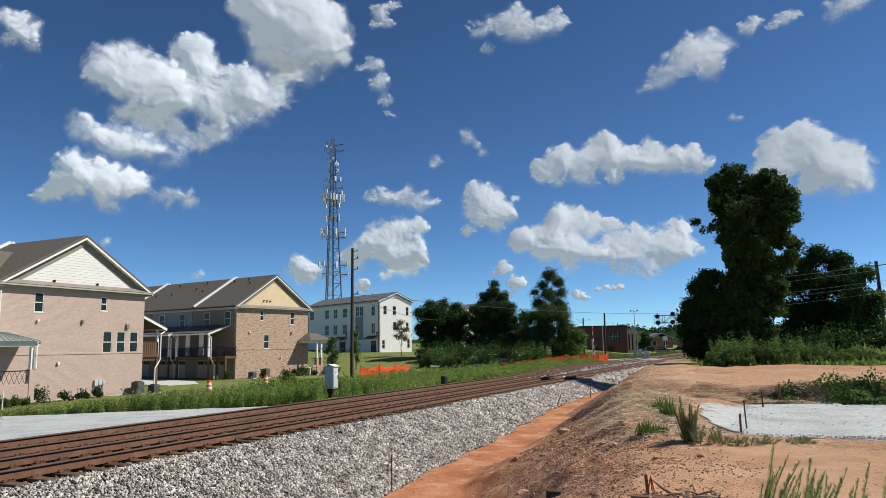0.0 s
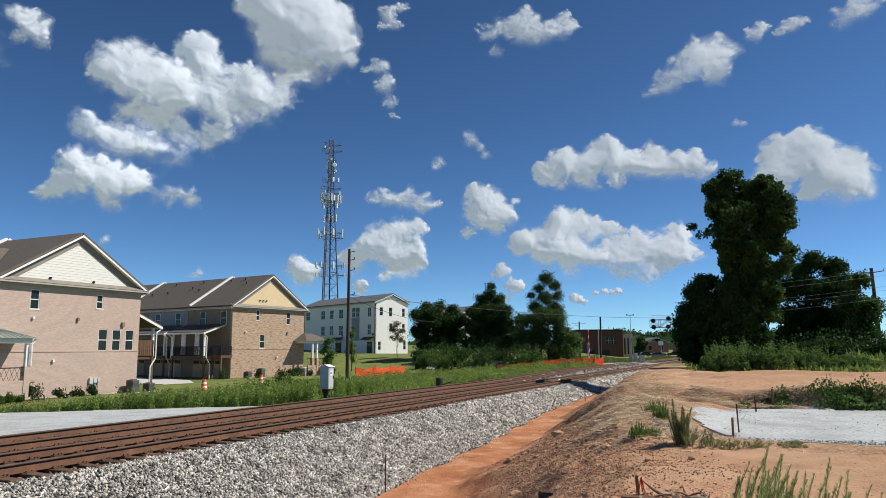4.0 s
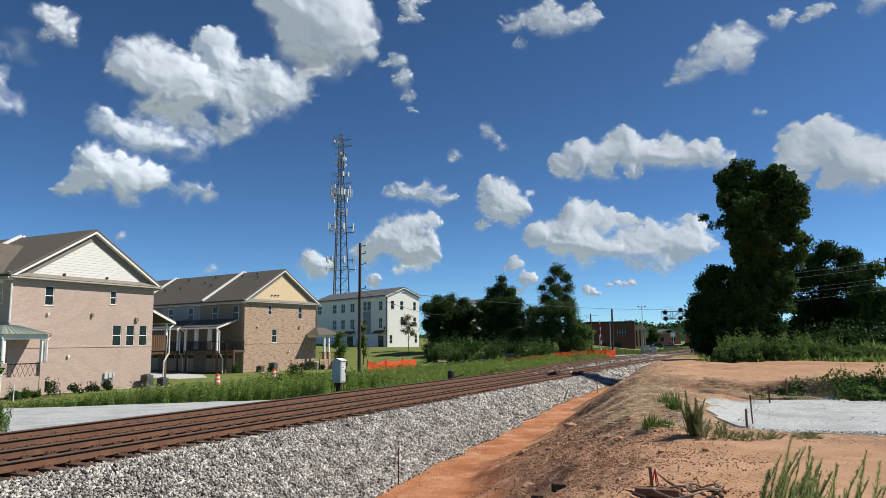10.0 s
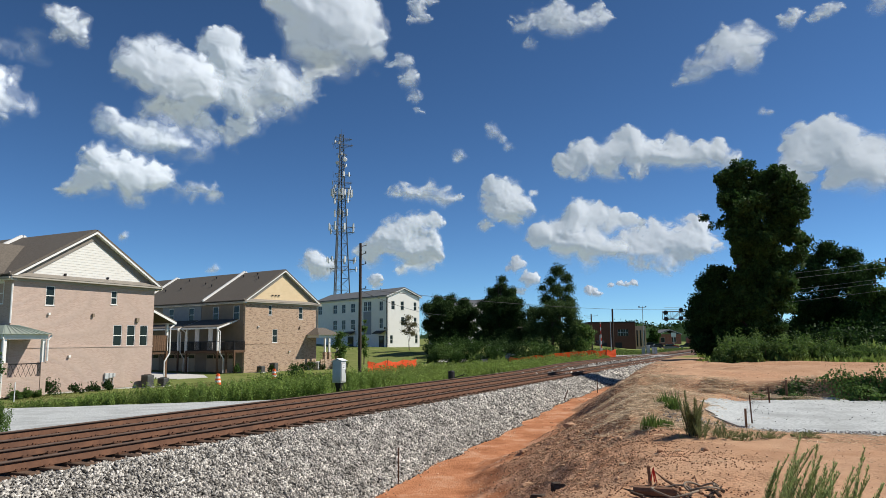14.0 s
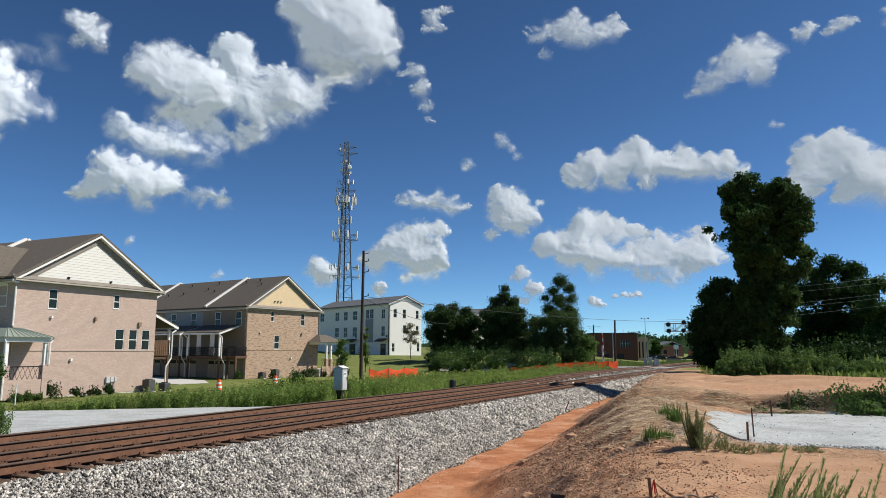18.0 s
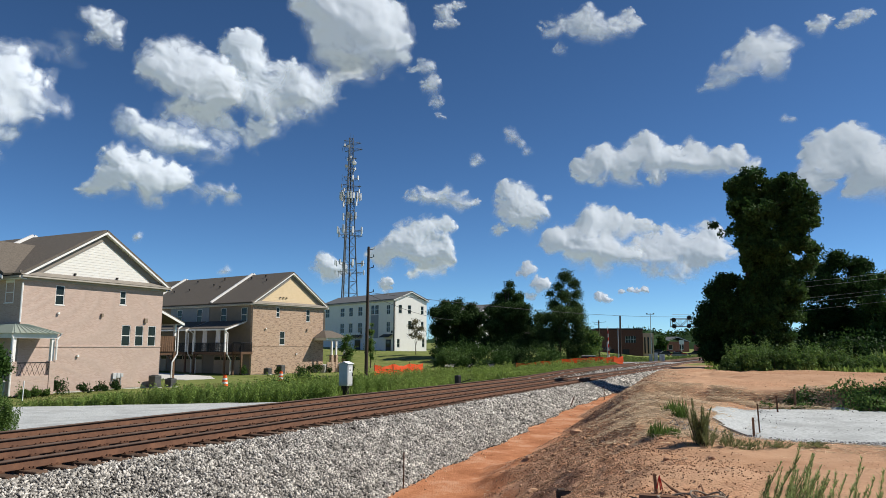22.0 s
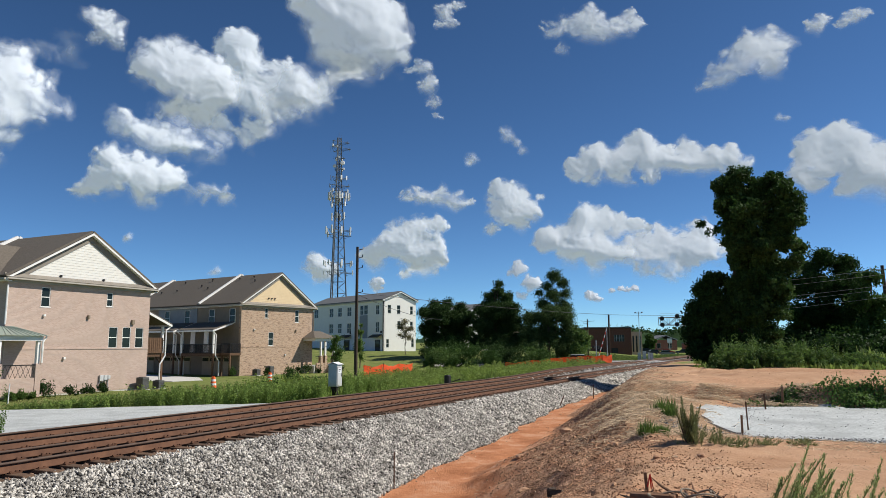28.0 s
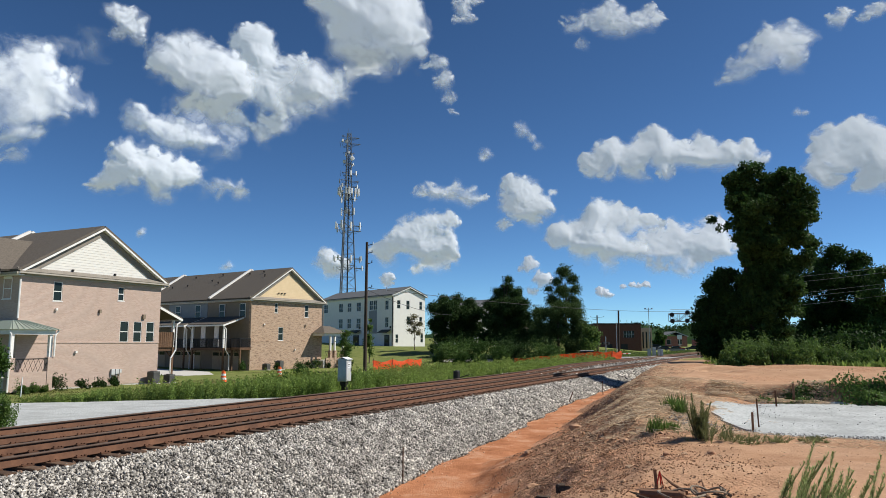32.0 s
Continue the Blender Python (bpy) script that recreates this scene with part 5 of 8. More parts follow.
# ---- town side ----
def porch(h, x0, x1, y0, y1, zb, zr, cols, mat_roof, brick, rail_z=(1.3, 2.05), half_wall=True, base_h=1.25):
    """A hipped porch roof on white posts over a brick parapet; x0..x1, y0..y1 is its plan, zr its eave."""
    bm = bmesh.new()
    o = 0.35
    a = [(x0 - o, y0 - o, zr), (x1 + o, y0 - o, zr), (x1 + o, y1 + o, zr), (x0 - o, y1 + o, zr)]
    up = 0.6 if mat_roof == METALROOF else 0.95
    top = [((x0 * 2 + x1) / 3, y0 + 1.5, zr + up), ((x0 + x1 * 2) / 3, y0 + 1.5, zr + up), ((x0 + x1 * 2) / 3, y1, zr + up), ((x0 * 2 + x1) / 3, y1, zr + up)]
    va, vt = [bm.verts.new(p) for p in a], [bm.verts.new(p) for p in top]
    for i in range(4):
        bm.faces.new((va[i], va[(i + 1) % 4], vt[(i + 1) % 4], vt[i]))
    bm.faces.new(vt)
    bm.faces.new(va[::-1])
    roof = part("porch_roof", bm, mat_roof, h, "hipped metal porch roof" if mat_roof == METALROOF else "hipped shingle porch roof")
    if mat_roof == METALROOF:
        for i in range(9):
            k = (i + 0.5) / 9
            e0 = Vector(a[0]).lerp(Vector(a[1]), k) + Vector((0, 0, 0.02))
            e1 = Vector(top[0]).lerp(Vector(top[1]), k) + Vector((0, 0, 0.02))
            part("standing_seam", tubes((e0, e1, 0.022), seg=4), METALROOF, roof)
    part("porch_beam", boxes((x0 - 0.1, x1 + 0.1, y0 - 0.1, y0 + 0.15, zr - 0.32, zr - 0.003), (x1 - 0.15, x1 + 0.1, y0 + 0.15, y1, zr - 0.32, zr - 0.003), (x0 - 0.1, x0 + 0.15, y0 + 0.15, y1, zr - 0.32, zr - 0.003)), WHITE, h)
    for cx_, cy_ in cols:
        part("porch_post", boxes((cx_ - 0.11, cx_ + 0.11, cy_ - 0.11, cy_ + 0.11, rail_z[1] + 0.1, zr - 0.33), bevel=0.01), WHITE, h)
        part("post_pier", boxes((cx_ - 0.2, cx_ + 0.2, cy_ - 0.2, cy_ + 0.2, zb, rail_z[1] + 0.1), bevel=0.01), brick, h)
    if half_wall:
        part("porch_wall", boxes((x0 + 0.31, x1 - 0.31, y0 - 0.06, y0 + 0.1, zb, base_h)), brick, h)
    part("porch_floor", boxes((x0, x1, y0 + 0.1, y1, zb, base_h - 0.35)), CONCRETE, h)
    # lattice railing between the piers
    bm = bmesh.new()
    n = 7
    w = (x1 - x0 - 0.4) / n
    for i in range(n):
        u = x0 + 0.2 + i * w
        tube(bm, (u, y0, base_h), (u + w, y0, rail_z[1]), 0.014, seg=4)
        tube(bm, (u + w, y0, base_h), (u, y0, rail_z[1]), 0.014, seg=4)
    box(bm, x0 + 0.2, x1 - 0.2, y0 - 0.03, y0 + 0.03, rail_z[1] - 0.02, rail_z[1] + 0.05)
    part("porch_railing", bm, DARKMETAL, h, "dark metal lattice railing")


porch(H1, -1.5, 1.3, -1.8, 4.0, 0.0, 3.95, [(-1.4, -1.7), (1.2, -1.7)], METALROOF, BRICK_PALE)
downspout(H1, [(-0.08, -0.08, 7.3), (-0.08, -0.08, 4.7)])
downspout(H1, [(-1.75, -1.95, 3.9), (-1.6, -1.95, 3.6), (-1.6, -1.95, 0.05)])
downspout(H1, [(1.6, -1.95, 3.9), (1.35, -1.95, 3.55), (1.35, -1.95, 2.2)])
porch(H2, 10.2, 14.0, -1.9, 3.5, 0.0, 4.3, [(11.4, -1.8), (12.2, -1.8), (13.7, -1.8)], SHINGLE, BRICK_TAN)
downspout(H2, [(11.75, -0.08, 7.7), (11.75, -0.08, 4.9)], "brown downspout", SIDING_T)
downspout(H2, [(-0.08, -0.08, 7.7), (-0.08, -0.08, 0.1)], "brown downspout", SIDING_T)

# arched window on the shaded front of the near row
lm = pose(0, 30, 0, 0, 0, -90)
window(H1, pose(-0.05, 30, 0, 0, 0, -90), 28.2, 29.1, 6.0, 7.4)
bm = bmesh.new()
sheet(bm, [(-0.06, 1.35 + 0.47 * math.cos(a), 7.4 + 0.3 * math.sin(a)) for a in [math.pi * k / 10 for k in range(11)]], 0.05)
part("window_arch", bm, WHITE, H1)
# front cross gable of the near row
part("cross_gable_slope", sheet(bmesh.new(), [(-1.1, 0.5, 7.75), (0.4, 0.5, 7.95), (4.6, 5.2, 10.5), (-1.1, 5.2, 10.5)], 0.14), SHINGLE, H1, "brown shingled slope of the cross gable")
part("cross_gable_slope", sheet(bmesh.new(), [(-1.1, 5.2, 10.5), (4.6, 5.2, 10.5), (0.4, 9.9, 7.95), (-1.1, 9.9, 7.75)], 0.14), SHINGLE, H1, "brown shingled slope of the cross gable")
for ya in (0.5, 9.9):
    bm = bmesh.new()
    sheet(bm, [(-1.16, ya, 7.5), (-1.16, 5.2, 10.25), (-1.16, 5.2, 10.44), (-1.16, ya, 7.69)], 0.05)
    bmesh.ops.recalc_face_normals(bm, faces=bm.faces[:])
    part("cross_gable_rake", bm, WHITE, H1, "white rake board of the cross gable")
part("cross_gable_wall", sheet(bmesh.new(), [(-0.9, 1.0, 7.5), (-0.9, 9.4, 7.5), (-0.9, 5.2, 10.0)], 0.1), SIDING_T, H1)


def wall_bits(h, spots, mat, name, label):
    for x, z, w, hh in spots:
        part(name, boxes((x, x + w, -0.16, 0.0, z, z + hh), bevel=0.01), mat, h, label)


wall_bits(H1, [(2.55, 5.3, 0.14, 0.16), (4.25, 2.35, 0.15, 0.17)], WHITE, "vent_cover", "white vent cover")
wall_bits(H1, [(6.0, 5.25, 0.16, 0.26), (9.9, 4.95, 0.26, 0.34)], SIDING_T, "vent_cover", "taupe vent hood")
wall_bits(H1, [(3.6, 8.1, 0.12, 0.16), (7.1, 8.1, 0.12, 0.16)], DARKMETAL, "soffit_light", "dark flood light on the gable")
wall_bits(H1, [(7.3, 0.72, 0.3, 0.42), (7.66, 0.78, 0.28, 0.36), (8.0, 0.85, 0.2, 0.26)], BOXGREY, "meter_box", "grey electric meter boxes")
part("meter_conduit", tubes(*[((7.3 + i * 0.25, -0.08, 0.0), (7.3 + i * 0.25, -0.08, 0.78), 0.03) for i in range(4)], seg=6), GALV, H1)
wall_bits(H2, [(1.9, 5.2, 0.16, 0.18), (6.9, 2.2, 0.17, 0.18)], WHITE, "vent_cover", "white vent cover")
wall_bits(H2, [(8.6, 5.1, 0.17, 0.28)], SIDING_T, "vent_cover", "taupe vent hood")
wall_bits(H2, [(4.0 + 0.5 * i, 9.0, 0.16, 0.14) for i in range(3)], DARKMETAL, "gable_vent", "small dark gable vent")
for h, pts in ((H1, [(2.2, 12.0), (3.2, 13.5), (2.7, 22.0)]), (H2, [(4.9, 3.6), (4.7, 6.0), (4.9, 11.5), (4.0, 2.4), (3.6, 12.0), (2.8, 16.0), (2.6, 19.0), (4.8, 17.0), (3.0, 10.0)])):
    for x, y in pts:
        k = 3.75 / 5.85
        hh = (7.87 if h == H1 else 8.3) + x * k
        part("roof_vent", tubes(((x, y, hh), (x, y, hh + 0.55), 0.06), ((x, y, hh + 0.5), (x, y, hh + 0.62), 0.1), seg=7), DARKMETAL, h, "dark roof vent pipe")


def deck(h, x_wall, out, y0, y1, zf, zc, rail_mat, post_mat, roof=True, curtains=False, sign=-1):
    """A raised deck on posts against a long side wall, with a railing and a shed roof with white trim."""
    xo = x_wall + sign * out
    lo, hi = min(x_wall, xo), max(x_wall, xo)
    part("deck_floor", boxes((lo, hi, y0, y1, zf - 0.28, zf)), TIMBER, h, "dark timber deck floor")
    ins = xo - sign * 0.12
    for y in (y0 + 0.1, y1 - 0.1):
        part("deck_post", boxes((ins - 0.09, ins + 0.09, y - 0.09, y + 0.09, 0.0, zf - 0.285)), post_mat, h)
        if roof:
            part("roof_post", boxes((ins - 0.09, ins + 0.09, y - 0.09, y + 0.09, zf + 0.005, zc - 0.18)), WHITE, h, "white roof post")
        part("knee_brace", tubes(((ins, y, zf - 0.9), (ins, y + (0.7 if y < (y0 + y1) / 2 else -0.7), zf - 0.28), 0.05), seg=4), post_mat, h)
    n = int((y1 - y0) / 0.14)
    bm = bmesh.new()
    box(bm, ins - 0.04, ins + 0.04, y0, y1, zf + 1.0, zf + 1.06)
    for i in range(n):
        y = y0 + (i + 0.5) * (y1 - y0) / n
        box(bm, ins - 0.02, ins + 0.02, y - 0.022, y + 0.022, zf, zf + 1.0)
    for y in (y0 + 0.04, y1 - 0.04):
        box(bm, lo, hi, y - 0.03, y + 0.03, zf + 1.0, zf + 1.055)
        m_ = int(out / 0.14)
        for i in range(m_):
            x = lo + (i + 0.5) * out / m_
            box(bm, x - 0.022, x + 0.022, y - 0.02, y + 0.02, zf, zf + 1.0)
    part("deck_railing", bm, rail_mat, h, "dark slatted deck railing")
    if roof:
        xe = xo + sign * 0.35
        p = [(xe, y0 - 0.4, zc - 0.1), (x_wall, y0 - 0.4, zc + 0.85), (x_wall, y1 + 0.4, zc + 0.85), (xe, y1 + 0.4, zc - 0.1)]
        if sign < 0:
            p = p[::-1]
        part("shed_roof", sheet(bmesh.new(), p[::-1], 0.12), SHINGLE, h, "brown shingle shed roof")
        part("eave_fascia", boxes((min(xe, xe + sign * 0.06), max(xe, xe + sign * 0.06), y0 - 0.42, y1 + 0.42, zc - 0.24, zc - 0.06)), WHITE, h)
        for y in (y0 - 0.42, y1 + 0.4):
            bm = bmesh.new()
            q = [(xe, y, zc - 0.26), (x_wall, y, zc + 0.69), (x_wall, y, zc + 0.88), (xe, y, zc - 0.07)]
            vs = [bm.verts.new(c) for c in q] + [bm.verts.new((c[0], c[1] + 0.05, c[2])) for c in q]
            for f in ((0, 1, 2, 3), (7, 6, 5, 4), (0, 4, 5, 1), (1, 5, 6, 2), (2, 6, 7, 3), (3, 7, 4, 0)):
                bm.faces.new([vs[i] for i in f])
            bmesh.ops.recalc_face_normals(bm, faces=bm.faces[:])
            part("shed_rake", bm, WHITE, h)
        # gutter spout running down the outer post
        for y in (y0 - 0.3, y1 + 0.2):
            downspout(h, [(xe, y, zc - 0.25), (ins, y, zc - 0.55), (ins, y, zf - 0.2), (ins - sign * 0.5, y, zf - 0.9), (ins - sign * 0.5, y, 0.02)])
    if curtains:
        for y in (y0 + 1.2, y0 + 3.6):
            bm = bmesh.new()
            for i in range(7):
                tube(bm, (xo + 0.2 + 0.05 * (i % 2), y + i * 0.11, zf + 0.1), (xo + 0.2 + 0.05 * (i % 2), y + i * 0.1, zc - 0.2), 0.07, seg=6)
            part("curtain", bm, CURTAIN, h, "white outdoor curtain tied back")


def garage(h, y0, y1, ztop, x=0.0):
    g = part("garage_door", boxes((x - 0.05, x - 0.005, y0, y1, 0.0, ztop)), GARAGE_TAN, h, "tan panelled garage door")
    n = 4
    for i in range(n):
        a = y0 + (i + 0.08) * (y1 - y0) / n
        b = y0 + (i + 0.92) * (y1 - y0) / n
        part("garage_pane", boxes((x - 0.07, x - 0.052, a, b, ztop - 0.5, ztop - 0.12)), GLASS, g)
        for k in range(3):
            zz = 0.12 + k * (ztop - 0.7) / 3
            part("garage_panel", boxes((x - 0.075, x - 0.051, a, b, zz, zz + (ztop - 0.7) / 3 - 0.1), bevel=0.008), GARAGE_TAN, g)


deck(H2, 0.0, 2.5, 1.6, 7.4, 2.55, 5.25, DARKMETAL, TIMBER, curtains=True)
deck(H2, 0.0, 2.5, 8.8, 14.6, 2.55, 5.25, DARKMETAL, TIMBER)
deck(H2, 0.0, 2.5, 16.0, 21.8, 2.55, 5.25, DARKMETAL, TIMBER)
deck(H2, 0.0, 1.6, -0.2, 1.4, 2.6, 5.2, DARKMETAL, TIMBER, roof=False)
for y in (1.4, 8.8, 16.0, 23.0):
    garage(H2, y, y + 5.2, 2.1)
for y0 in (0.9, 4.6, 9.2, 13.2, 17.0, 21.0):
    # upper sash windows on the shaded side, set on the cladding
    window(H2, pose(-0.12, 36, 0, 0, 0, -90), 36 - y0 - 1.0, 36 - y0, 6.05, 7.7, sill=False)
part("upper_cladding", boxes((-0.04, -0.004, 7.9, 15.6, 5.9, 8.1)), SIDING_G, H2, "grey siding on one unit")
deck(H1, 11.65, 2.0, 0.4, 4.4, 2.7, 5.1, TIMBER, TIMBER, sign=1)
deck(H1, 11.65, 2.0, 8.4, 12.4, 2.7, 5.1, TIMBER, TIMBER, sign=1)
for i in range(9):
    part("screen_board", boxes((11.7 + i * 0.2, 11.87 + i * 0.2, 0.30, 0.36, 2.7, 3.95)), TIMBER, H1, "brown upright deck screen board")


def ac_unit(x, y, w, h, label):
    w, h = w * 0.8, h * 0.85
    t = thing("air_conditioner", pose(x, y, gz(x, y), 0, 0, 4), label, "air conditioner", group="air conditioners")
    part("casing", boxes((-w / 2, w / 2, -w / 2, w / 2, 0.06, h), bevel=0.03), material("ac_grey", [(0.08, 0.08, 0.078), (0.12, 0.12, 0.115)], rough=0.6, scale=5), t)
    for i in range(9):
        part("louvre", boxes((-w / 2 - 0.004, w / 2 + 0.004, -w / 2 - 0.004, w / 2 + 0.004, 0.12 + i * (h - 0.2) / 9, 0.135 + i * (h - 0.2) / 9)), DARKMETAL, t)
    part("fan_guard", tubes(((0, 0, h), (0, 0, h + 0.04), w * 0.42), seg=14), DARKMETAL, t)
    part("base_pad", boxes((-w / 2 - 0.1, w / 2 + 0.1, -w / 2 - 0.1, w / 2 + 0.1, -0.1, 0.06)), CONCRETE, t)


ac_unit(-45.3, 40.2, 0.85, 1.15, "tall grey air conditioner unit beside the brick wall")
ac_unit(-45.0, 41.5, 0.8, 0.8, "grey air conditioner unit beside the house")
ac_unit(-55.4, 65.3, 0.85, 0.85, "grey air conditioner unit by the tan brick wall")
ac_unit(-54.9, 67.0, 0.9, 1.25, "tall dark air conditioner unit by the tan brick wall")
for i, (x, y, r, h) in enumerate([(-43.6, 28.6, 0.42, 0.62), (-43.7, 29.4, 0.4, 0.62), (-43.8, 30.2, 0.36, 0.55), (-44.6, 31.6, 0.7, 1.15), (-44.9, 33.7, 0.55, 0.7), (-45.0, 35.1, 0.5, 0.62), (-45.0, 36.4, 0.55, 0.75)]):
    shrub("foundation_shrub", x, y, r, h, LEAF_LIGHT if i < 3 else LEAF_DARK, "clipped green shrub in a mulch bed by the wall", 40 + i, n=1100, group="foundation shrubs")
for i, (x, y, r, h) in enumerate([(-54.6, 66.2, 0.5, 0.9), (-53.9, 69.4, 0.7, 1.2), (-53.7, 71.0, 0.6, 1.0), (-53.6, 72.6, 0.7, 1.3), (-53.0, 74.2, 0.6, 1.0), (-52.5, 76.0, 0.7, 1.5), (-52.3, 78.0, 0.6, 1.0), (-56.3, 62.4, 0.7, 1.2)]):
    shrub("foundation_shrub", x, y, r, h, LEAF_MID if i % 2 else LEAF_DARK, "loose shrub by the tan brick wall", 60 + i, n=800, group="foundation shrubs", leaf=0.08)


def white_building():
    b = thing("apartment_building", pose(-67.2, 113.94, 0.9, 0, 0, 66), "three-storey white stucco building with a grey gabled roof", "apartment building")
    W, D, Hh = 7.6, 26.0, 9.55
    front = [(0.95, 1.75, 7.2, 8.75), (3.1, 3.9, 7.1, 8.75), (6.2, 6.9, 7.1, 8.65), (3.2, 4.0, 4.2, 5.8), (6.2, 6.9, 4.1, 5.75), (0.65, 1.3, 0.85, 2.4), (6.5, 7.15, 0.9, 2.5)]
    wall("gable_wall", W, Hh, front, 0.25, STUCCO, b, pose(0, 0, 0))
    for w in front:
        window(b, pose(0, 0, 0), *w, grid=0)
    lm = pose(0, D, 0, 0, 0, -90)
    side_w = []
    for y0, y1 in ((1.4, 2.5), (10.9, 12.4), (14.4, 15.8), (17.6, 19.1), (23.6, 25.2)):
        side_w.append((D - y1, D - y0, 7.0, 8.75))
        if y0 < 23:
            side_w.append((D - y1, D - y0, 3.7, 5.6))
    side_w += [(D - 7.8, D - 6.65, 7.1, 8.9), (D - 6.45, D - 5.2, 7.1, 8.9)]
    wall("long_wall", D, Hh, side_w, 0.25, STUCCO, b, lm)
    for w in side_w:
        window(b, lm, *w, grid=1)
    part("corner_strip", boxes((-0.1, 0.0, -0.1, 0.12, 0, Hh)), DARKMETAL, b, "dark corner downspout")
    part("stair_glazing", boxes((-0.06, -0.004, 5.2, 7.8, 2.6, 7.0)), SIDING_G, b, "grey panel below the stair windows")
    for y0, y1 in ((1.0, 2.6), (11.4, 13.4)):
        d = part("entry_door", boxes((-0.06, -0.004, y0, y1, 0.0, 2.3)), DARKMETAL, b, "dark entry door")
        part("door_pane", boxes((-0.08, -0.062, y0 + 0.2, y1 - 0.2, 0.9, 2.0)), GLASS, d)
        part("awning", sheet(bmesh.new(), [(-1.1, y0 - 0.6, 2.75), (-1.1, y1 + 0.9, 2.75), (-0.02, y1 + 0.9, 3.3), (-0.02, y0 - 0.6, 3.3)], 0.06), DARKMETAL, b, "dark metal awning")
        part("wall_lamp", boxes((-0.2, -0.01, y0 - 0.5, y0 - 0.3, 3.5, 3.9)), DARKMETAL, b)
    part("back_wall", boxes((W - 0.25, W, 0.25, D, 0, Hh)), STUCCO, b)
    part("end_wall", boxes((0.25, W - 0.25, D - 0.25, D, 0, Hh)), STUCCO, b)
    part("eave_band", boxes((-0.3, 0.0, -0.25, D, Hh - 0.1, Hh + 0.15)), WHITE, b)
    bm = bmesh.new()
    sheet(bm, [(0, 0, Hh), (W, 0, Hh), (W / 2, 0, Hh + 1.55)], -0.25)
    part("gable", bm, STUCCO, b)
    gable_roof(b, W, D, Hh + 0.1, 1.5, 0.35, 0.3, SHINGLE_G)
    part("roof_pipe", tubes(((2.0, 5.0, Hh + 1.0), (2.0, 5.0, Hh + 1.9), 0.07), seg=6), GALV, b)
    return b


white_building()
# the pale building half hidden behind the conifers
b2 = thing("apartment_building", pose(-60.5, 137.0, 0.6, 0, 0, 66), "white stucco building glimpsed between dark conifers", "apartment building")
hl = [(1.0 + 2.6 * i, 2.1 + 2.6 * i, z, z + 1.6) for i in range(4) for z in (0.8, 3.6, 6.3)]
wall("gable_wall", 11.5, 8.4, hl, 0.25, STUCCO, b2, pose(0, 0, 0))
for w in hl:
    window(b2, pose(0, 0, 0), *w)
part("body", boxes((0, 11.5, 0.26, 14, 0, 8.4)), STUCCO, b2)
gable_roof(b2, 11.5, 14, 8.4, 1.8, 0.35, 0.3, SHINGLE_G)


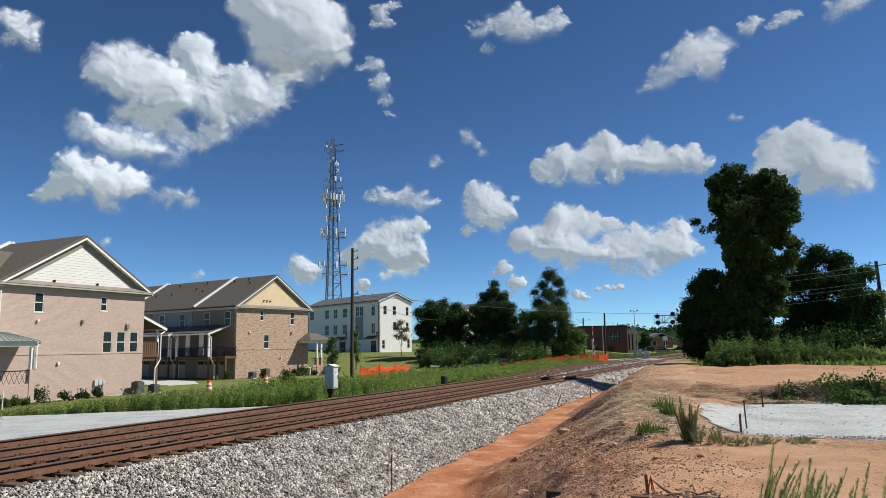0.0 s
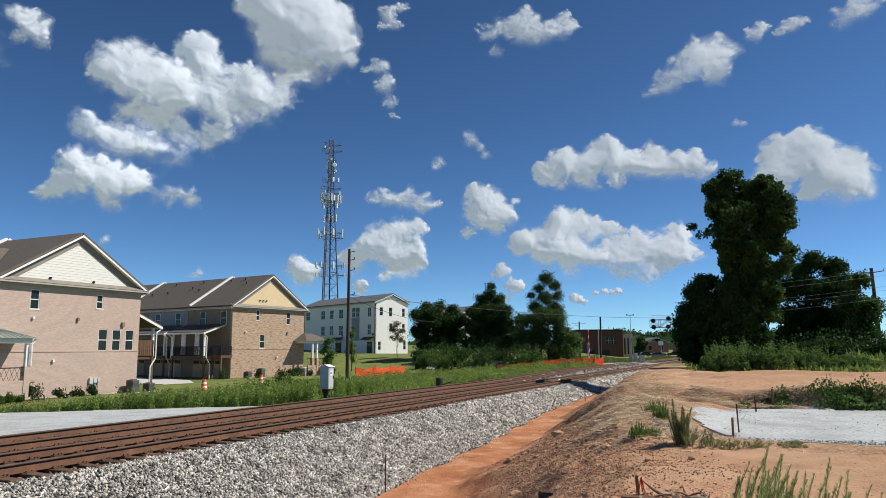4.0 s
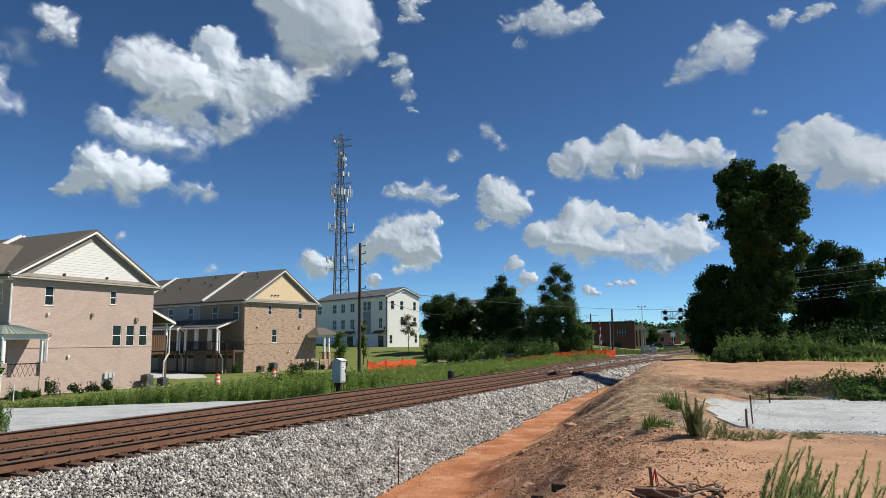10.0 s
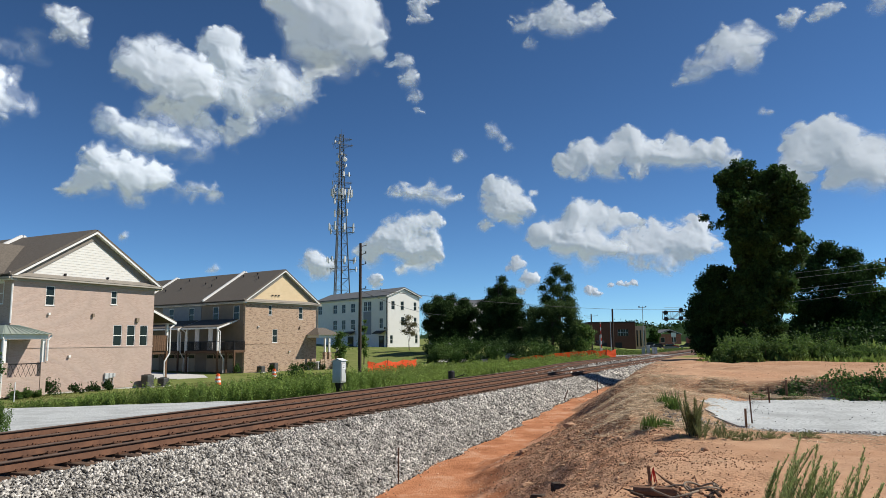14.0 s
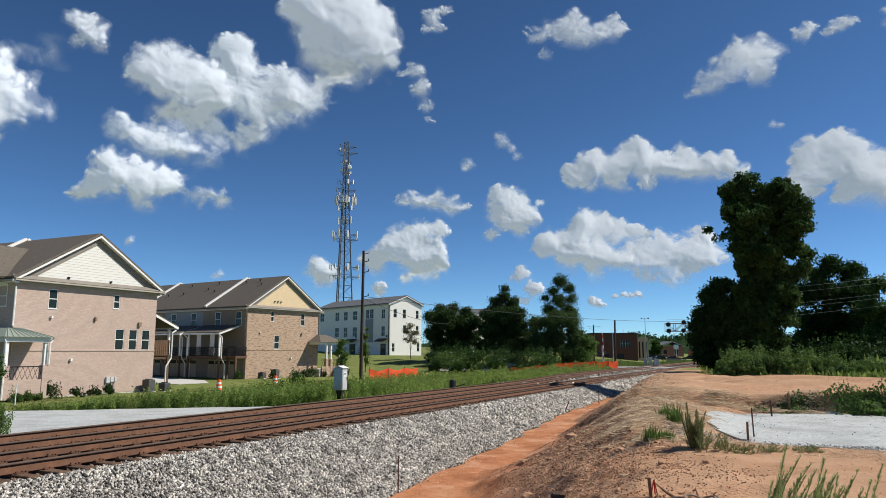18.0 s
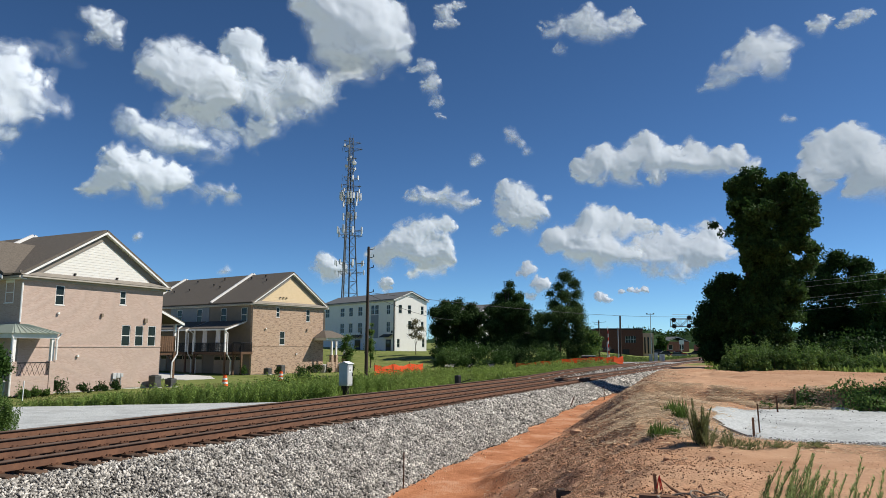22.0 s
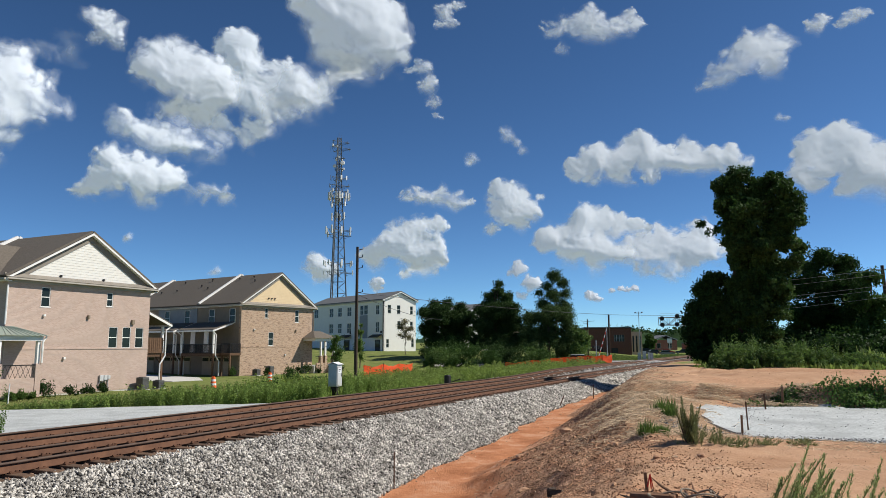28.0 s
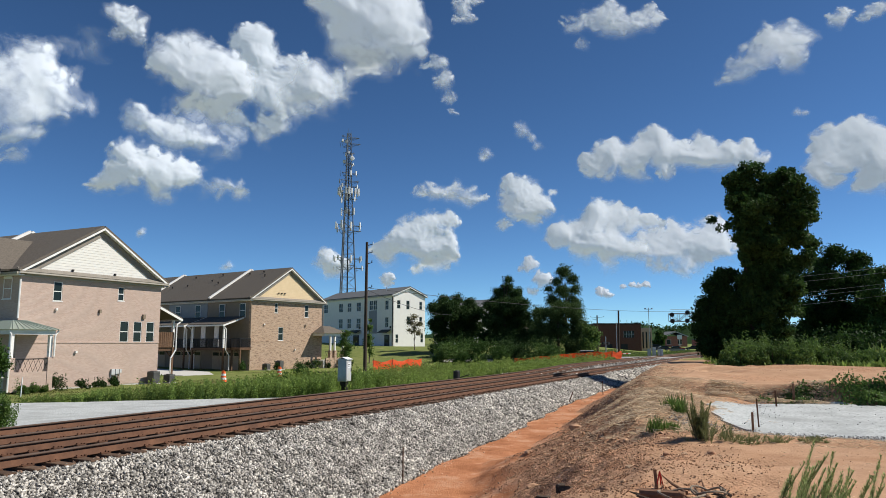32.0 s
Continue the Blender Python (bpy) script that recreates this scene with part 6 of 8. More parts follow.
def cell_tower():
    t = thing("cell_tower", pose(-123.5, 181.0, 0.0, 0, 0, 12), "tall three-legged lattice cell tower crowded with antennas", "cell tower")
    H = 67.0

    def leg(k, z):
        r = (3.9 - 2.9 * min(1, z / 54.0)) if z < 54 else 1.0 - 0.25 * (z - 54) / 13
        a = 2.094 * k + 0.3
        return Vector((r * math.cos(a), r * math.sin(a), z))

    for k in range(3):
        bm = bmesh.new()
        zs = [0, 18, 36, 54, H]
        for a, c in zip(zs, zs[1:]):
            tube(bm, leg(k, a), leg(k, c), 0.2 if a < 36 else 0.15, seg=6)
        part("leg", bm, TOWERMETAL, t)
    z = 0.0
    while z < H - 1:
        s = 3.6 if z < 36 else (2.6 if z < 54 else 1.6)
        z1 = min(z + s, H)
        for k in range(3):
            part("diagonal_brace", tubes((leg(k, z), leg((k + 1) % 3, z1), 0.055), seg=4), TOWERMETAL, t)
            part("diagonal_brace", tubes((leg((k + 1) % 3, z), leg(k, z1), 0.055), seg=4), TOWERMETAL, t)
            part("cross_strut", tubes((leg(k, z1), leg((k + 1) % 3, z1), 0.06), seg=4), TOWERMETAL, t)
        z = z1
    part("cable_run", tubes(((0.4, 0.3, 2), (0.15, 0.1, 60), 0.25, 0.15), seg=6), DARKMETAL, t, "dark bundle of feed cables")
    r = random.Random(4)
    for zc, reach, n, ph, big in ((65.5, 3.4, 7, 0.8, False), (63.5, 3.8, 9, 0.9, False), (60.5, 2.0, 5, 0.9, False), (49.8, 3.4, 10, 1.3, False), (57.0, 2.0, 5, 1.0, False), (54.0, 3.2, 8, 1.6, False), (51.5, 3.6, 9, 1.2, False), (48.2, 3.9, 18, 2.2, True), (45.9, 3.0, 5, 1.6, False), (42.0, 2.6, 4, 2.2, True), (37.4, 4.6, 8, 2.4, True), (35.8, 4.4, 6, 1.4, False), (27.2, 5.2, 8, 2.0, True), (24.3, 5.4, 7, 1.6, False)):
        bm = bmesh.new()
        for i in range(3):
            a, c = 2.094 * i + 0.3, 2.094 * (i + 1) + 0.3
            p, q = Vector((reach * math.cos(a), reach * math.sin(a), zc)), Vector((reach * math.cos(c), reach * math.sin(c), zc))
            tube(bm, p, q, 0.06, seg=4)
            tube(bm, leg(i, zc), p, 0.06, seg=4)
            tube(bm, leg(i, zc - 0.9), p, 0.04, seg=4)
        ring = part("antenna_mount", bm, TOWERMETAL, t)
        for i in range(n):
            a = 6.283 * (i + r.uniform(-0.2, 0.2)) / n
            rr = reach * (0.62 + 0.3 * abs(math.cos(1.5 * (a - 0.3))))
            x, y = rr * math.cos(a), rr * math.sin(a)
            hh = ph * r.uniform(0.7, 1.1)
            if big or r.random() < 0.35:
                o = part("antenna_panel", boxes((-0.14, 0.14, -0.28, 0.28, -hh / 2, hh / 2), bevel=0.03), PANELWHITE if r.random() < 0.6 else BOXGREY, ring)
            else:
                o = part("antenna_rod", tubes(((0, 0, -hh / 2), (0, 0, hh / 2), 0.05), seg=5), TOWERMETAL, ring)
            o.matrix_basis = pose(x, y, zc, 0, 0, math.degrees(a))
    for a, z, s in ((0.2, 59.0, 0.75), (3.6, 58.0, 0.55)):
        bm = bmesh.new()
        tube(bm, (0, 0, 0), (0.35, 0, 0), s, s * 0.7, seg=14)
        o = part("dish", bm, PANELWHITE, t, "white microwave dish")
        o.matrix_basis = pose(1.2 * math.cos(a), 1.2 * math.sin(a), z, 0, 0, -60)
    part("lightning_rod", tubes(((0, 0, H - 0.5), (0, 0, H + 1.8), 0.05), ((0.8, 0.2, H), (0.8, 0.2, H + 1.0), 0.03), seg=5), TOWERMETAL, t)
    # the equipment hut at its foot
    return t


cell_tower()


def utility_pole(x, y, top, r, arms, label, lean=(0, 0), base=None):
    z = gz(x, y) if base is None else base
    t = thing("utility_pole", pose(x, y, z), label, "utility pole", group="utility poles")
    part("pole", tubes(((0, 0, -0.3), (lean[0], lean[1], top - z), r, r * 0.68), seg=10), POLEWOOD, t)
    for k, (zz, dx, dy, mat) in enumerate(arms):
        f = (zz - z) / (top - z)
        a = Vector((lean[0] * f, lean[1] * f, zz - z))
        o = part("crossarm", tubes((a, a + Vector((dx, dy, 0.12)), 0.04, 0.03), seg=5), POLEWOOD, t)
        part("insulator", tubes((a + Vector((dx, dy, 0.1)), a + Vector((dx, dy, 0.32)), 0.05, 0.03), seg=6), PANELWHITE if mat else DARKMETAL, o)
    return t


utility_pole(-33.0, 51.4, 10.5, 0.16, [(10.2, 0.45, 0.25, 1), (9.5, 0.4, 0.2, 0), (8.6, 0.4, 0.2, 0), (6.5, 0.4, 0.25, 0)], "dark creosoted utility pole with short insulator arms", lean=(0.1, -0.1))
utility_pole(7.9, 70.5, 8.7, 0.19, [(8.3, -0.9, 0, 1), (8.3, 0.9, 0, 1), (7.6, -0.6, 0, 0)], "dark utility pole beyond the dirt lot", lean=(-0.25, -0.1))
utility_pole(-12.7, 145.0, 13.2, 0.2, [(12.8, -0.9, 0, 1), (12.1, 0.9, 0, 1)], "utility pole behind the tall tree")
utility_pole(-40.7, 160.0, 7.9, 0.2, [(7.4, -1.4, -0.4, 0), (7.4, 1.4, 0.4, 0), (6.9, -0.9, -0.3, 0)], "utility pole with a crossarm by the crossing")
for a, b, sag in (((-32.9, 51.4, 6.55), (-12.7, 145, 8.0), 1.0), ((-32.9, 51.4, 6.4), (-43.5, 90.0, 5.7), 0.5)):
    wire("overhead_wire", a, b, sag, 0.022, CABLE, "thin black overhead wire")
# the pale colour stands in for sunlight on these wires
for za in (7.75, 7.35, 6.5, 6.2, 5.6):
    wire("line_wire", (16.0, 67.6, za + 1.4), (-4.5, 58.4, za - 1.3), 0.2, 0.008, SUNLIT_WIRE, "thin wire coloured pale as if catching the sun before the trees")


def relay_case():
    x, y = -25.3, 37.1
    t = thing("relay_case", pose(x, y, gz(x, y) + 0.2, 0, 0, 6), "weathered grey trackside equipment case on a dark post", "equipment case")
    part("cabinet", boxes((-0.3, 0.3, -0.33, 0.33, 0.3, 1.62), bevel=0.02), BOXGREY, t)
    bm = bmesh.new()
    for sg in (-1, 1):
        sheet(bm, [(sg * 0.36, -0.38, 1.62), (sg * 0.36, 0.38, 1.62), (0, 0.38, 1.76), (0, -0.38, 1.76)], 0.03)
    part("cap", bm, PANELWHITE, t, "pale pitched cap")
    part("cap_gable", boxes((-0.22, 0.22, -0.34, -0.3, 1.6, 1.68), (-0.22, 0.22, 0.3, 0.34, 1.6, 1.68)), BOXGREY, t)
    d = part("door", boxes((0.302, 0.325, -0.28, 0.28, 0.38, 1.52), bevel=0.006), BOXGREY, t)
    part("handle", boxes((0.326, 0.37, 0.2, 0.25, 0.9, 1.1)), DARKMETAL, d)
    part("notice", boxes((0.327, 0.332, -0.22, 0.14, 1.12, 1.42)), PANELWHITE, d, "white notice plate")
    part("notice_bar", boxes((0.3325, 0.335, -0.16, 0.08, 1.3, 1.34), (0.3325, 0.335, -0.16, 0.04, 1.21, 1.25)), DARKMETAL, d)
    part("side_panel", boxes((-0.24, 0.24, -0.345, -0.331, 0.4, 1.5), bevel=0.005), BOXGREY, t)
    part("post", boxes((-0.2, 0.2, -0.2, 0.2, -0.6, 0.3)), DARKMETAL, t)


relay_case()


def switch_stand():
    x, y = -18.9, 39.8
    t = thing("switch_stand", pose(x, y, gz(x, y)), "black iron switch machine beside the far track", "switch stand")
    part("base", boxes((-0.35, 0.35, -0.3, 0.3, -0.1, 0.22), bevel=0.03), DARKMETAL, t)
    part("housing", boxes((-0.16, 0.16, -0.2, 0.2, 0.22, 0.75), bevel=0.06), DARKMETAL, t)
    part("lever", tubes(((0.1, 0.1, 0.3), (0.7, 0.4, 0.5), 0.03), seg=6), DARKMETAL, t)
    part("rod", tubes(((0.2, 0, 0.05), (2.4, 0.1, 0.1), 0.03), seg=6), RUST, t)


switch_stand()


def barrel(x, y, label):
    t = thing("traffic_barrel", pose(x, y, gz(x, y)), label, "traffic barrel", group="traffic barrels")
    zs = [0.0, 0.19, 0.35, 0.5, 0.66, 0.82]
    for i, (a, b) in enumerate(zip(zs, zs[1:])):
        part("band", tubes(((0, 0, a + 0.04), (0, 0, b + 0.04), 0.26 - 0.021 * i, 0.26 - 0.021 * (i + 1)), seg=16), ORANGE if i % 2 == 0 else PANELWHITE, t, "white reflective band" if i % 2 else "orange band")
    part("foot", tubes(((0, 0, -0.05), (0, 0, 0.05), 0.4, 0.36), seg=16), RUBBER, t)
    part("handle", boxes((-0.12, 0.12, -0.03, 0.03, 0.85, 0.94), bevel=0.01), ORANGE, t)


barrel(-41.6, 43.9, "orange and white traffic barrel on the grass edge")
barrel(-42.8, 52.3, "orange and white traffic barrel by the drive")


def net_fence(pts, h, label, seed):
    """Sagging plastic safety mesh on thin stakes: a thin rippled band with rectangular holes."""
    t = thing("safety_fence", pose(0, 0, 0), label, "safety fence", group="safety fences")
    r = random.Random(seed)
    for (xa, ya), (xb, yb) in zip(pts, pts[1:]):
        n = max(2, int(math.hypot(xb - xa, yb - ya) / 0.35))
        cols, rows_ = n, 7
        vs = []
        for i in range(cols + 1):
            k = i / cols
            x, y = xa + (xb - xa) * k, ya + (yb - ya) * k
            z0 = gz(x, y)
            sag = 1 - 0.22 * math.sin(math.pi * k) ** 2 * r.uniform(0.4, 1.0)
            for j in range(rows_ + 1):
                vs.append((x + r.uniform(-0.06, 0.06), y + r.uniform(-0.06, 0.06), z0 + 0.03 + h * sag * j / rows_))
        vs = np.array(vs)
        f = [(i * (rows_ + 1) + j, (i + 1) * (rows_ + 1) + j, (i + 1) * (rows_ + 1) + j + 1, i * (rows_ + 1) + j + 1) for i in range(cols) for j in range(rows_)]
        link("mesh_panel", mesh_np("mesh_panel", vs, 4, np.array(f)), ORANGE_NET, t)
        part("fence_stake", tubes(((xa, ya, gz(xa, ya) - 0.2), (xa + r.uniform(-0.1, 0.1), ya, gz(xa, ya) + h + 0.2), 0.025), seg=5), DARKMETAL, t)


net_fence([(-37.9, 60.5), (-37.2, 63.0), (-36.9, 66.0), (-36.7, 68.5)], 1.35, "orange plastic safety fence sagging between stakes", 1)
net_fence([(-34.0, 89.5), (-31.0, 91.0), (-28.5, 91.5), (-26.0, 91.5), (-23.5, 92.0), (-21.5, 91.5), (-20.6, 93.0)], 1.0, "orange plastic safety fence beside the level crossing", 2)
for x, y, h in ((-41.3, 27.0, 1.15), (-27.4, 30.7, 0.8)):
    tagged(part("survey_stake", tubes(((x, y, gz(x, y) - 0.2), (x + 0.05, y, gz(x, y) + h), 0.035, 0.03), seg=5), PANELWHITE), "white survey stake at the edge of the lot", "survey stake", group="survey stakes")
patch("gravel_lot", ragged([(-35.6, 23.1), (-31.2, 25.9), (-27.0, 28.7), (-21.4, 29.8), (-20.3, 18.0), (-24.0, 13.0), (-42, 12.5), (-42, 20.0)], 0.8, 0.12, 8), GRAVEL, "pale crushed gravel lot beyond the tracks", "gravel lot", lift=0.1, step=1.2)
patch("driveway", [(-53.5, 51.0), (-52.5, 54.0), (-58.0, 59.0), (-92, 66.5), (-92, 52.0)], CONCRETE, "pale concrete drive between the townhouse rows", "driveway", lift=0.04, step=2.5)
patch("gravel_spot", [(-37.0, 76.0), (-31.0, 73.0), (-27.0, 76.0), (-31.0, 84.0), (-36.0, 84.0)], ROADPALE, "pale gravel track in the weeds", "gravel track", lift=0.06, step=1.5)


def weeds(name, region, n, height, mat, seed, label, blades=22, width=0.026, spread_=0.24, keep=None, kind="stuff"):
    """Upright blades in clumps, joined."""
    r = np.random.RandomState(seed)
    x, y = r.uniform(region[0], region[1], n), r.uniform(region[2], region[3], n)
    if keep is not None:
        k = keep(x, y)
        x, y = x[k], y[k]
    n = len(x)
    z = ground_z(x, y)
    hh = height * r.uniform(0.5, 1.15, n) * (1 + 0.3 * wavy(x, y, 5.0, 3))
    N = n * blades
    bx = np.repeat(x, blades) + r.normal(0, spread_, N)
    by = np.repeat(y, blades) + r.normal(0, spread_, N)
    bz = np.repeat(z, blades) - 0.03
    bh = np.repeat(hh, blades) * r.uniform(0.45, 1.0, N)
    a = r.uniform(0, 6.283, N)
    tilt = r.uniform(0.05, 0.45, N)
    dx, dy = np.cos(a) * tilt * bh, np.sin(a) * tilt * bh
    wx, wy = -np.sin(a) * width * r.uniform(0.5, 1.4, N), np.cos(a) * width * r.uniform(0.5, 1.4, N)
    p0 = np.stack([bx - wx * 0.4, by - wy * 0.4, bz], 1)
    p1 = np.stack([bx + wx * 0.4, by + wy * 0.4, bz], 1)
    p2 = np.stack([bx + dx * 0.5 + wx, by + dy * 0.5 + wy, bz + bh * 0.6], 1)
    p3 = np.stack([bx + dx, by + dy, bz + bh], 1)
    p4 = np.stack([bx + dx * 0.5 - wx, by + dy * 0.5 - wy, bz + bh * 0.6], 1)
    v = np.stack([p0, p1, p2, p3, p4], 1).reshape(-1, 3)
    o = link(name, mesh_np(name, v, 5, np.arange(N * 5)), mat)
    return tagged(o, label, "weeds", kind=kind)


def trodden(x, y):
    """The trodden way from the case to the track, free of weeds."""
    along, off = (x + 25.3) * 0.563 + (y - 37.1) * -0.826, np.abs((x + 25.3) * 0.826 + (y - 37.1) * 0.563)
    return (along > -0.5) & (along < 9) & (off < 0.55)


def undergrowth(region, n, height, seed, label, leaves=46, leaf=0.055, spread_=0.3, keep=None, mat=None):
    """Leafy weeds in uneven clumps, joined."""
    r = np.random.RandomState(seed)
    x, y = r.uniform(region[0], region[1], n), r.uniform(region[2], region[3], n)
    if keep is not None:
        k = keep(x, y)
        x, y = x[k], y[k]
    n = len(x)
    hh = height * r.uniform(0.35, 1.2, n) * (1 + 0.45 * wavy(x, y, 4.0, 3) + 0.25 * wavy(x, y, 1.7, 5))
    u = r.rand(n, leaves) ** 0.7
    a = r.uniform(0, 6.283, (n, leaves))
    d = spread_ * np.sqrt(r.rand(n, leaves)) * (1.15 - 0.8 * u)
    c = np.stack([x[:, None] + d * np.cos(a), y[:, None] + d * np.sin(a), ground_z(x, y)[:, None] + u * hh[:, None]], -1).reshape(-1, 3)
    v, f = leaf_quads(c, leaf, r, stretch=1.9, up=0.3)
    o = link("leafy_weeds", mesh_np("leafy_weeds", v, 4, f), mat or WEED_LEAF)
    return tagged(o, label, "weeds", kind="stuff")


def lot_weeds():
    """Rank upright weeds along the back of the gravel lot, thinning out at one end."""
    edge = lambda x: 28.7 + (x + 27.0) * 0.665
    strip = lambda x, y: (y > edge(x) + 0.15) & (y < edge(x) + 0.6 + 0.32 * (x + 36.5))
    r = np.random.RandomState(88)
    n = 1500
    x = r.uniform(-35.6, -21.5, n)
    y = edge(x) + r.uniform(0.1, 5.0, n)
    k = strip(x, y) & ~trodden(x, y)
    x, y = x[k], y[k]
    n, m = len(x), 130
    hh = np.interp(x, [-36, -33, -29, -22], [0.35, 0.6, 1.0, 1.05]) * r.uniform(0.55, 1.15, n)
    u = r.rand(n, m)
    a = r.uniform(0, 6.283, (n, m))
    d = (0.04 + 0.16 * (1 - u) ** 0.6) * np.sqrt(r.rand(n, m))
    c = np.stack([x[:, None] + d * np.cos(a), y[:, None] + d * np.sin(a), ground_z(x, y)[:, None] + (0.1 + 0.9 * u) * hh[:, None]], -1).reshape(-1, 3)
    v, f = leaf_quads(c, 0.034, r, stretch=3.2, up=0.9)
    tagged(link("upright_weeds", mesh_np("upright_weeds", v, 4, f), WEED), "rank upright green weeds along the back of the gravel lot", "weeds", kind="stuff")


lot_weeds()


def band(x, y):
    """The overgrown strip along the lot and the tracks, short of the lawn."""
    return (y - 31 - (x + 27) * 0.78) * 0.79 < 2.6 + 14 * smoothstep(x, -30, -25)


def off_lot(x, y):
    inside = (x > -37 - 0.0 * y) & (y < 31 + (x + 27) * 0.78) & (x < -20.6) & (y > 15)
    return ~inside


undergrowth((-36, -19.4, 28, 60), 3600, 0.9, 83, "rank leafy green weeds along the far side of the tracks", keep=lambda x, y: band(x, y) & off_lot(x, y) & ~trodden(x, y) & (y < 30 + (-18 - x) * 5.0) & (y > 31 + (x + 27) * 0.78) & (y < 44 + (-19 - x) * 1.5))
undergrowth((-36, -20.5, 55, 90), 2100, 0.75, 84, "leafy green weeds beyond the tracks", leaf=0.085, spread_=0.45, keep=lambda x, y: np.hypot(x + 32, y - 78) > 5.5)
weeds("tall_weeds", (-36, -19.4, 28, 60), 1300, 0.8, WEED, 3, "rank green weeds along the far side of the tracks", keep=lambda x, y: band(x, y) & off_lot(x, y) & ~trodden(x, y) & (y < 30 + (-18 - x) * 5.0) & (y > 31 + (x + 27) * 0.78) & (y < 44 + (-19 - x) * 1.5))
weeds("tall_weeds", (-36, -20.5, 55, 90), 1500, 0.62, WEED, 4, "green weeds and grass beyond the tracks", width=0.04, blades=16)
weeds("tall_weeds", (-39, -27, 24, 46), 1000, 0.24, WEED, 5, "green weeds behind the gravel lot", keep=lambda x, y: (y > 32.0 + (x + 27) * 0.72) & (y < 34.0 + (x + 27) * 0.72) & (x > -35.5), width=0.03)
weeds("lawn_grass", (-56, -34, 24, 64), 8000, 0.07, material("mown_lawn", [(0.16, 0.18, 0.05), (0.27, 0.26, 0.10)], rough=0.8, scale=0.6, per_island=0.3, see_through=0.3), 6, "short mown lawn by the townhouses", blades=9, width=0.03, spread_=0.4, keep=lambda x, y: (x < -37) & (x > -45.8) | (y > 58) & (x > -53))

# ---- level crossing and the town beyond ----
patch("road", [(-46, 90.7), (-40, 91.5), (-21.2, 96.0), (-9.0, 101.5), (20, 112), (22, 119), (-10, 109.5), (-24, 104.0), (-42, 98.5), (-46, 97.6)], ROADPALE, "pale worn road over the level crossing", "road", lift=0.05, step=3.0)


GATE_AT = (-23.0, 94.6)
gate = thing("crossing_gate", pose(GATE_AT[0], GATE_AT[1], gz(*GATE_AT), 0, 0, 59), "level crossing gate with a red and white striped arm", "crossing gate")
part("mast", tubes(((0, 0, -0.2), (0, 0, 2.9), 0.07), seg=8), GALV, gate)
part("foundation", boxes((-0.35, 0.35, -0.35, 0.35, -0.2, 0.12)), CONCRETE, gate)
part("machine", boxes((-0.22, 0.22, -0.5, -0.08, 0.2, 0.8), bevel=0.03), BOXGREY, gate, "grey gate machine")
for s in (-0.42, 0.42):
    hd = part("flasher", tubes(((s, -0.15, 2.0), (s, 0.1, 2.0), 0.2, 0.2), seg=12), DARKMETAL, gate, "round black flasher hood")
    part("lens", tubes(((s, -0.17, 2.0), (s, -0.155, 2.0), 0.12), seg=12), RUBBER, hd)
arm = new("gate_arm")
arm.parent = gate
arm["label"] = "red and white striped gate arm"
arm.matrix_basis = pose(0, -0.3, 0.55)
for i in range(9):
    part("stripe", tubes(((0.2 + 4.1 * i / 9, 0, 0), (0.2 + 4.1 * (i + 1) / 9, 0, 0), 0.065 * (1 - 0.4 * i / 9), 0.065 * (1 - 0.4 * (i + 1) / 9)), seg=6), PANELWHITE if i % 2 == 0 else RED, arm, "white stripe" if i % 2 == 0 else "red stripe")
part("counterweight", boxes((-0.9, -0.45, -0.08, 0.08, -0.25, 0.25)), DARKMETAL, arm)
part("support", boxes((-0.5, 0.25, -0.04, 0.04, -0.06, 0.06)), GALV, arm)
tagged(part("sign_pole", tubes(((-21.0, 93.3, gz(-21, 93.3) - 0.2), (-20.9, 93.3, 6.0), 0.13, 0.11), seg=8), POLEWOOD), "dark pole beside the crossing", "pole")
tagged(part("sign_pole", tubes(((-22.2, 97.5, -0.4), (-22.2, 97.5, 4.6), 0.06, 0.05), seg=8), GALV), "slim grey post beside the crossing", "pole")


def brick_hall():
    b = thing("brick_building", pose(-50.7, 196.0, -1.1, 0, 0, 24), "dark red brick building with a flat roof", "building")
    W, D, H = 12.8, 18.0, 7.8
    fw = [(8.0, 10.9, 4.2, 6.0)]
    wall("front_wall", W, H, fw, 0.3, BRICK_RED, b, pose(0, 0, 0))
    part("window", boxes(*[(8.0 + i * 0.72, 8.1 + i * 0.72, 0.1, 0.2, 4.2, 6.0) for i in range(5)], (8.1, 10.88, 0.12, 0.18, 5.1, 5.2)), GALV, b)
    part("pane", boxes((8.0, 10.9, 0.2, 0.22, 4.2, 6.0)), GLASS, b)
    part("body", boxes((0, W - 0.001, 0.31, D, 0, H)), BRICK_RED, b)
    part("parapet", boxes((-0.15, W + 0.15, -0.12, D, H, H + 0.35)), DARKMETAL, b, "dark metal parapet cap")
    for x in (3.0, 7.2):
        part("doorway", boxes((x, x + 1.8, -0.04, -0.004, 0, 2.4)), DARKMETAL, b)
    part("wing", boxes((W, W + 1.4, 7, D, 0, H - 0.9)), BRICK_RED, b)
    w2 = part("buff_wing", boxes((W + 1.4, W + 4.4, 6, D + 8, 0, H - 0.8)), BRICK_BUFF, b, "buff brick wing with tall windows")
    for i in range(3):
        part("tall_window", boxes((W + 1.7 + i * 0.95, W + 2.1 + i * 0.95, 5.93, 5.99, 1.2, H - 2.0)), GLASS, w2)
    return b


brick_hall()


BRICK_SHOP = brick_material("red_shop_brick", (0.34, 0.12, 0.085), (0.28, 0.095, 0.065), (0.36, 0.26, 0.22))


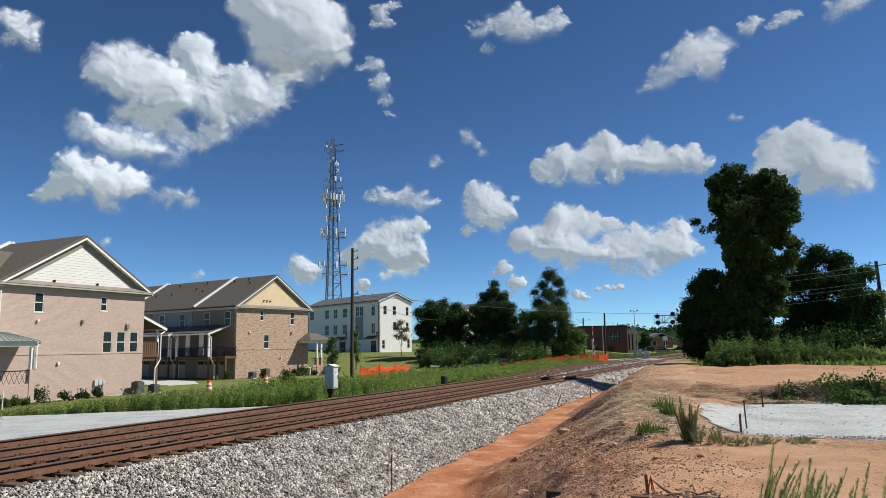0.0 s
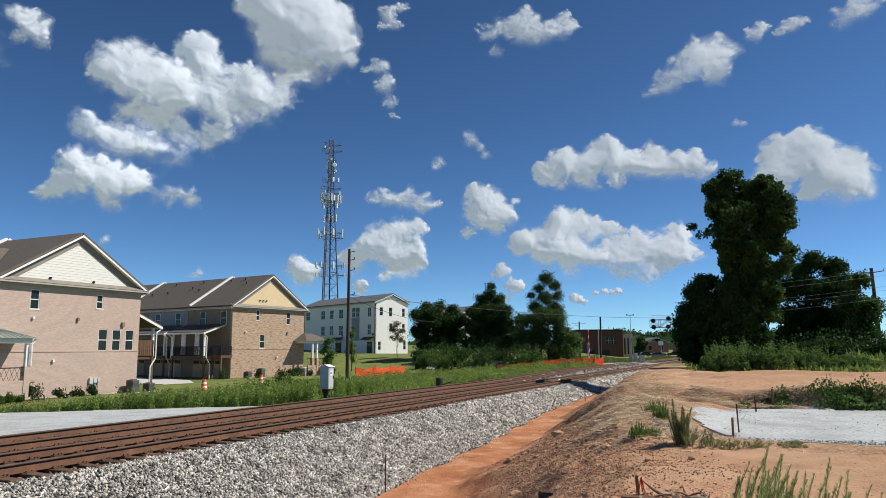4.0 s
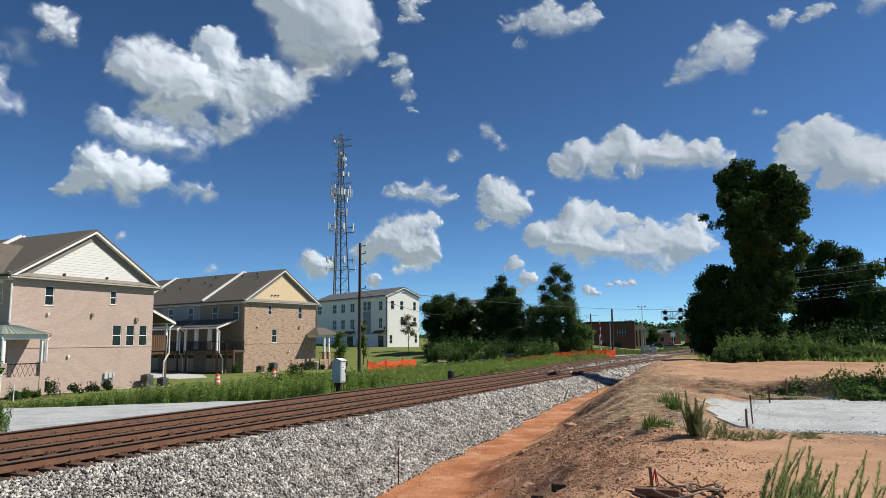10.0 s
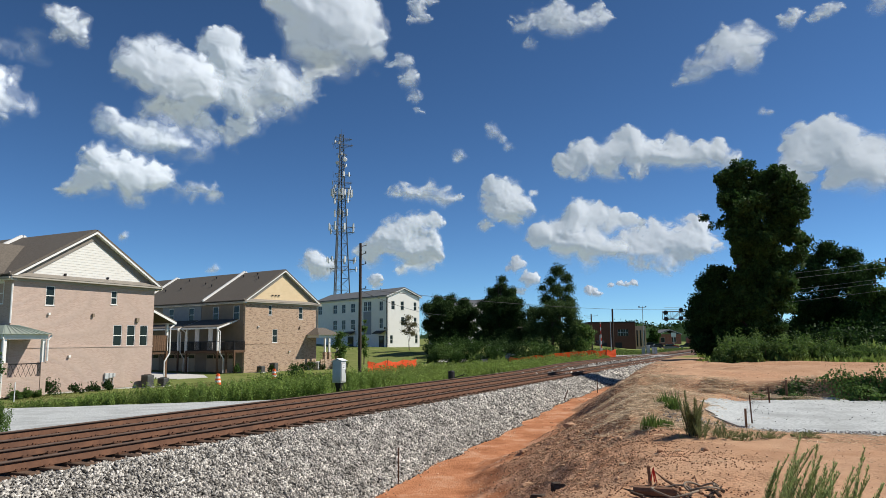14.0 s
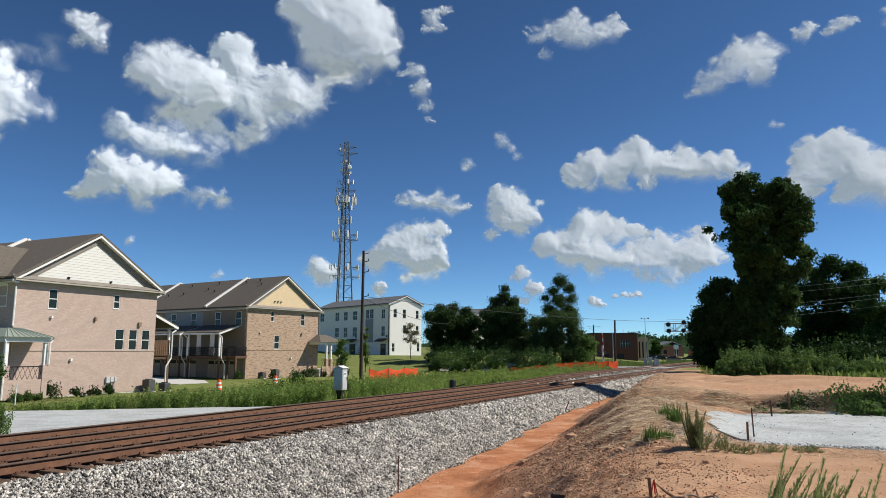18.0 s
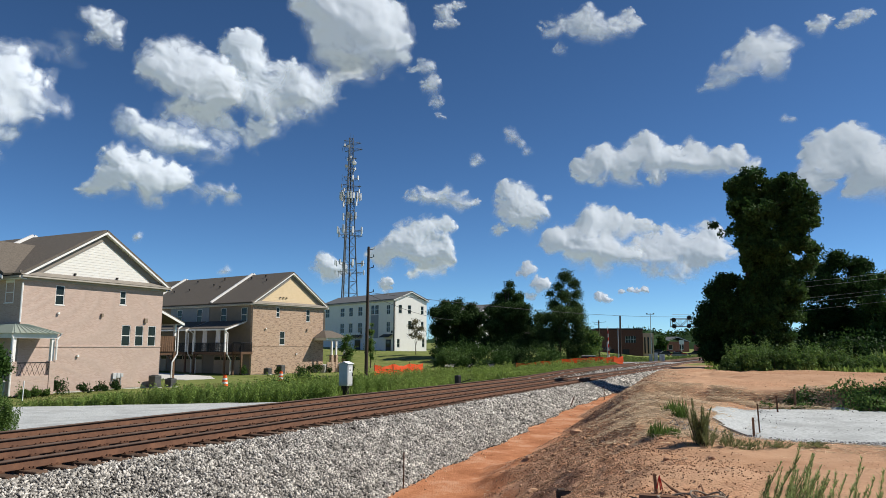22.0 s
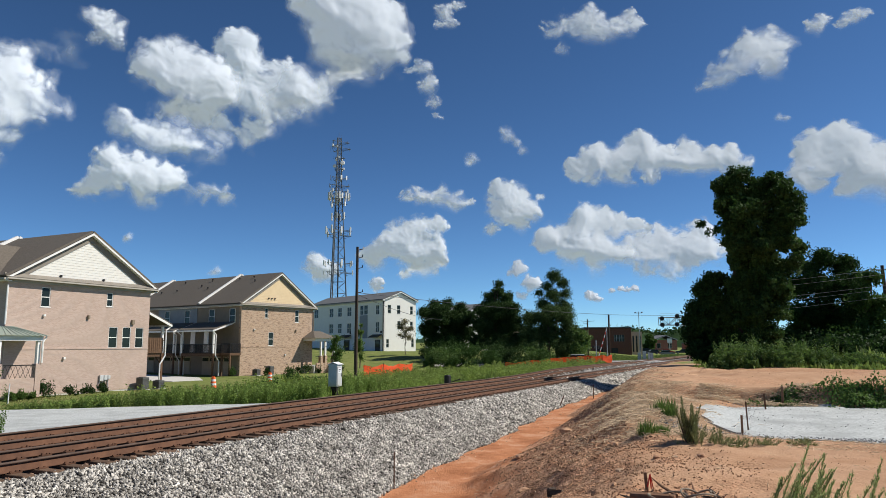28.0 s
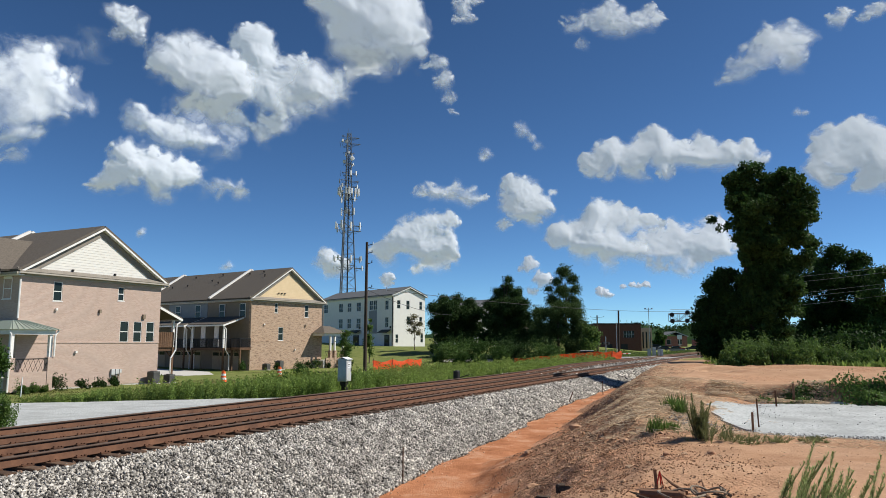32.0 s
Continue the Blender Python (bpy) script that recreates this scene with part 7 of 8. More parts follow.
def shop(x, y, w, d, h, mat, label, rz=20, roof=None):
    z = gz(x, y)
    b = thing("shop_building", pose(x, y, z, 0, 0, rz), label, "shop building", group="shops beyond the crossing")
    n = max(2, int(w / 3.2))
    hl = [(0.7 + i * w / n, 0.7 + i * w / n + 1.5, 0.9, 2.7) for i in range(n)]
    wall("front_wall", w, h, hl, 0.25, mat, b, pose(0, 0, 0))
    for q in hl:
        window(b, pose(0, 0, 0), *q, split=0)
    part("body", boxes((0, w - 0.001, 0.26, d, 0, h)), mat, b)
    if roof:
        gable_roof(b, w, d, h, 1.6, 0.3, 0.3, roof)
    else:
        part("parapet", boxes((-0.1, w + 0.1, -0.1, d, h, h + 0.4)), DARKMETAL, b)
    return b


shop(-45.7, 281.0, 8.5, 12, 3.9, BRICK_SHOP, "red brick shop with a grey roof and white-framed windows", 26, SHINGLE_G)
tagged(part("sign_board", boxes((-0.9, 0.9, -0.1, 0.1, 3.4, 5.0), (-0.1, 0.1, -0.08, 0.08, 0, 3.4)), PANELWHITE), "plain white sign board on a post", "sign").matrix_basis = pose(-40.2, 280.5, gz(-40.2, 280.5), 0, 0, 25)
tree("broadleaf_tree", -41.6, 243.5, 5.6, crown(5.2, 0.6, 5.4, 31, n=12), 0.4, 5200, LEAF_MID, "round green tree beyond the brick building", 190, trunk=0.2, spread_leaf=0.5)
shop(-35.5, 292.0, 9, 10, 3.6, BRICK_SHOP, "small red brick shop", 18)
shop(-62.0, 270.0, 10, 12, 4.4, STUCCO, "low pale shop with a flat roof", 20)
shop(-18.0, 320.0, 16, 12, 4.6, SIDING_T, "brown low commercial building", 16, SHINGLE)
shop(-62.0, 150.0, 10, 8, 4.8, SIDING_T, "brown house behind the trees by the crossing", 30, SHINGLE_G)


def car(x, y, rz, paint, label, z=None, s=1.0):
    t = thing("car", pose(x, y, (gz(x, y) + 0.05) if z is None else z, 0, 0, rz), label, "car", group="cars")
    bm = bmesh.new()
    prof = [(-2.2, 0.35), (-2.25, 0.75), (-2.0, 0.95), (-1.2, 1.0), (1.15, 0.98), (2.1, 0.85), (2.25, 0.6), (2.2, 0.35)]
    va = [bm.verts.new((p, -0.88, q)) for p, q in prof]
    vb = [bm.verts.new((p, 0.88, q)) for p, q in prof]
    bm.faces.new(va)
    bm.faces.new(vb[::-1])
    for i in range(len(prof)):
        j = (i + 1) % len(prof)
        bm.faces.new((va[i], vb[i], vb[j], va[j]))
    bmesh.ops.recalc_face_normals(bm, faces=bm.faces[:])
    bmesh.ops.bevel(bm, geom=bm.edges[:], offset=0.06, segments=2, affect="EDGES")
    part("body", bm, paint, t)
    bm = bmesh.new()
    lo = [(-1.9, -0.8), (1.0, -0.8), (1.0, 0.8), (-1.9, 0.8)]
    hi = [(-1.45, -0.65), (0.3, -0.65), (0.3, 0.65), (-1.45, 0.65)]
    a = [bm.verts.new((p, q, 0.96)) for p, q in lo]
    c = [bm.verts.new((p, q, 1.44)) for p, q in hi]
    for i in range(4):
        bm.faces.new((a[i], a[(i + 1) % 4], c[(i + 1) % 4], c[i]))
    bm.faces.new(a[::-1])
    bm.faces.new(c)
    part("cabin_glass", bm, GLASS, t)
    part("roof", boxes((-1.5, 0.35, -0.66, 0.66, 1.44, 1.5), bevel=0.02), paint, t)
    for px_ in (-1.35, 1.4):
        for s_ in (-0.8, 0.8):
            w = part("wheel", tubes(((px_, s_ - 0.11, 0.33), (px_, s_ + 0.11, 0.33), 0.33), seg=14), RUBBER, t)
            part("rim", tubes(((px_, s_ - 0.12, 0.33), (px_, s_ + 0.12, 0.33), 0.2), seg=10), GALV, w)
    for s_ in (-0.62, 0.62):
        part("headlight", boxes((2.2, 2.27, s_ - 0.18, s_ + 0.18, 0.62, 0.76)), PANELWHITE, t)
        part("tail_light", boxes((-2.28, -2.2, s_ - 0.16, s_ + 0.16, 0.7, 0.85)), RED, t)
    return t


CARWHITE = material("white_car_paint", [(0.7, 0.7, 0.7), (0.76, 0.76, 0.76)], rough=0.25, scale=1, spec=0.5)
CARGREY = material("grey_car_paint", [(0.16, 0.17, 0.18), (0.2, 0.21, 0.22)], rough=0.25, scale=1, spec=0.5)
CARDARK = material("dark_car_paint", [(0.02, 0.022, 0.03), (0.03, 0.032, 0.04)], rough=0.25, scale=1, spec=0.5)
CARRED = material("red_car_paint", [(0.3, 0.03, 0.02), (0.36, 0.04, 0.03)], rough=0.25, scale=1, spec=0.5)
waiting_car = car(-30, 96.2, 14, CARWHITE, "white car that pulls up at the level crossing")
for i, (x, y, rz) in enumerate([(-43, 222, 30), (-38, 228, 200), (-33, 224, 20), (-30, 236, 190), (-36, 246, 20), (-28, 250, 100), (-24, 262, 95), (-41, 238, 15), (-47, 232, 200), (-21, 240, 80), (-25, 226, 20), (-20, 275, 85)]):
    p = (CARWHITE, CARDARK, CARGREY, CARDARK, CARRED, CARWHITE)[i % 6]
    n = ("white", "black", "grey", "black", "red", "white")[i % 6]
    car(x, y, rz, p, n + " parked car in the lot beyond the crossing")


def signal_bridge():
    t = thing("signal_bridge", pose(-19.4, 125.0, 0.0, 0, 0, 30), "cantilever railway signal bridge with black signal heads", "railway signal")
    z0, z1 = 5.4, 6.7
    L = 9.0
    for y in (-0.45, 0.45):
        bm = bmesh.new()
        tube(bm, (0, y, z0), (L, y, z0), 0.08, seg=6)
        tube(bm, (0, y, z1), (L, y, z1), 0.08, seg=6)
        for i in range(6):
            a, c = L * i / 6, L * (i + 1) / 6
            tube(bm, (a, y, z0), (a, y, z1), 0.05, seg=4)
            tube(bm, (a, y, z0 if i % 2 else z1), (c, y, z1 if i % 2 else z0), 0.05, seg=4)
        part("truss", bm, GALV, t, "galvanised truss")
    part("walkway", boxes((0, L, -0.45, 0.45, z0 - 0.06, z0 - 0.01)), GALV, t)
    part("handrail", tubes(((0, -0.5, z1 + 0.7), (L, -0.5, z1 + 0.7), 0.03), seg=5), GALV, t)
    part("mast", tubes(((L, 0, -0.3), (L, 0, z1 + 0.4), 0.3, 0.25), seg=10), GALV, t)
    for x, z in ((0.2, 6.5), (0.25, 5.45), (2.9, 6.9), (2.8, 5.5)):
        h = part("signal_head", tubes(((x, -0.7, z), (x, -0.45, z), 0.36, 0.38), seg=16), DARKMETAL, t, "round black signal head")
        for a in (0.5, 2.6, 4.7):
            part("signal_lens", tubes(((x + 0.17 * math.cos(a), -0.8, z + 0.17 * math.sin(a)), (x + 0.17 * math.cos(a), -0.705, z + 0.17 * math.sin(a)), 0.08), seg=10), RUBBER, h)
        part("bracket", tubes(((x, -0.45, z), (x, 0.0, z), 0.06), seg=6), GALV, h)
    return t


signal_bridge()
mast = thing("light_mast", pose(-28.5, 155.9, -0.4), "thin grey lighting mast with a small crossbar", "light mast")
part("pole", tubes(((0, 0, -0.3), (0, 0, 9.6), 0.08, 0.06), seg=8), GALV, mast)
part("crossbar", tubes(((-0.8, -0.2, 9.3), (0.8, 0.2, 9.3), 0.05), seg=6), GALV, mast)
for i in (-0.7, 0.7):
    part("lamp", boxes((i - 0.15, i + 0.15, -0.1, 0.1, 9.32, 9.55)), GALV, mast)
for i, (x, y, h, w) in enumerate([(-20.2, 109.8, 1.15, 0.5), (-19.4, 109.4, 1.35, 0.5), (-18.8, 110.0, 1.1, 0.4), (-18.3, 109.2, 1.2, 0.4)]):
    c = thing("signal_cabinet", pose(x, y, gz(x, y) - 0.05, 0, 0, 15), "grey steel signal cabinet near the crossing", "equipment cabinet", group="signal cabinets")
    part("casing", boxes((-w / 2, w / 2, -w / 2, w / 2, 0, h), bevel=0.02), GALV, c)
    part("cabinet_door", boxes((-w / 2 + 0.05, w / 2 - 0.05, -w / 2 - 0.02, -w / 2 - 0.002, 0.1, h - 0.1)), BOXGREY, c)


def far_woods():
    """Wooded rise on the skyline: clumps of leaves, joined."""
    r = np.random.RandomState(9)
    a, d = np.radians(np.arange(-80, 34, 0.3)), np.array([400.0, 440.0, 480.0, 520.0, 600.0, 700.0])
    aa, dd = np.meshgrid(a, d, indexing="ij")
    xx, yy = dd * np.sin(aa), dd * np.cos(aa)
    top = 6.0 + 7.0 * np.exp(-((np.degrees(aa) + 7) / 6.0) ** 2) + 3 * np.sin(np.degrees(aa) * 0.9)
    zz = np.where(dd < 410, -1.0, top * (0.9 + 0.06 * (dd - 440) / 60) + 1.3 * wavy(xx, yy, 14, 1) + 0.8 * wavy(xx, yy, 6, 2))
    nx, ny = aa.shape
    i, j = np.meshgrid(np.arange(nx - 1), np.arange(ny - 1), indexing="ij")
    k = i * ny + j
    o = link("wooded_rise", mesh_np("wooded_rise", np.stack([xx, yy, zz], -1), 4, np.stack([k, k + 1, k + ny + 1, k + ny], -1)), LEAF_DARK, smooth=True)
    tagged(o, "rise closed over with woods beyond the town", "woods", kind="stuff")
    n = 2600
    az = np.radians(np.where(r.rand(n) < 0.85, r.uniform(-22, 2, n), r.uniform(-75, 30, n)))
    d = r.uniform(430, 620, n)
    x, y = d * np.sin(az), d * np.cos(az)
    hill = 6.0 + 7.0 * np.exp(-((np.degrees(az) + 7) / 6.0) ** 2) + 3 * np.sin(np.degrees(az) * 0.9)
    k = 26
    off = r.normal(size=(n, k, 3)) * np.array([3.0, 3.0, 1.3])
    base = np.stack([x, y, hill * r.uniform(0.3, 1.0, n)], 1)
    c = (base[:, None] + off).reshape(-1, 3)
    v, f = leaf_quads(c, 1.1, r)
    o = link("far_woods", mesh_np("far_woods", v, 4, f), LEAF_DARK)
    tagged(o, "wooded skyline beyond the town", "woods", kind="stuff")


far_woods()
weeds("verge_grass", (-44, -20.5, 106, 190), 2600, 0.25, material("verge_green", [(0.11, 0.16, 0.04), (0.17, 0.22, 0.06)], rough=0.8, scale=0.3, per_island=0.3, see_through=0.3), 8, "mown grass verge beyond the crossing", blades=8, width=0.12, spread_=0.8)

# ---- the trees of the place ----
tree('tall_tree', -2.8, 50.9, 13.0, [(-0.4, 0.1, 12.2, 0.88), (0.5, 0.2, 12.7, 0.79), (0.1, 0.6, 11.2, 1.2), (1.3, 0.8, 11.7, 0.99), (2.4, 0.8, 12.2, 0.88), (3.2, -0.1, 11.3, 0.88), (2.1, 0.9, 10.7, 1.27), (3.6, -0.0, 10.4, 0.79), (3.7, -0.3, 9.3, 0.7), (0.9, -0.7, 9.8, 1.27), (2.9, 0.1, 9.3, 1.11), (-0.4, -0.6, 10.7, 0.79), (0.0, -0.4, 9.3, 0.99), (-2.1, 0.1, 9.6, 0.25), (-1.7, 0.4, 9.1, 0.23), (-1.1, 0.4, 9.2, 0.25), (0.3, -0.7, 8.2, 1.14), (1.8, -0.7, 8.1, 1.32), (3.1, -0.3, 8.0, 0.84), (0.6, 0.1, 6.7, 1.21), (2.0, 0.7, 6.4, 1.32), (3.4, 0.6, 6.5, 0.75), (3.9, 0.9, 7.6, 0.45), (0.1, 0.2, 5.2, 1.21), (1.6, 0.3, 4.9, 1.44), (2.8, -0.3, 4.9, 0.75), (-0.2, -0.3, 3.7, 1.32), (1.3, -0.4, 3.5, 1.32), (2.4, 0.2, 3.7, 0.75), (-0.9, 0.2, 2.2, 1.44), (0.8, 0.2, 2.0, 1.44), (1.8, -0.1, 2.2, 0.84), (-1.2, -0.2, 0.9, 1.32), (0.5, -0.4, 0.8, 1.32)], 0.11, 150000, LEAF_TALL, 'tall dark tree hung with vines, with a ragged crown', 100, trunk=0.26, spread_leaf=0.22, category='tree', base=0.67, boughs=14, core=0.8, clump=90, fill=0.07, flat=1.7)
tree('vine_covered_tree', -4.7, 51.1, 6.6, [(0.5, -0.3, 5.6, 0.65), (-0.2, -0.5, 4.9, 0.63), (0.6, -0.7, 4.1, 0.82), (-0.8, 0.0, 3.9, 0.48), (-0.1, -0.9, 3.0, 0.92), (-1.0, -0.4, 2.2, 0.59), (0.3, 0.2, 1.9, 0.92), (-0.6, -0.9, 1.1, 0.65), (-1.2, -0.4, 3.0, 0.35)], 0.12, 52000, LEAF_DARK, 'broad dark tree smothered in vines', 101, trunk=0.28, spread_leaf=0.28, category='tree', base=0.65)
tree('broadleaf_tree', 2.6, 71.8, 9.8, [(0.8, -0.6, 8.8, 1.2), (-0.5, 0.7, 8.1, 1.09), (2.2, 0.6, 8.2, 1.2), (-1.5, 1.2, 6.6, 1.36), (0.3, -0.7, 6.5, 1.9), (2.4, -0.7, 6.4, 1.74), (3.1, -1.0, 5.4, 1.36), (-1.2, -0.6, 4.0, 1.9), (1.0, 0.8, 3.8, 2.17), (3.0, -1.1, 3.5, 1.9), (-1.7, 0.3, 2.0, 1.62), (0.4, -0.7, 1.5, 1.9), (2.5, -0.6, 1.6, 1.9)], 0.13, 80000, LEAF_DARK, 'dense dark green tree behind the dirt lot', 102, trunk=0.3, spread_leaf=0.36, category='tree', base=0.70, boughs=8, core=0.8, flat=0.9)
tree('broadleaf_tree', 6.2, 65.7, 7.0, [(-0.0, -1.4, 6.3, 0.7), (-0.8, -1.2, 4.6, 0.9), (0.6, -0.7, 4.1, 1.1), (-0.6, -0.7, 2.4, 1.0), (0.5, -0.1, 2.0, 1.1)], 0.15, 7000, LEAF_MID, 'lighter, thin-leaved tree near a utility pole', 103, trunk=0.2, spread_leaf=0.4, category='tree', base=0.85)
tree('conifer', -49.2, 102.2, 9.6, [(-1.0, -1.1, 8.2, 1.02), (0.4, 0.3, 8.6, 1.02), (2.4, 1.2, 7.8, 1.02), (-1.7, -2.6, 7.0, 1.2), (0.5, -2.0, 6.5, 1.88), (2.8, 0.4, 6.1, 1.88), (4.1, 0.6, 6.4, 1.02), (-2.4, -0.6, 4.7, 1.61), (0.7, 0.6, 4.3, 2.13), (3.3, 1.4, 3.9, 1.53), (-1.1, -0.8, 2.5, 1.7), (1.6, 0.8, 2.1, 1.7)], 0.13, 70000, LEAF_CONIFER, 'dark spreading conifer beyond the weeds', 104, trunk=0.3, spread_leaf=0.42, category='tree', base=0.07, boughs=8, core=0.8, flat=0.9)
tree('conifer', -40.3, 102.1, 12.1, [(0.8, -0.3, 11.3, 0.49), (0.1, 0.9, 10.2, 0.91), (-0.8, 0.6, 9.0, 1.24), (1.2, 1.9, 9.0, 1.24), (-1.1, -1.3, 7.2, 1.41), (0.9, -0.3, 7.2, 1.99), (2.8, 0.1, 7.2, 1.33), (-1.5, -1.3, 5.1, 1.66), (0.3, 1.2, 4.6, 2.32), (3.1, 0.2, 5.1, 1.33), (-2.3, -0.6, 2.5, 1.66), (0.9, -0.4, 2.1, 2.32), (3.2, 0.7, 2.5, 1.49)], 0.13, 90000, LEAF_CONIFER, 'tall dark conifer with a pointed top', 105, trunk=0.35, spread_leaf=0.42, category='tree', base=0.14, boughs=8, core=0.8, flat=0.9)
tree('pine', -33.4, 111.4, 13.5, [(0.1, -1.0, 13.1, 1.01), (0.7, 1.0, 12.1, 0.86), (-0.9, -1.5, 11.4, 0.86), (1.3, 0.6, 10.3, 0.94), (-2.2, -2.0, 10.3, 0.7), (-0.2, -1.0, 9.9, 1.17), (1.0, 1.2, 8.5, 1.09), (-1.4, -1.5, 8.5, 1.17)], 0.15, 11000, LEAF_PINE, 'open-crowned pine standing over the other trees', 106, trunk=0.28, spread_leaf=0.5, category='pine', base=0.05)
tree('broadleaf_tree', -32.4, 103.9, 9.0, [(-2.5, -0.4, 5.9, 1.48), (0.3, 0.0, 6.5, 1.97), (2.3, 1.1, 6.3, 1.48), (-2.7, -1.7, 3.7, 1.65), (-0.5, 1.1, 3.7, 2.3), (2.6, 2.0, 3.7, 1.8), (4.3, 1.9, 2.7, 1.06), (-1.5, -1.4, 1.6, 1.8), (1.7, 0.8, 1.6, 1.8), (4.1, 0.8, 1.2, 1.15)], 0.13, 60000, LEAF_PINE, 'green tree below the pine', 107, trunk=0.25, spread_leaf=0.5, category='tree', base=0.17, boughs=8, core=0.8, flat=0.9)
tree('small_tree', -27.5, 103.1, 4.6, [(0.3, -0.9, 3.7, 0.9), (0.5, 0.2, 2.4, 0.8), (-0.1, -0.9, 1.6, 1.0), (1.1, 0.1, 3.2, 0.5)], 0.2, 3800, LEAF_LIGHT, 'light green sapling by the crossing', 108, trunk=0.12, spread_leaf=0.4, category='tree', base=-0.18)
tree('young_tree', -43.6, 68.8, 5.0, [(0.4, -0.6, 4.7, 0.3), (0.2, -0.6, 3.8, 0.4), (0.4, -0.5, 2.8, 0.5), (0.0, -0.2, 1.9, 0.5), (0.3, -0.3, 1.1, 0.4)], 0.1, 2200, LEAF_LIGHT, 'slim young street tree on the grass', 109, trunk=0.06, spread_leaf=0.22, category='tree', base=-0.32)
tree('young_tree', -56.5, 102.9, 5.8, [(0.4, -0.7, 5.2, 0.6), (-0.2, -1.0, 4.3, 0.7), (0.9, -0.3, 4.0, 0.7), (-0.1, -0.9, 2.9, 0.7), (0.6, 0.0, 2.7, 0.7), (0.1, -0.3, 3.4, 0.7)], 0.11, 2300, LEAF_BROWN, 'young thin-crowned tree before the white building', 110, trunk=0.07, spread_leaf=0.35, category='tree', base=0.73)
tree('young_tree', -43.7, 64.4, 3.5, [(0.2, -0.5, 3.0, 0.5), (-0.1, -0.4, 2.1, 0.6), (0.2, 0.1, 1.4, 0.6), (-0.0, -0.3, 0.9, 0.5)], 0.1, 2200, LEAF_LIGHT, 'young tree beside the tan brick porch', 111, trunk=0.06, spread_leaf=0.3, category='tree', base=-0.20)
tree('young_tree', -43.7, 26.9, 3.1, [(0.2, -0.4, 2.6, 0.4), (-0.2, -0.4, 2.0, 0.6), (0.3, -0.1, 1.5, 0.5), (0.0, -0.4, 0.8, 0.5), (0.5, -0.3, 2.1, 0.3)], 0.13, 3800, LEAF_MID, 'young leafy tree beside the porch', 112, trunk=0.07, spread_leaf=0.3, category='tree', base=-1.04)

# ---- shrubs and weeds round the trees ----
def thicket(name, pts, mat, label, seed, leaf, n, hh, r):
    """Ragged low growth along a line of spots, one thing a spot."""
    rnd = random.Random(seed)
    for i, (x, y, k) in enumerate(pts):
        shrub(name, x, y, r * k, hh * k, mat if not isinstance(mat, tuple) else mat[i % len(mat)], label, seed + i, n=int(n * k), group=name + " growth", leaf=leaf)


thicket("thicket_shrub", [(-46.5, 94, 0.9), (-48.5, 96, 0.9), (-43.0, 90, 1.2), (-40.0, 92, 1.3), (-37.5, 93, 1.1), (-35.0, 95, 1.3), (-33.0, 97, 1.2), (-31.0, 96, 1.1), (-44.5, 97, 1.5), (-38.5, 98, 1.5), (-45.5, 90.5, 0.7), (-41.2, 88.5, 0.6), (-36.4, 90.5, 0.8), (-33.6, 92.6, 0.6), (-38.8, 89.4, 0.55)], (LEAF_MID, LEAF_CONIFER, LEAF_VINE, LEAF_MID), "rank dark green shrub under the conifers", 300, 0.13, 3200, 2.6, 2.2)
thicket("bank_shrub", [(-3.9, 45.2, 0.6), (-3.1, 45.0, 1.25), (-2.2, 45.4, 0.8), (-1.4, 45.2, 1.05), (-0.7, 45.9, 0.75), (0.1, 45.6, 1.3), (1.0, 46.2, 0.9), (1.9, 46.4, 1.15), (2.8, 46.9, 0.7), (3.5, 47.3, 0.85), (-2.5, 46.4, 1.5), (0.4, 47, 1.35), (4.4, 49.5, 0.6), (4.3, 48.0, 0.8), (5.2, 48.6, 0.75), (2.3, 45.4, 0.6), (3.0, 45.9, 0.7), (-1.9, 44.3, 0.5), (-3.4, 44.3, 0.5), (-0.3, 44.5, 0.55), (1.5, 45.0, 0.5)], (LEAF_VINE, LEAF_LIGHT, LEAF_LIGHT), "sunlit green shrub at the foot of the tall trees", 330, 0.07, 3200, 1.1, 1.0)
thicket("trackside_shrub", [(-22.5, 12.9, 0.95), (-22.2, 13.8, 0.85), (-23.8, 12.6, 1.0)], LEAF_LIGHT, "green bush on the far side of the tracks", 350, 0.034, 12000, 1.75, 0.85)
thicket("weedy_shrub", [(-28.5, 35.0, 0.8), (-27.5, 36.5, 0.9), (-26.9, 36.9, 0.7), (-30.2, 38.5, 0.8), (-31.5, 40.5, 0.7), (-26.0, 39.5, 0.9), (-33.0, 43.0, 1.0), (-28.6, 41.0, 0.8)], (LEAF_MID, WEED_LEAF), "leafy weed clump in the trackside grass", 360, 0.08, 1700, 1.5, 0.9)
# dark growth added to give the deep shade under the trees
thicket("dark_underwood", [(-3.0, 52.5, 1.3), (0.5, 54.5, 1.5), (3.5, 57.0, 1.5), (6.5, 60.0, 1.6), (9.5, 61.0, 1.4), (12.0, 63.0, 1.5), (4.8, 63.0, 1.6), (8.5, 66.0, 1.6)], LEAF_DARK, "dark-leaved underwood added to fill the deep shade below the trees", 390, 0.15, 1900, 1.5, 1.8)
thicket("weedy_shrub", [(-29.4, 32.6, 0.75), (-29.3, 33.7, 0.95), (-29.4, 35.3, 1.05), (-29.2, 36.5, 1.00), (-29.8, 38.7, 0.85), (-30.3, 41.3, 0.80), (-30.0, 42.9, 0.70)], WEED_LEAF, "rank leafy bush in the trackside weeds", 410, 0.07, 1500, 1.25, 0.95)
weeds("bank_weeds", (-5, 6, 44.2, 47), 160, 0.4, WEED, 21, "weeds at the edge of the dirt lot", blades=10, width=0.06)
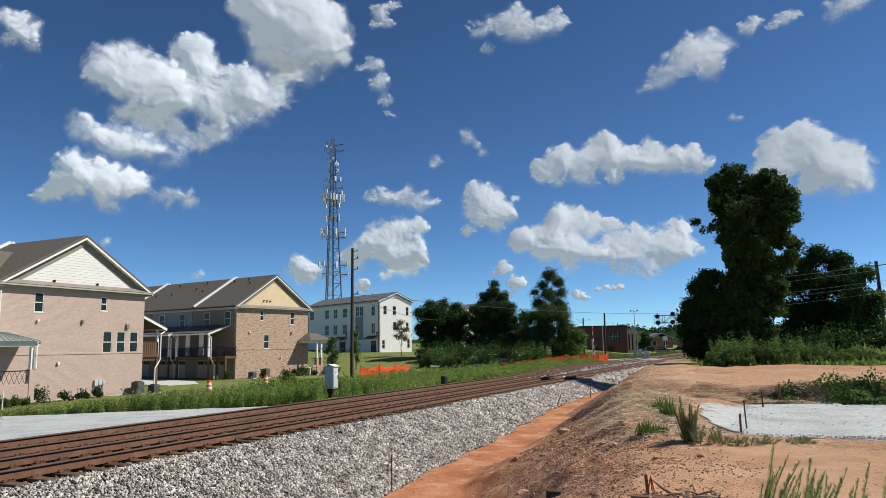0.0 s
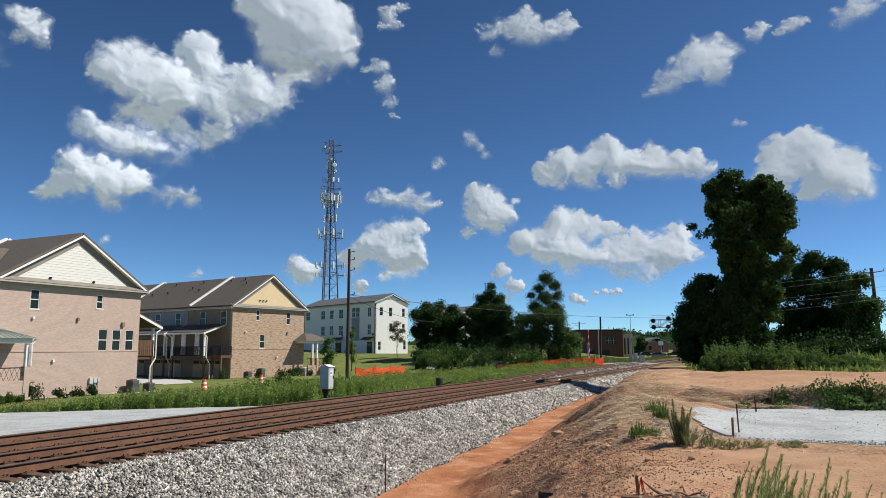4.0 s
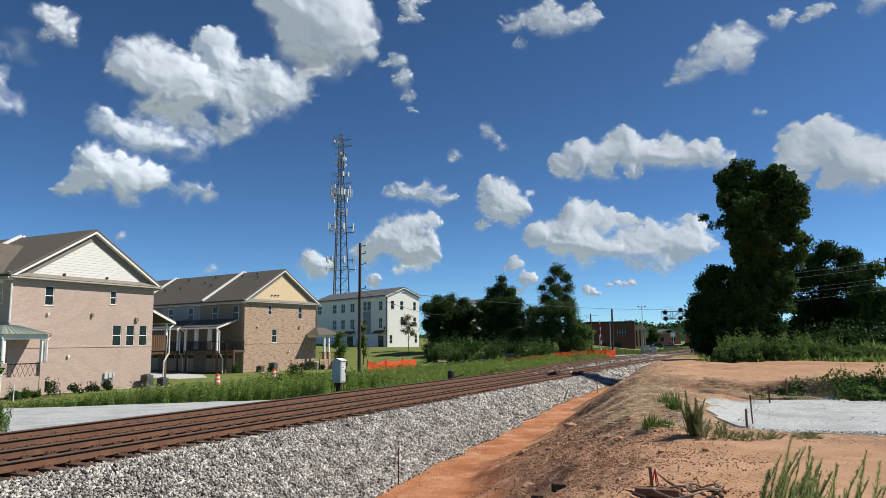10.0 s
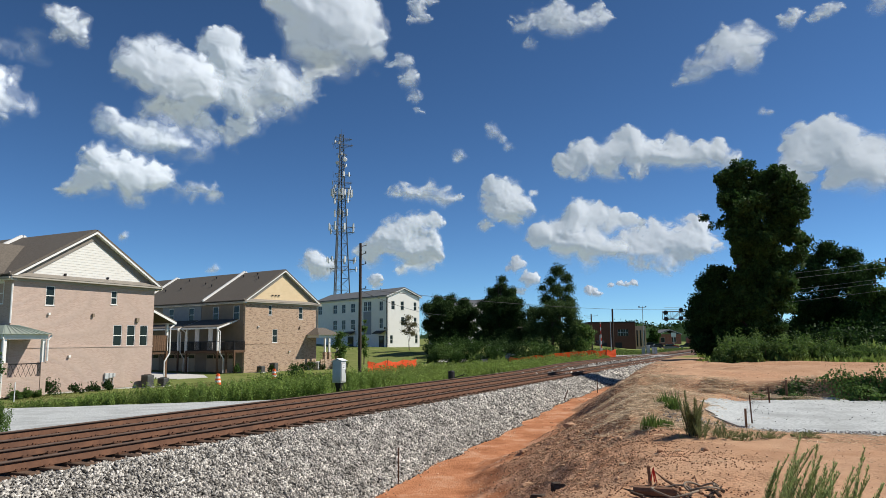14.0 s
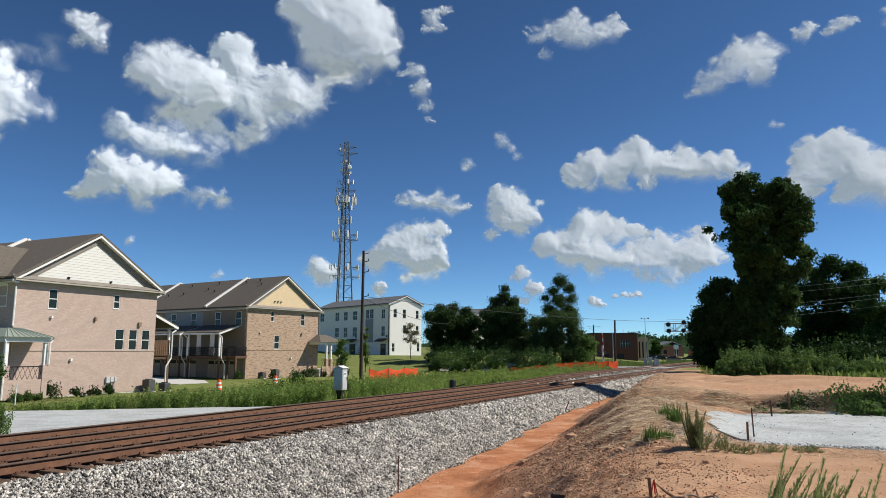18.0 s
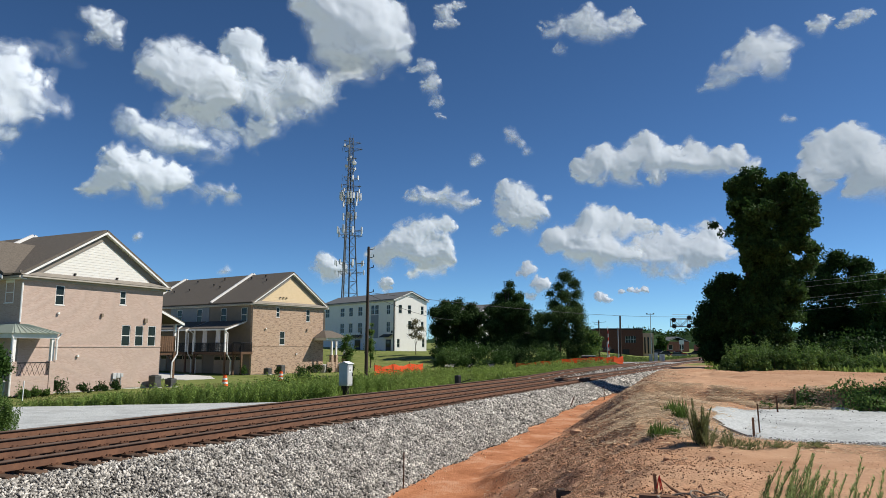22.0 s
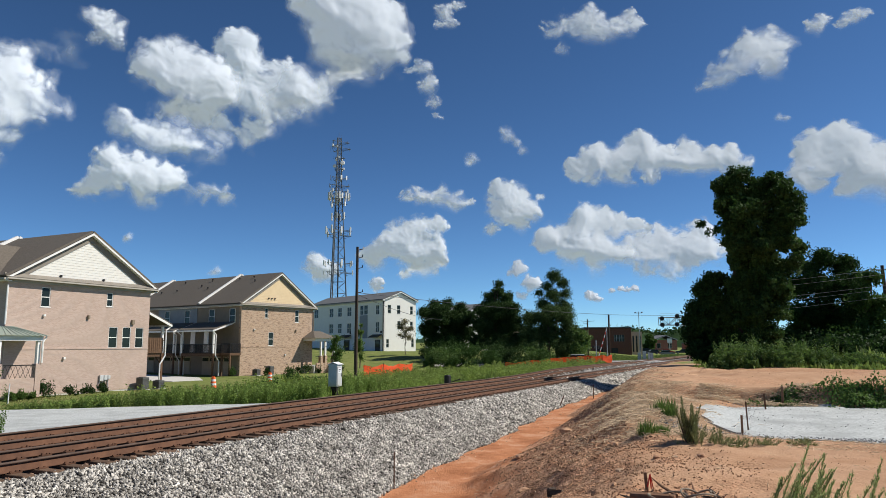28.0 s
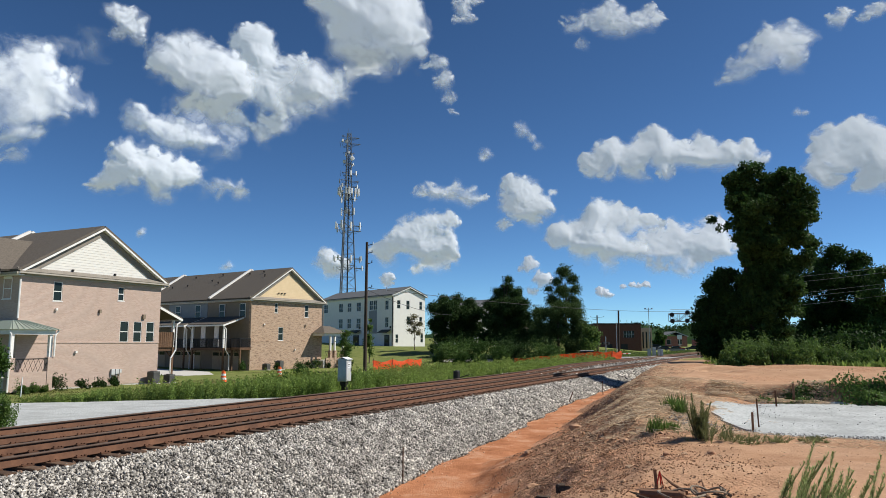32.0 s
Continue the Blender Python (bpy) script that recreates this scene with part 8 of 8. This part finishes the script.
weeds("field_weeds", (-6, 12, 53, 75), 900, 0.9, WEED, 22, "rough grass under the trees", blades=10, width=0.1)

# ---- the cleared lot ----
patch("gravel_pad", ragged([(-2.3, 21.0), (-1.7, 17.4), (-0.6, 16.0), (6.0, 16.6), (14, 18), (14, 25.6), (3.2, 25.1), (0.4, 24.9), (-0.9, 24.3), (-2.0, 22.8)], 0.35, 0.12, 4), GRAVEL, "pale grey compacted gravel pad", "gravel pad", lift=0.03, step=0.6)


def strewn(name, n, xr, yr, size, seed, mat, label, category, keep=None, zoff=-0.01):
    v, f = stones(n, xr, yr, size, seed, zoff=zoff, keep=keep, on=lambda x, y: ground_z(x, y))
    o = link(name, mesh_np(name, v, 4, f), mat)
    return tagged(o, label, category, kind="stuff")


on_bank = lambda x, y: np.clip((x - foot_x(y)) / (crest_x(y) - foot_x(y)), -1, 3)
strewn("soil_clods", 40000, (-6.6, -0.4), (5.5, 13.0), (0.006, 0.02), 38, CLOD, "fine crumbs of dug soil near the stake", "clods", keep=lambda x, y, r: r.rand(len(x)) < np.clip(1.25 - 1.3 * np.abs(on_bank(x, y) - 0.55), 0.01, 1))
strewn("soil_clods", 40000, (-8.2, -2.0), (12.5, 26.0), (0.009, 0.032), 31, CLOD, "dark crumbly clods on the bank", "clods", keep=lambda x, y, r: r.rand(len(x)) < np.clip(1.25 - 1.9 * np.abs(on_bank(x, y) - 0.5), 0.006, 1))
strewn("soil_clods", 420, (-8.2, -0.8), (8.5, 30.0), (0.04, 0.085), 39, CLOD, "fist-sized lumps of dug soil on the bank", "clods", keep=lambda x, y, r: r.rand(len(x)) < np.clip(1.1 - 2.0 * np.abs(on_bank(x, y) - 0.6), 0.0, 1))
strewn("soil_clods", 5000, (-4.5, 4.0), (5.0, 26.0), (0.003, 0.012), 32, CLOD, "scattered clods on the dirt", "clods")
strewn("pad_edge_stones", 9000, (-2.6, 7.0), (15.4, 17.6), (0.008, 0.026), 33, PADSTONE, "loose grey stones along the edge of the pad", "stones", keep=lambda x, y, r: np.abs(y - (16.3 + 0.1 * (x + 1.0) ** 1 * 0.6)) < 0.45 * r.rand(len(x)) + 0.1, zoff=0.02)
strewn("pad_stones", 7000, (-2.3, 5.0), (16.6, 24.8), (0.006, 0.024), 34, PADSTONE, "loose grey stones at the corner of the pad", "stones", keep=lambda x, y, r: r.rand(len(x)) < np.clip(np.exp(-((x + 1.3) / 0.35) ** 2) + 0.09, 0, 1), zoff=0.02)
strewn("toe_stones", 9000, (-10.6, -7.6), (8.0, 45.0), (0.012, 0.045), 35, CLAYSTONE, "clay-coated stones along the ballast toe", "stones", keep=lambda x, y, r: (x > toe_x(y) - 0.1) & (r.rand(len(x)) < np.exp(-(x - toe_x(y)) * 5.0)))
strewn("lot_rubble", 1500, (-6.0, 10.0), (26.5, 46.0), (0.006, 0.024), 36, CLOD, "lumps of clay on the cleared lot", "clods")


strewn("soil_clods", 12000, (-9.6, -3.4), (24.0, 44.0), (0.012, 0.045), 37, CLOD, "crumbled clods along the edge of the lot", "clods", keep=lambda x, y, r: np.abs(on_bank(x, y) - 0.6) < 0.8 * r.rand(len(x)))


def straw(name, n, xr, yr, seed, label, mat, length=(0.12, 0.4), keep=None, lift=0.03, thick=(0.002, 0.0055)):
    r = np.random.RandomState(seed)
    x, y = r.uniform(*xr, n), r.uniform(*yr, n)
    if keep is not None:
        k = keep(x, y, r)
        x, y = x[k], y[k]
    n = len(x)
    z = ground_z(x, y) + r.uniform(0.005, lift, n)
    a = r.uniform(0, 6.283, n)
    ln = r.uniform(*length, n)
    dz = r.uniform(-0.12, 0.25, n) * ln
    w = r.uniform(*thick, n)
    d = np.stack([np.cos(a) * ln / 2, np.sin(a) * ln / 2, dz / 2], 1)
    s = np.stack([-np.sin(a) * w, np.cos(a) * w, 0 * w], 1)
    up = np.array([0, 0, 1.0])[None] * w[:, None]
    c = np.stack([x, y, z], 1)
    v = np.stack([c - d - s, c - d + s, c - d + up, c + d - s, c + d + s, c + d + up], 1).reshape(-1, 3)
    f = np.array([(0, 1, 4, 3), (1, 2, 5, 4), (2, 0, 3, 5)])
    idx = (np.arange(n) * 6)[:, None, None] + f[None]
    o = link(name, mesh_np(name, v, 4, idx), mat)
    return tagged(o, label, "straw", kind="stuff")


straw("straw_litter", 36000, (-6.4, -0.4), (13.5, 27.0), 41, "dry straw and roots strewn over the bank", STRAW, keep=lambda x, y, r: r.rand(len(x)) < np.exp(-((x - crest_x(y) - 0.4) / 1.2) ** 2) * np.clip((y - 13.5) / 3, 0, 1), length=(0.08, 0.28))
straw("straw_litter", 5000, (-8.0, -3.0), (24.0, 42.0), 45, "dry straw on the edge of the cleared lot", STRAW, keep=lambda x, y, r: np.abs(x - crest_x(y) - 0.2) < 1.2 * r.rand(len(x)))
straw("straw_litter", 6500, (-4.2, -0.8), (13.2, 25.5), 46, "thick pale straw and stalks lying on the bank", STRAW, keep=lambda x, y, r: r.rand(len(x)) < np.exp(-((x - crest_x(y) - 0.5) / 0.9) ** 2) * np.clip((y - 13.2) / 2, 0, 1) * (0.3 + 0.7 * (wavy(x, y, 1.1, 4) > -0.1)), length=(0.12, 0.42), lift=0.06, thick=(0.004, 0.009))
straw("straw_litter", 2000, (-2.8, 0.7), (24.6, 26.0), 42, "dry roots hanging from the cut bank", STRAW, lift=0.12, thick=(0.003, 0.008))
straw("straw_litter", 500, (-7.0, 3.0), (7.0, 16.0), 43, "dry stalks on the dirt", STRAW, length=(0.03, 0.12))
straw("straw_litter", 1600, (-2.0, 5.0), (13.8, 16.0), 44, "dry grass along the pad", STRAW, length=(0.04, 0.14))


def ivy():
    """Broad leaves spilling over the cut edge of the lot."""
    r = np.random.RandomState(51)
    n = 17000
    x = r.uniform(-1.3, 9.0, n)
    y = 25.25 + 0.05 * x + r.normal(0, 0.24, n)
    keep = r.rand(n) < 0.55 + 0.45 * wavy(x, 0 * x, 2.0, 2)
    x, y = x[keep], y[keep]
    c = np.stack([x, y, ground_z(x, y) + r.uniform(0.0, 0.26, len(x)) * (1 + 0.8 * wavy(x, y, 1.2, 4)) * np.clip((x + 0.2) / 1.5, 0.45, 1)], 1)
    v, f = leaf_quads(c, 0.075, r, stretch=1.25, up=0.8)
    o = link("trailing_vines", mesh_np("trailing_vines", v, 4, f), LEAF_VINE)
    tagged(o, "broad-leaved green vines spilling over the cut bank", "vines", kind="stuff")


ivy()


def stake(x, y, h, r, mat, label, lean=(0, 0), name="survey_stake"):
    z = gz(x, y)
    tagged(part(name, boxes((-r, r, -r, r, -0.2, h), bevel=r * 0.2), mat), label, "survey stake", group="survey stakes").matrix_basis = pose(x, y, z, lean[0], lean[1], 20)


stake(-8.75, 15.4, 0.86, 0.013, RUST, "thin rusty iron stake at the ballast toe")
stake(-9.63, 38.67, 0.75, 0.02, RUST, "rusty iron stake at the ballast toe")
stake(-10.0, 33.5, 0.6, 0.02, RUST, "thin leaning iron stake in the ballast", (0, 22))
stake(-0.97, 16.5, 0.42, 0.02, STAKEWOOD, "weathered wooden stake at the pad corner")
stake(-0.9, 17.4, 0.66, 0.013, RUST, "thin iron stake in the gravel", (0, -2))
stake(-0.25, 25.0, 0.62, 0.03, STAKEWOOD, "pale wooden stake before the vines")
stake(-0.7, 23.2, 0.5, 0.02, RUST, "short iron stake in the gravel", (3, -3))


def plume(x, y, h, seed, stems=4, spread_=0.012, splay=0.03, low=0.82, size=1.0, k=640, name="feathery_weed", label="slender feathery green weed growing from the dirt", stem_mat=None, leaf_mat=None):
    """A slender weed: a few stems bending over at the tip, clothed in short threadlike leaves."""
    r = np.random.RandomState(seed)
    t = thing(name, pose(x, y, gz(x, y)), label, "weed", group=name + " clumps")
    for s in range(stems):
        b = np.array((r.normal(0, spread_), r.normal(0, spread_), -0.05))
        ln = h * (1.0 if s == 0 else r.uniform(low, 0.98))
        lean = np.array((r.normal(0.02, splay), r.normal(0, splay), 0))
        bend = r.uniform(0.05, 0.15) * h * (1.0 if name == "feathery_weed" else 0.25)
        us = np.linspace(0, 1, 9)
        girth = 0.014 if name == "bushy_weed" else 0.0034
        line = b + lean * us[:, None] + np.stack([bend * us ** 4, 0.2 * bend * us ** 3, ln * us - 0.25 * bend * us ** 6], 1)
        bm = bmesh.new()
        for i in range(8):
            tube(bm, line[i], line[i + 1], girth * (1.1 - us[i]) + 0.0006, girth * (1.1 - us[i + 1]) + 0.0006, seg=5)
        stem = part("stem", bm, stem_mat or WEEDSTEM, t)
        u = r.uniform(0.3 if name == "feathery_weed" else 0.08, 1.0, k)
        q = np.stack([np.interp(u, us, line[:, c]) for c in range(3)], 1)
        ang = r.uniform(0, 6.283, k)
        le = size * r.uniform(0.025, 0.08, k) * (1.15 - 0.75 * u) * (0.6 + 0.8 * np.sin(u * 3.1))
        out = np.stack([np.cos(ang) * 0.55 + 0.12, np.sin(ang) * 0.55, r.uniform(0.55, 1.1, k)], 1) * le[:, None]
        sd = np.stack([-np.sin(ang), np.cos(ang), 0 * ang], 1) * 0.0016 * size * r.uniform(0.7, 1.5, (k, 1))
        v = np.stack([q, q + out * 0.5 + sd, q + out, q + out * 0.5 - sd], 1).reshape(-1, 3)
        link("foliage", mesh_np("foliage", v, 4, np.arange(k * 4)), leaf_mat or FROND, stem)
    return t


SWAY = []
for i, (x, y, top) in enumerate([(-0.07, 3.48, 1.46), (0.03, 3.52, 1.5), (0.115, 3.5, 1.5), (-0.10, 3.4, 1.55), (-0.055, 3.46, 1.48), (0.0, 3.4, 1.61), (-0.015, 3.34, 1.55), (0.05, 3.45, 1.49), (0.09, 3.4, 1.565), (0.075, 3.5, 1.50), (0.13, 3.36, 1.44), (0.175, 3.4, 1.53), (0.20, 3.46, 1.50), (0.235, 3.42, 1.49), (0.28, 3.4, 1.56), (0.37, 3.45, 1.52), (0.45, 3.5, 1.46)]):
    SWAY.append((plume(x - 0.10, y, top + 0.06 - gz(x, y), 200 + i), i))
plume(-1.63, 13.49, 0.84, 220, stems=14, spread_=0.04, splay=0.11, low=0.5, size=1.9, k=420, name="bushy_weed", label="bushy feathery weed with a dark woody stem", stem_mat=BARK, leaf_mat=FROND_DRY)
plume(-1.6, 13.45, 0.42, 221, stems=14, spread_=0.1, splay=0.2, low=0.4, size=1.5, k=110, name="low_weed", label="low spreading grey-green weed at the foot of the bush", leaf_mat=FROND_DRY)
for i, (x, y, h, s) in enumerate([(-1.3, 13.6, 0.34, 0.4), (-1.0, 13.75, 0.26, 0.4), (-0.55, 14.1, 0.2, 0.3), (0.1, 14.7, 0.13, 0.3)]):
    plume(x, y, h, 230 + i, stems=15, spread_=s * 0.4, splay=0.16, low=0.35, size=1.4, k=110, name="low_weed", label="low spreading grey-green weed", leaf_mat=FROND_DRY)
for i, (x, y, r_, h) in enumerate([(-2.45, 14.2, 0.17, 0.34), (-2.72, 17.6, 0.22, 0.4), (-2.3, 14.45, 0.1, 0.22), (-2.5, 16.9, 0.12, 0.25)]):
    weeds("grass_tuft", (x - r_, x + r_, y - r_, y + r_), 22, h, LEAF_LIGHT, 60 + i, "bright green grass tuft on the bank", blades=16, width=0.006, spread_=0.05, keep=lambda a, b: np.hypot(a - x, b - y) < r_)
stake(-1.5, 8.3, 0.21, 0.016, STAKEWOOD, "wooden stake tied with a red ribbon", (0, -4), name="ribbon_stake")


def junk():
    """The tangle of roots, hose and boards by the ribbon stake."""
    rb = thing("red_ribbon", pose(-1.47, 8.3, gz(-1.5, 8.3) + 0.12) @ Matrix.Scale(0.65, 4), "red plastic ribbon tied round the stake", "ribbon")
    r = random.Random(3)
    bm = bmesh.new()
    for i in range(4):
        a = r.uniform(0, 6.28)
        sheet(bm, [(0, 0, 0.1), (0.02, 0, 0.12), (0.02 + 0.05 * math.cos(a), 0.05 * math.sin(a), -0.05 - 0.1 * r.random()), (0.05 * math.cos(a), 0.05 * math.sin(a), -0.08 - 0.1 * r.random())], 0.004)
    part("strip", bm, RED, rb)
    for i, (x, y, s) in enumerate([(-1.2, 7.9, 0.4), (-0.95, 8.1, 0.3)]):
        h = thing("hose", pose(x, y, gz(x, y) + 0.03), "dusty grey-brown hose lying in a loose coil", "hose")
        line = []
        for k in range(40):
            a = k / 40 * 7.4
            line.append((s * (0.45 + 0.015 * k / 3) * math.cos(a), 0.55 * s * math.sin(a), 0.02 + 0.05 * abs(math.sin(a * 1.3 + i))))
        bm = cord(line, 0.011, 7)
        part("coil", bm, HOSE, h)
    for i in range(9):
        a, ln = r.uniform(0, 3.14), r.uniform(0.2, 0.55)
        x, y = -1.25 + r.uniform(-0.5, 0.6), 7.95 + r.uniform(-0.25, 0.45)
        o = part("stick", tubes(((-ln / 2, 0, 0.02), (0, r.uniform(-0.05, 0.05), 0.05), 0.02, 0.015), ((0, 0, 0.05), (ln / 2, 0, 0.02 + r.uniform(0, 0.1)), 0.015, 0.006), seg=6), BARK if i % 3 else STAKEWOOD)
        o.matrix_basis = pose(x, y, gz(x, y), 0, 0, math.degrees(a))
        tagged(o, "dry broken stick on the dirt", "stick", group="sticks")
    log = part("timber_offcut", tubes(((-0.24, 0, 0.04), (0.22, 0.05, 0.06), 0.06, 0.055), seg=9), STAKEWOOD)
    log.matrix_basis = pose(-1.38, 7.95, gz(-1.38, 7.95), 0, 0, -12)
    tagged(log, "short brown round timber by the ribbon stake", "timber")
    for i, (x, y, w, d, h, rz) in enumerate([(-3.75, 11.2, 0.34, 0.14, 0.1, 10), (-3.45, 11.4, 0.3, 0.12, 0.09, -20), (-3.9, 11.0, 0.2, 0.16, 0.12, 40), (-3.6, 11.55, 0.14, 0.1, 0.16, 70)]):
        bm = boxes((-w / 2, w / 2, -d / 2, d / 2, 0, h), bevel=0.02)
        for v in bm.verts:
            v.co += Vector((r.uniform(-0.02, 0.02), r.uniform(-0.02, 0.02), r.uniform(-0.015, 0.015)))
        tagged(part("wood_chunk", bm, BARK), "dark rotten chunk of wood on the bank", "wood chunk", group="wood chunks").matrix_basis = pose(x, y, gz(x, y) - 0.02, r.uniform(-8, 8), r.uniform(-8, 8), rz)
    for i, (x, y, s) in enumerate([(-2.33, 10.8, 0.06), (-3.15, 14.2, 0.09), (-1.75, 12.2, 0.05), (-1.35, 12.3, 0.06), (-2.0, 12.0, 0.05), (-4.6, 13.0, 0.12), (-6.3, 17.5, 0.1), (-5.9, 20.4, 0.16)]):
        bm = bmesh.new()
        bmesh.ops.create_icosphere(bm, subdivisions=2, radius=s)
        for v in bm.verts:
            v.co = Vector((v.co.x * 1.2, v.co.y, v.co.z * 0.7)) * (1 + 0.35 * noise.noise(v.co * (2.2 / s) + Vector((i * 7.1, 0, 0))))
        tagged(part("clay_boulder", bm, CLOD if i not in (0, 2) else material("sandstone", [(0.4, 0.26, 0.16), (0.5, 0.35, 0.23)], rough=0.9, scale=6, bump=0.01)), "rough lump of baked clay on the bank", "clay lump", group="clay lumps").matrix_basis = pose(x, y, gz(x, y) + s * 0.2, 0, 0, i * 50)
    # rubble heap at the far edge of the lot
    for i in range(14):
        x, y = 4.3 + r.uniform(-1.2, 1.2), 48.5 + r.uniform(-0.5, 0.5)
        ln = r.uniform(0.5, 1.4)
        o = part("broken_board", boxes((-ln / 2, ln / 2, -0.08, 0.08, 0, 0.05), bevel=0.008), STAKEWOOD if i % 3 else CLOD)
        o.matrix_basis = pose(x, y, gz(x, y) + 0.05 + 0.3 * r.random(), r.uniform(-20, 20), r.uniform(-20, 20), r.uniform(0, 180))
        tagged(o, "reddish broken board in a rubble heap", "broken board", group="broken boards")


junk()


def motions():
    """What moves in the clip: clouds drift, the gate arm comes down, a car pulls up, weeds nod."""
    for t, at, v in MOVING_CLOUDS:
        walk(t, [(k, Matrix.Translation(at + v * k)) for k in (0.0, 16.0, 32.0)])
    up = [(0, 92), (25.4, 92), (26.6, 87), (27.5, 74), (28.0, 66), (28.5, 57), (29.0, 47), (29.5, 38), (30.0, 29), (30.5, 19), (31.0, 11), (31.5, 4), (32.0, 1)]
    walk(arm, [(t, pose(0, -0.3, 0.55, 0, -a, 0)) for t, a in up])
    cy = gz(-30, 96.2) + 0.06
    path = [(0, -37.0, 94.8), (18.8, -37.0, 94.8), (20.0, -33.0, 95.4), (21.0, -27.0, 96.6), (22.0, -25.6, 97.0), (32.0, -25.6, 97.0)]
    walk(waiting_car, [(t, pose(x, y, cy, 0, 0, 14)) for t, x, y in path])
    # the breeze: seconds, lean in degrees
    WIND = [(0, -4.3), (3.5, -5.1), (5.5, -5.0), (6, -3.8), (8, -3.6), (9, -2.5), (10, -3.2), (11, -1), (13, 0), (14, 0), (17, -2.9), (19, 2.4), (20, -1.8), (21, -1.8), (23, -2.5), (25, -1.5), (28, 1.7), (30, 2.6), (32, 0.4)]
    for t, i in SWAY:
        m = t.matrix_basis.copy()
        rows = []
        k = 0.0
        while k <= 32.01:
            a = 1.6 * math.sin(k * 2.1 + i) + 1.1 * math.sin(k * 0.7 + 2.3 * i)
            rows.append((k, m @ pose(0, 0, 0, 0.4 * a, 0.7 * a + float(np.interp(k, [w[0] for w in WIND], [w[1] for w in WIND])), 0)))
            k += 0.8
        walk(t, rows)


motions()
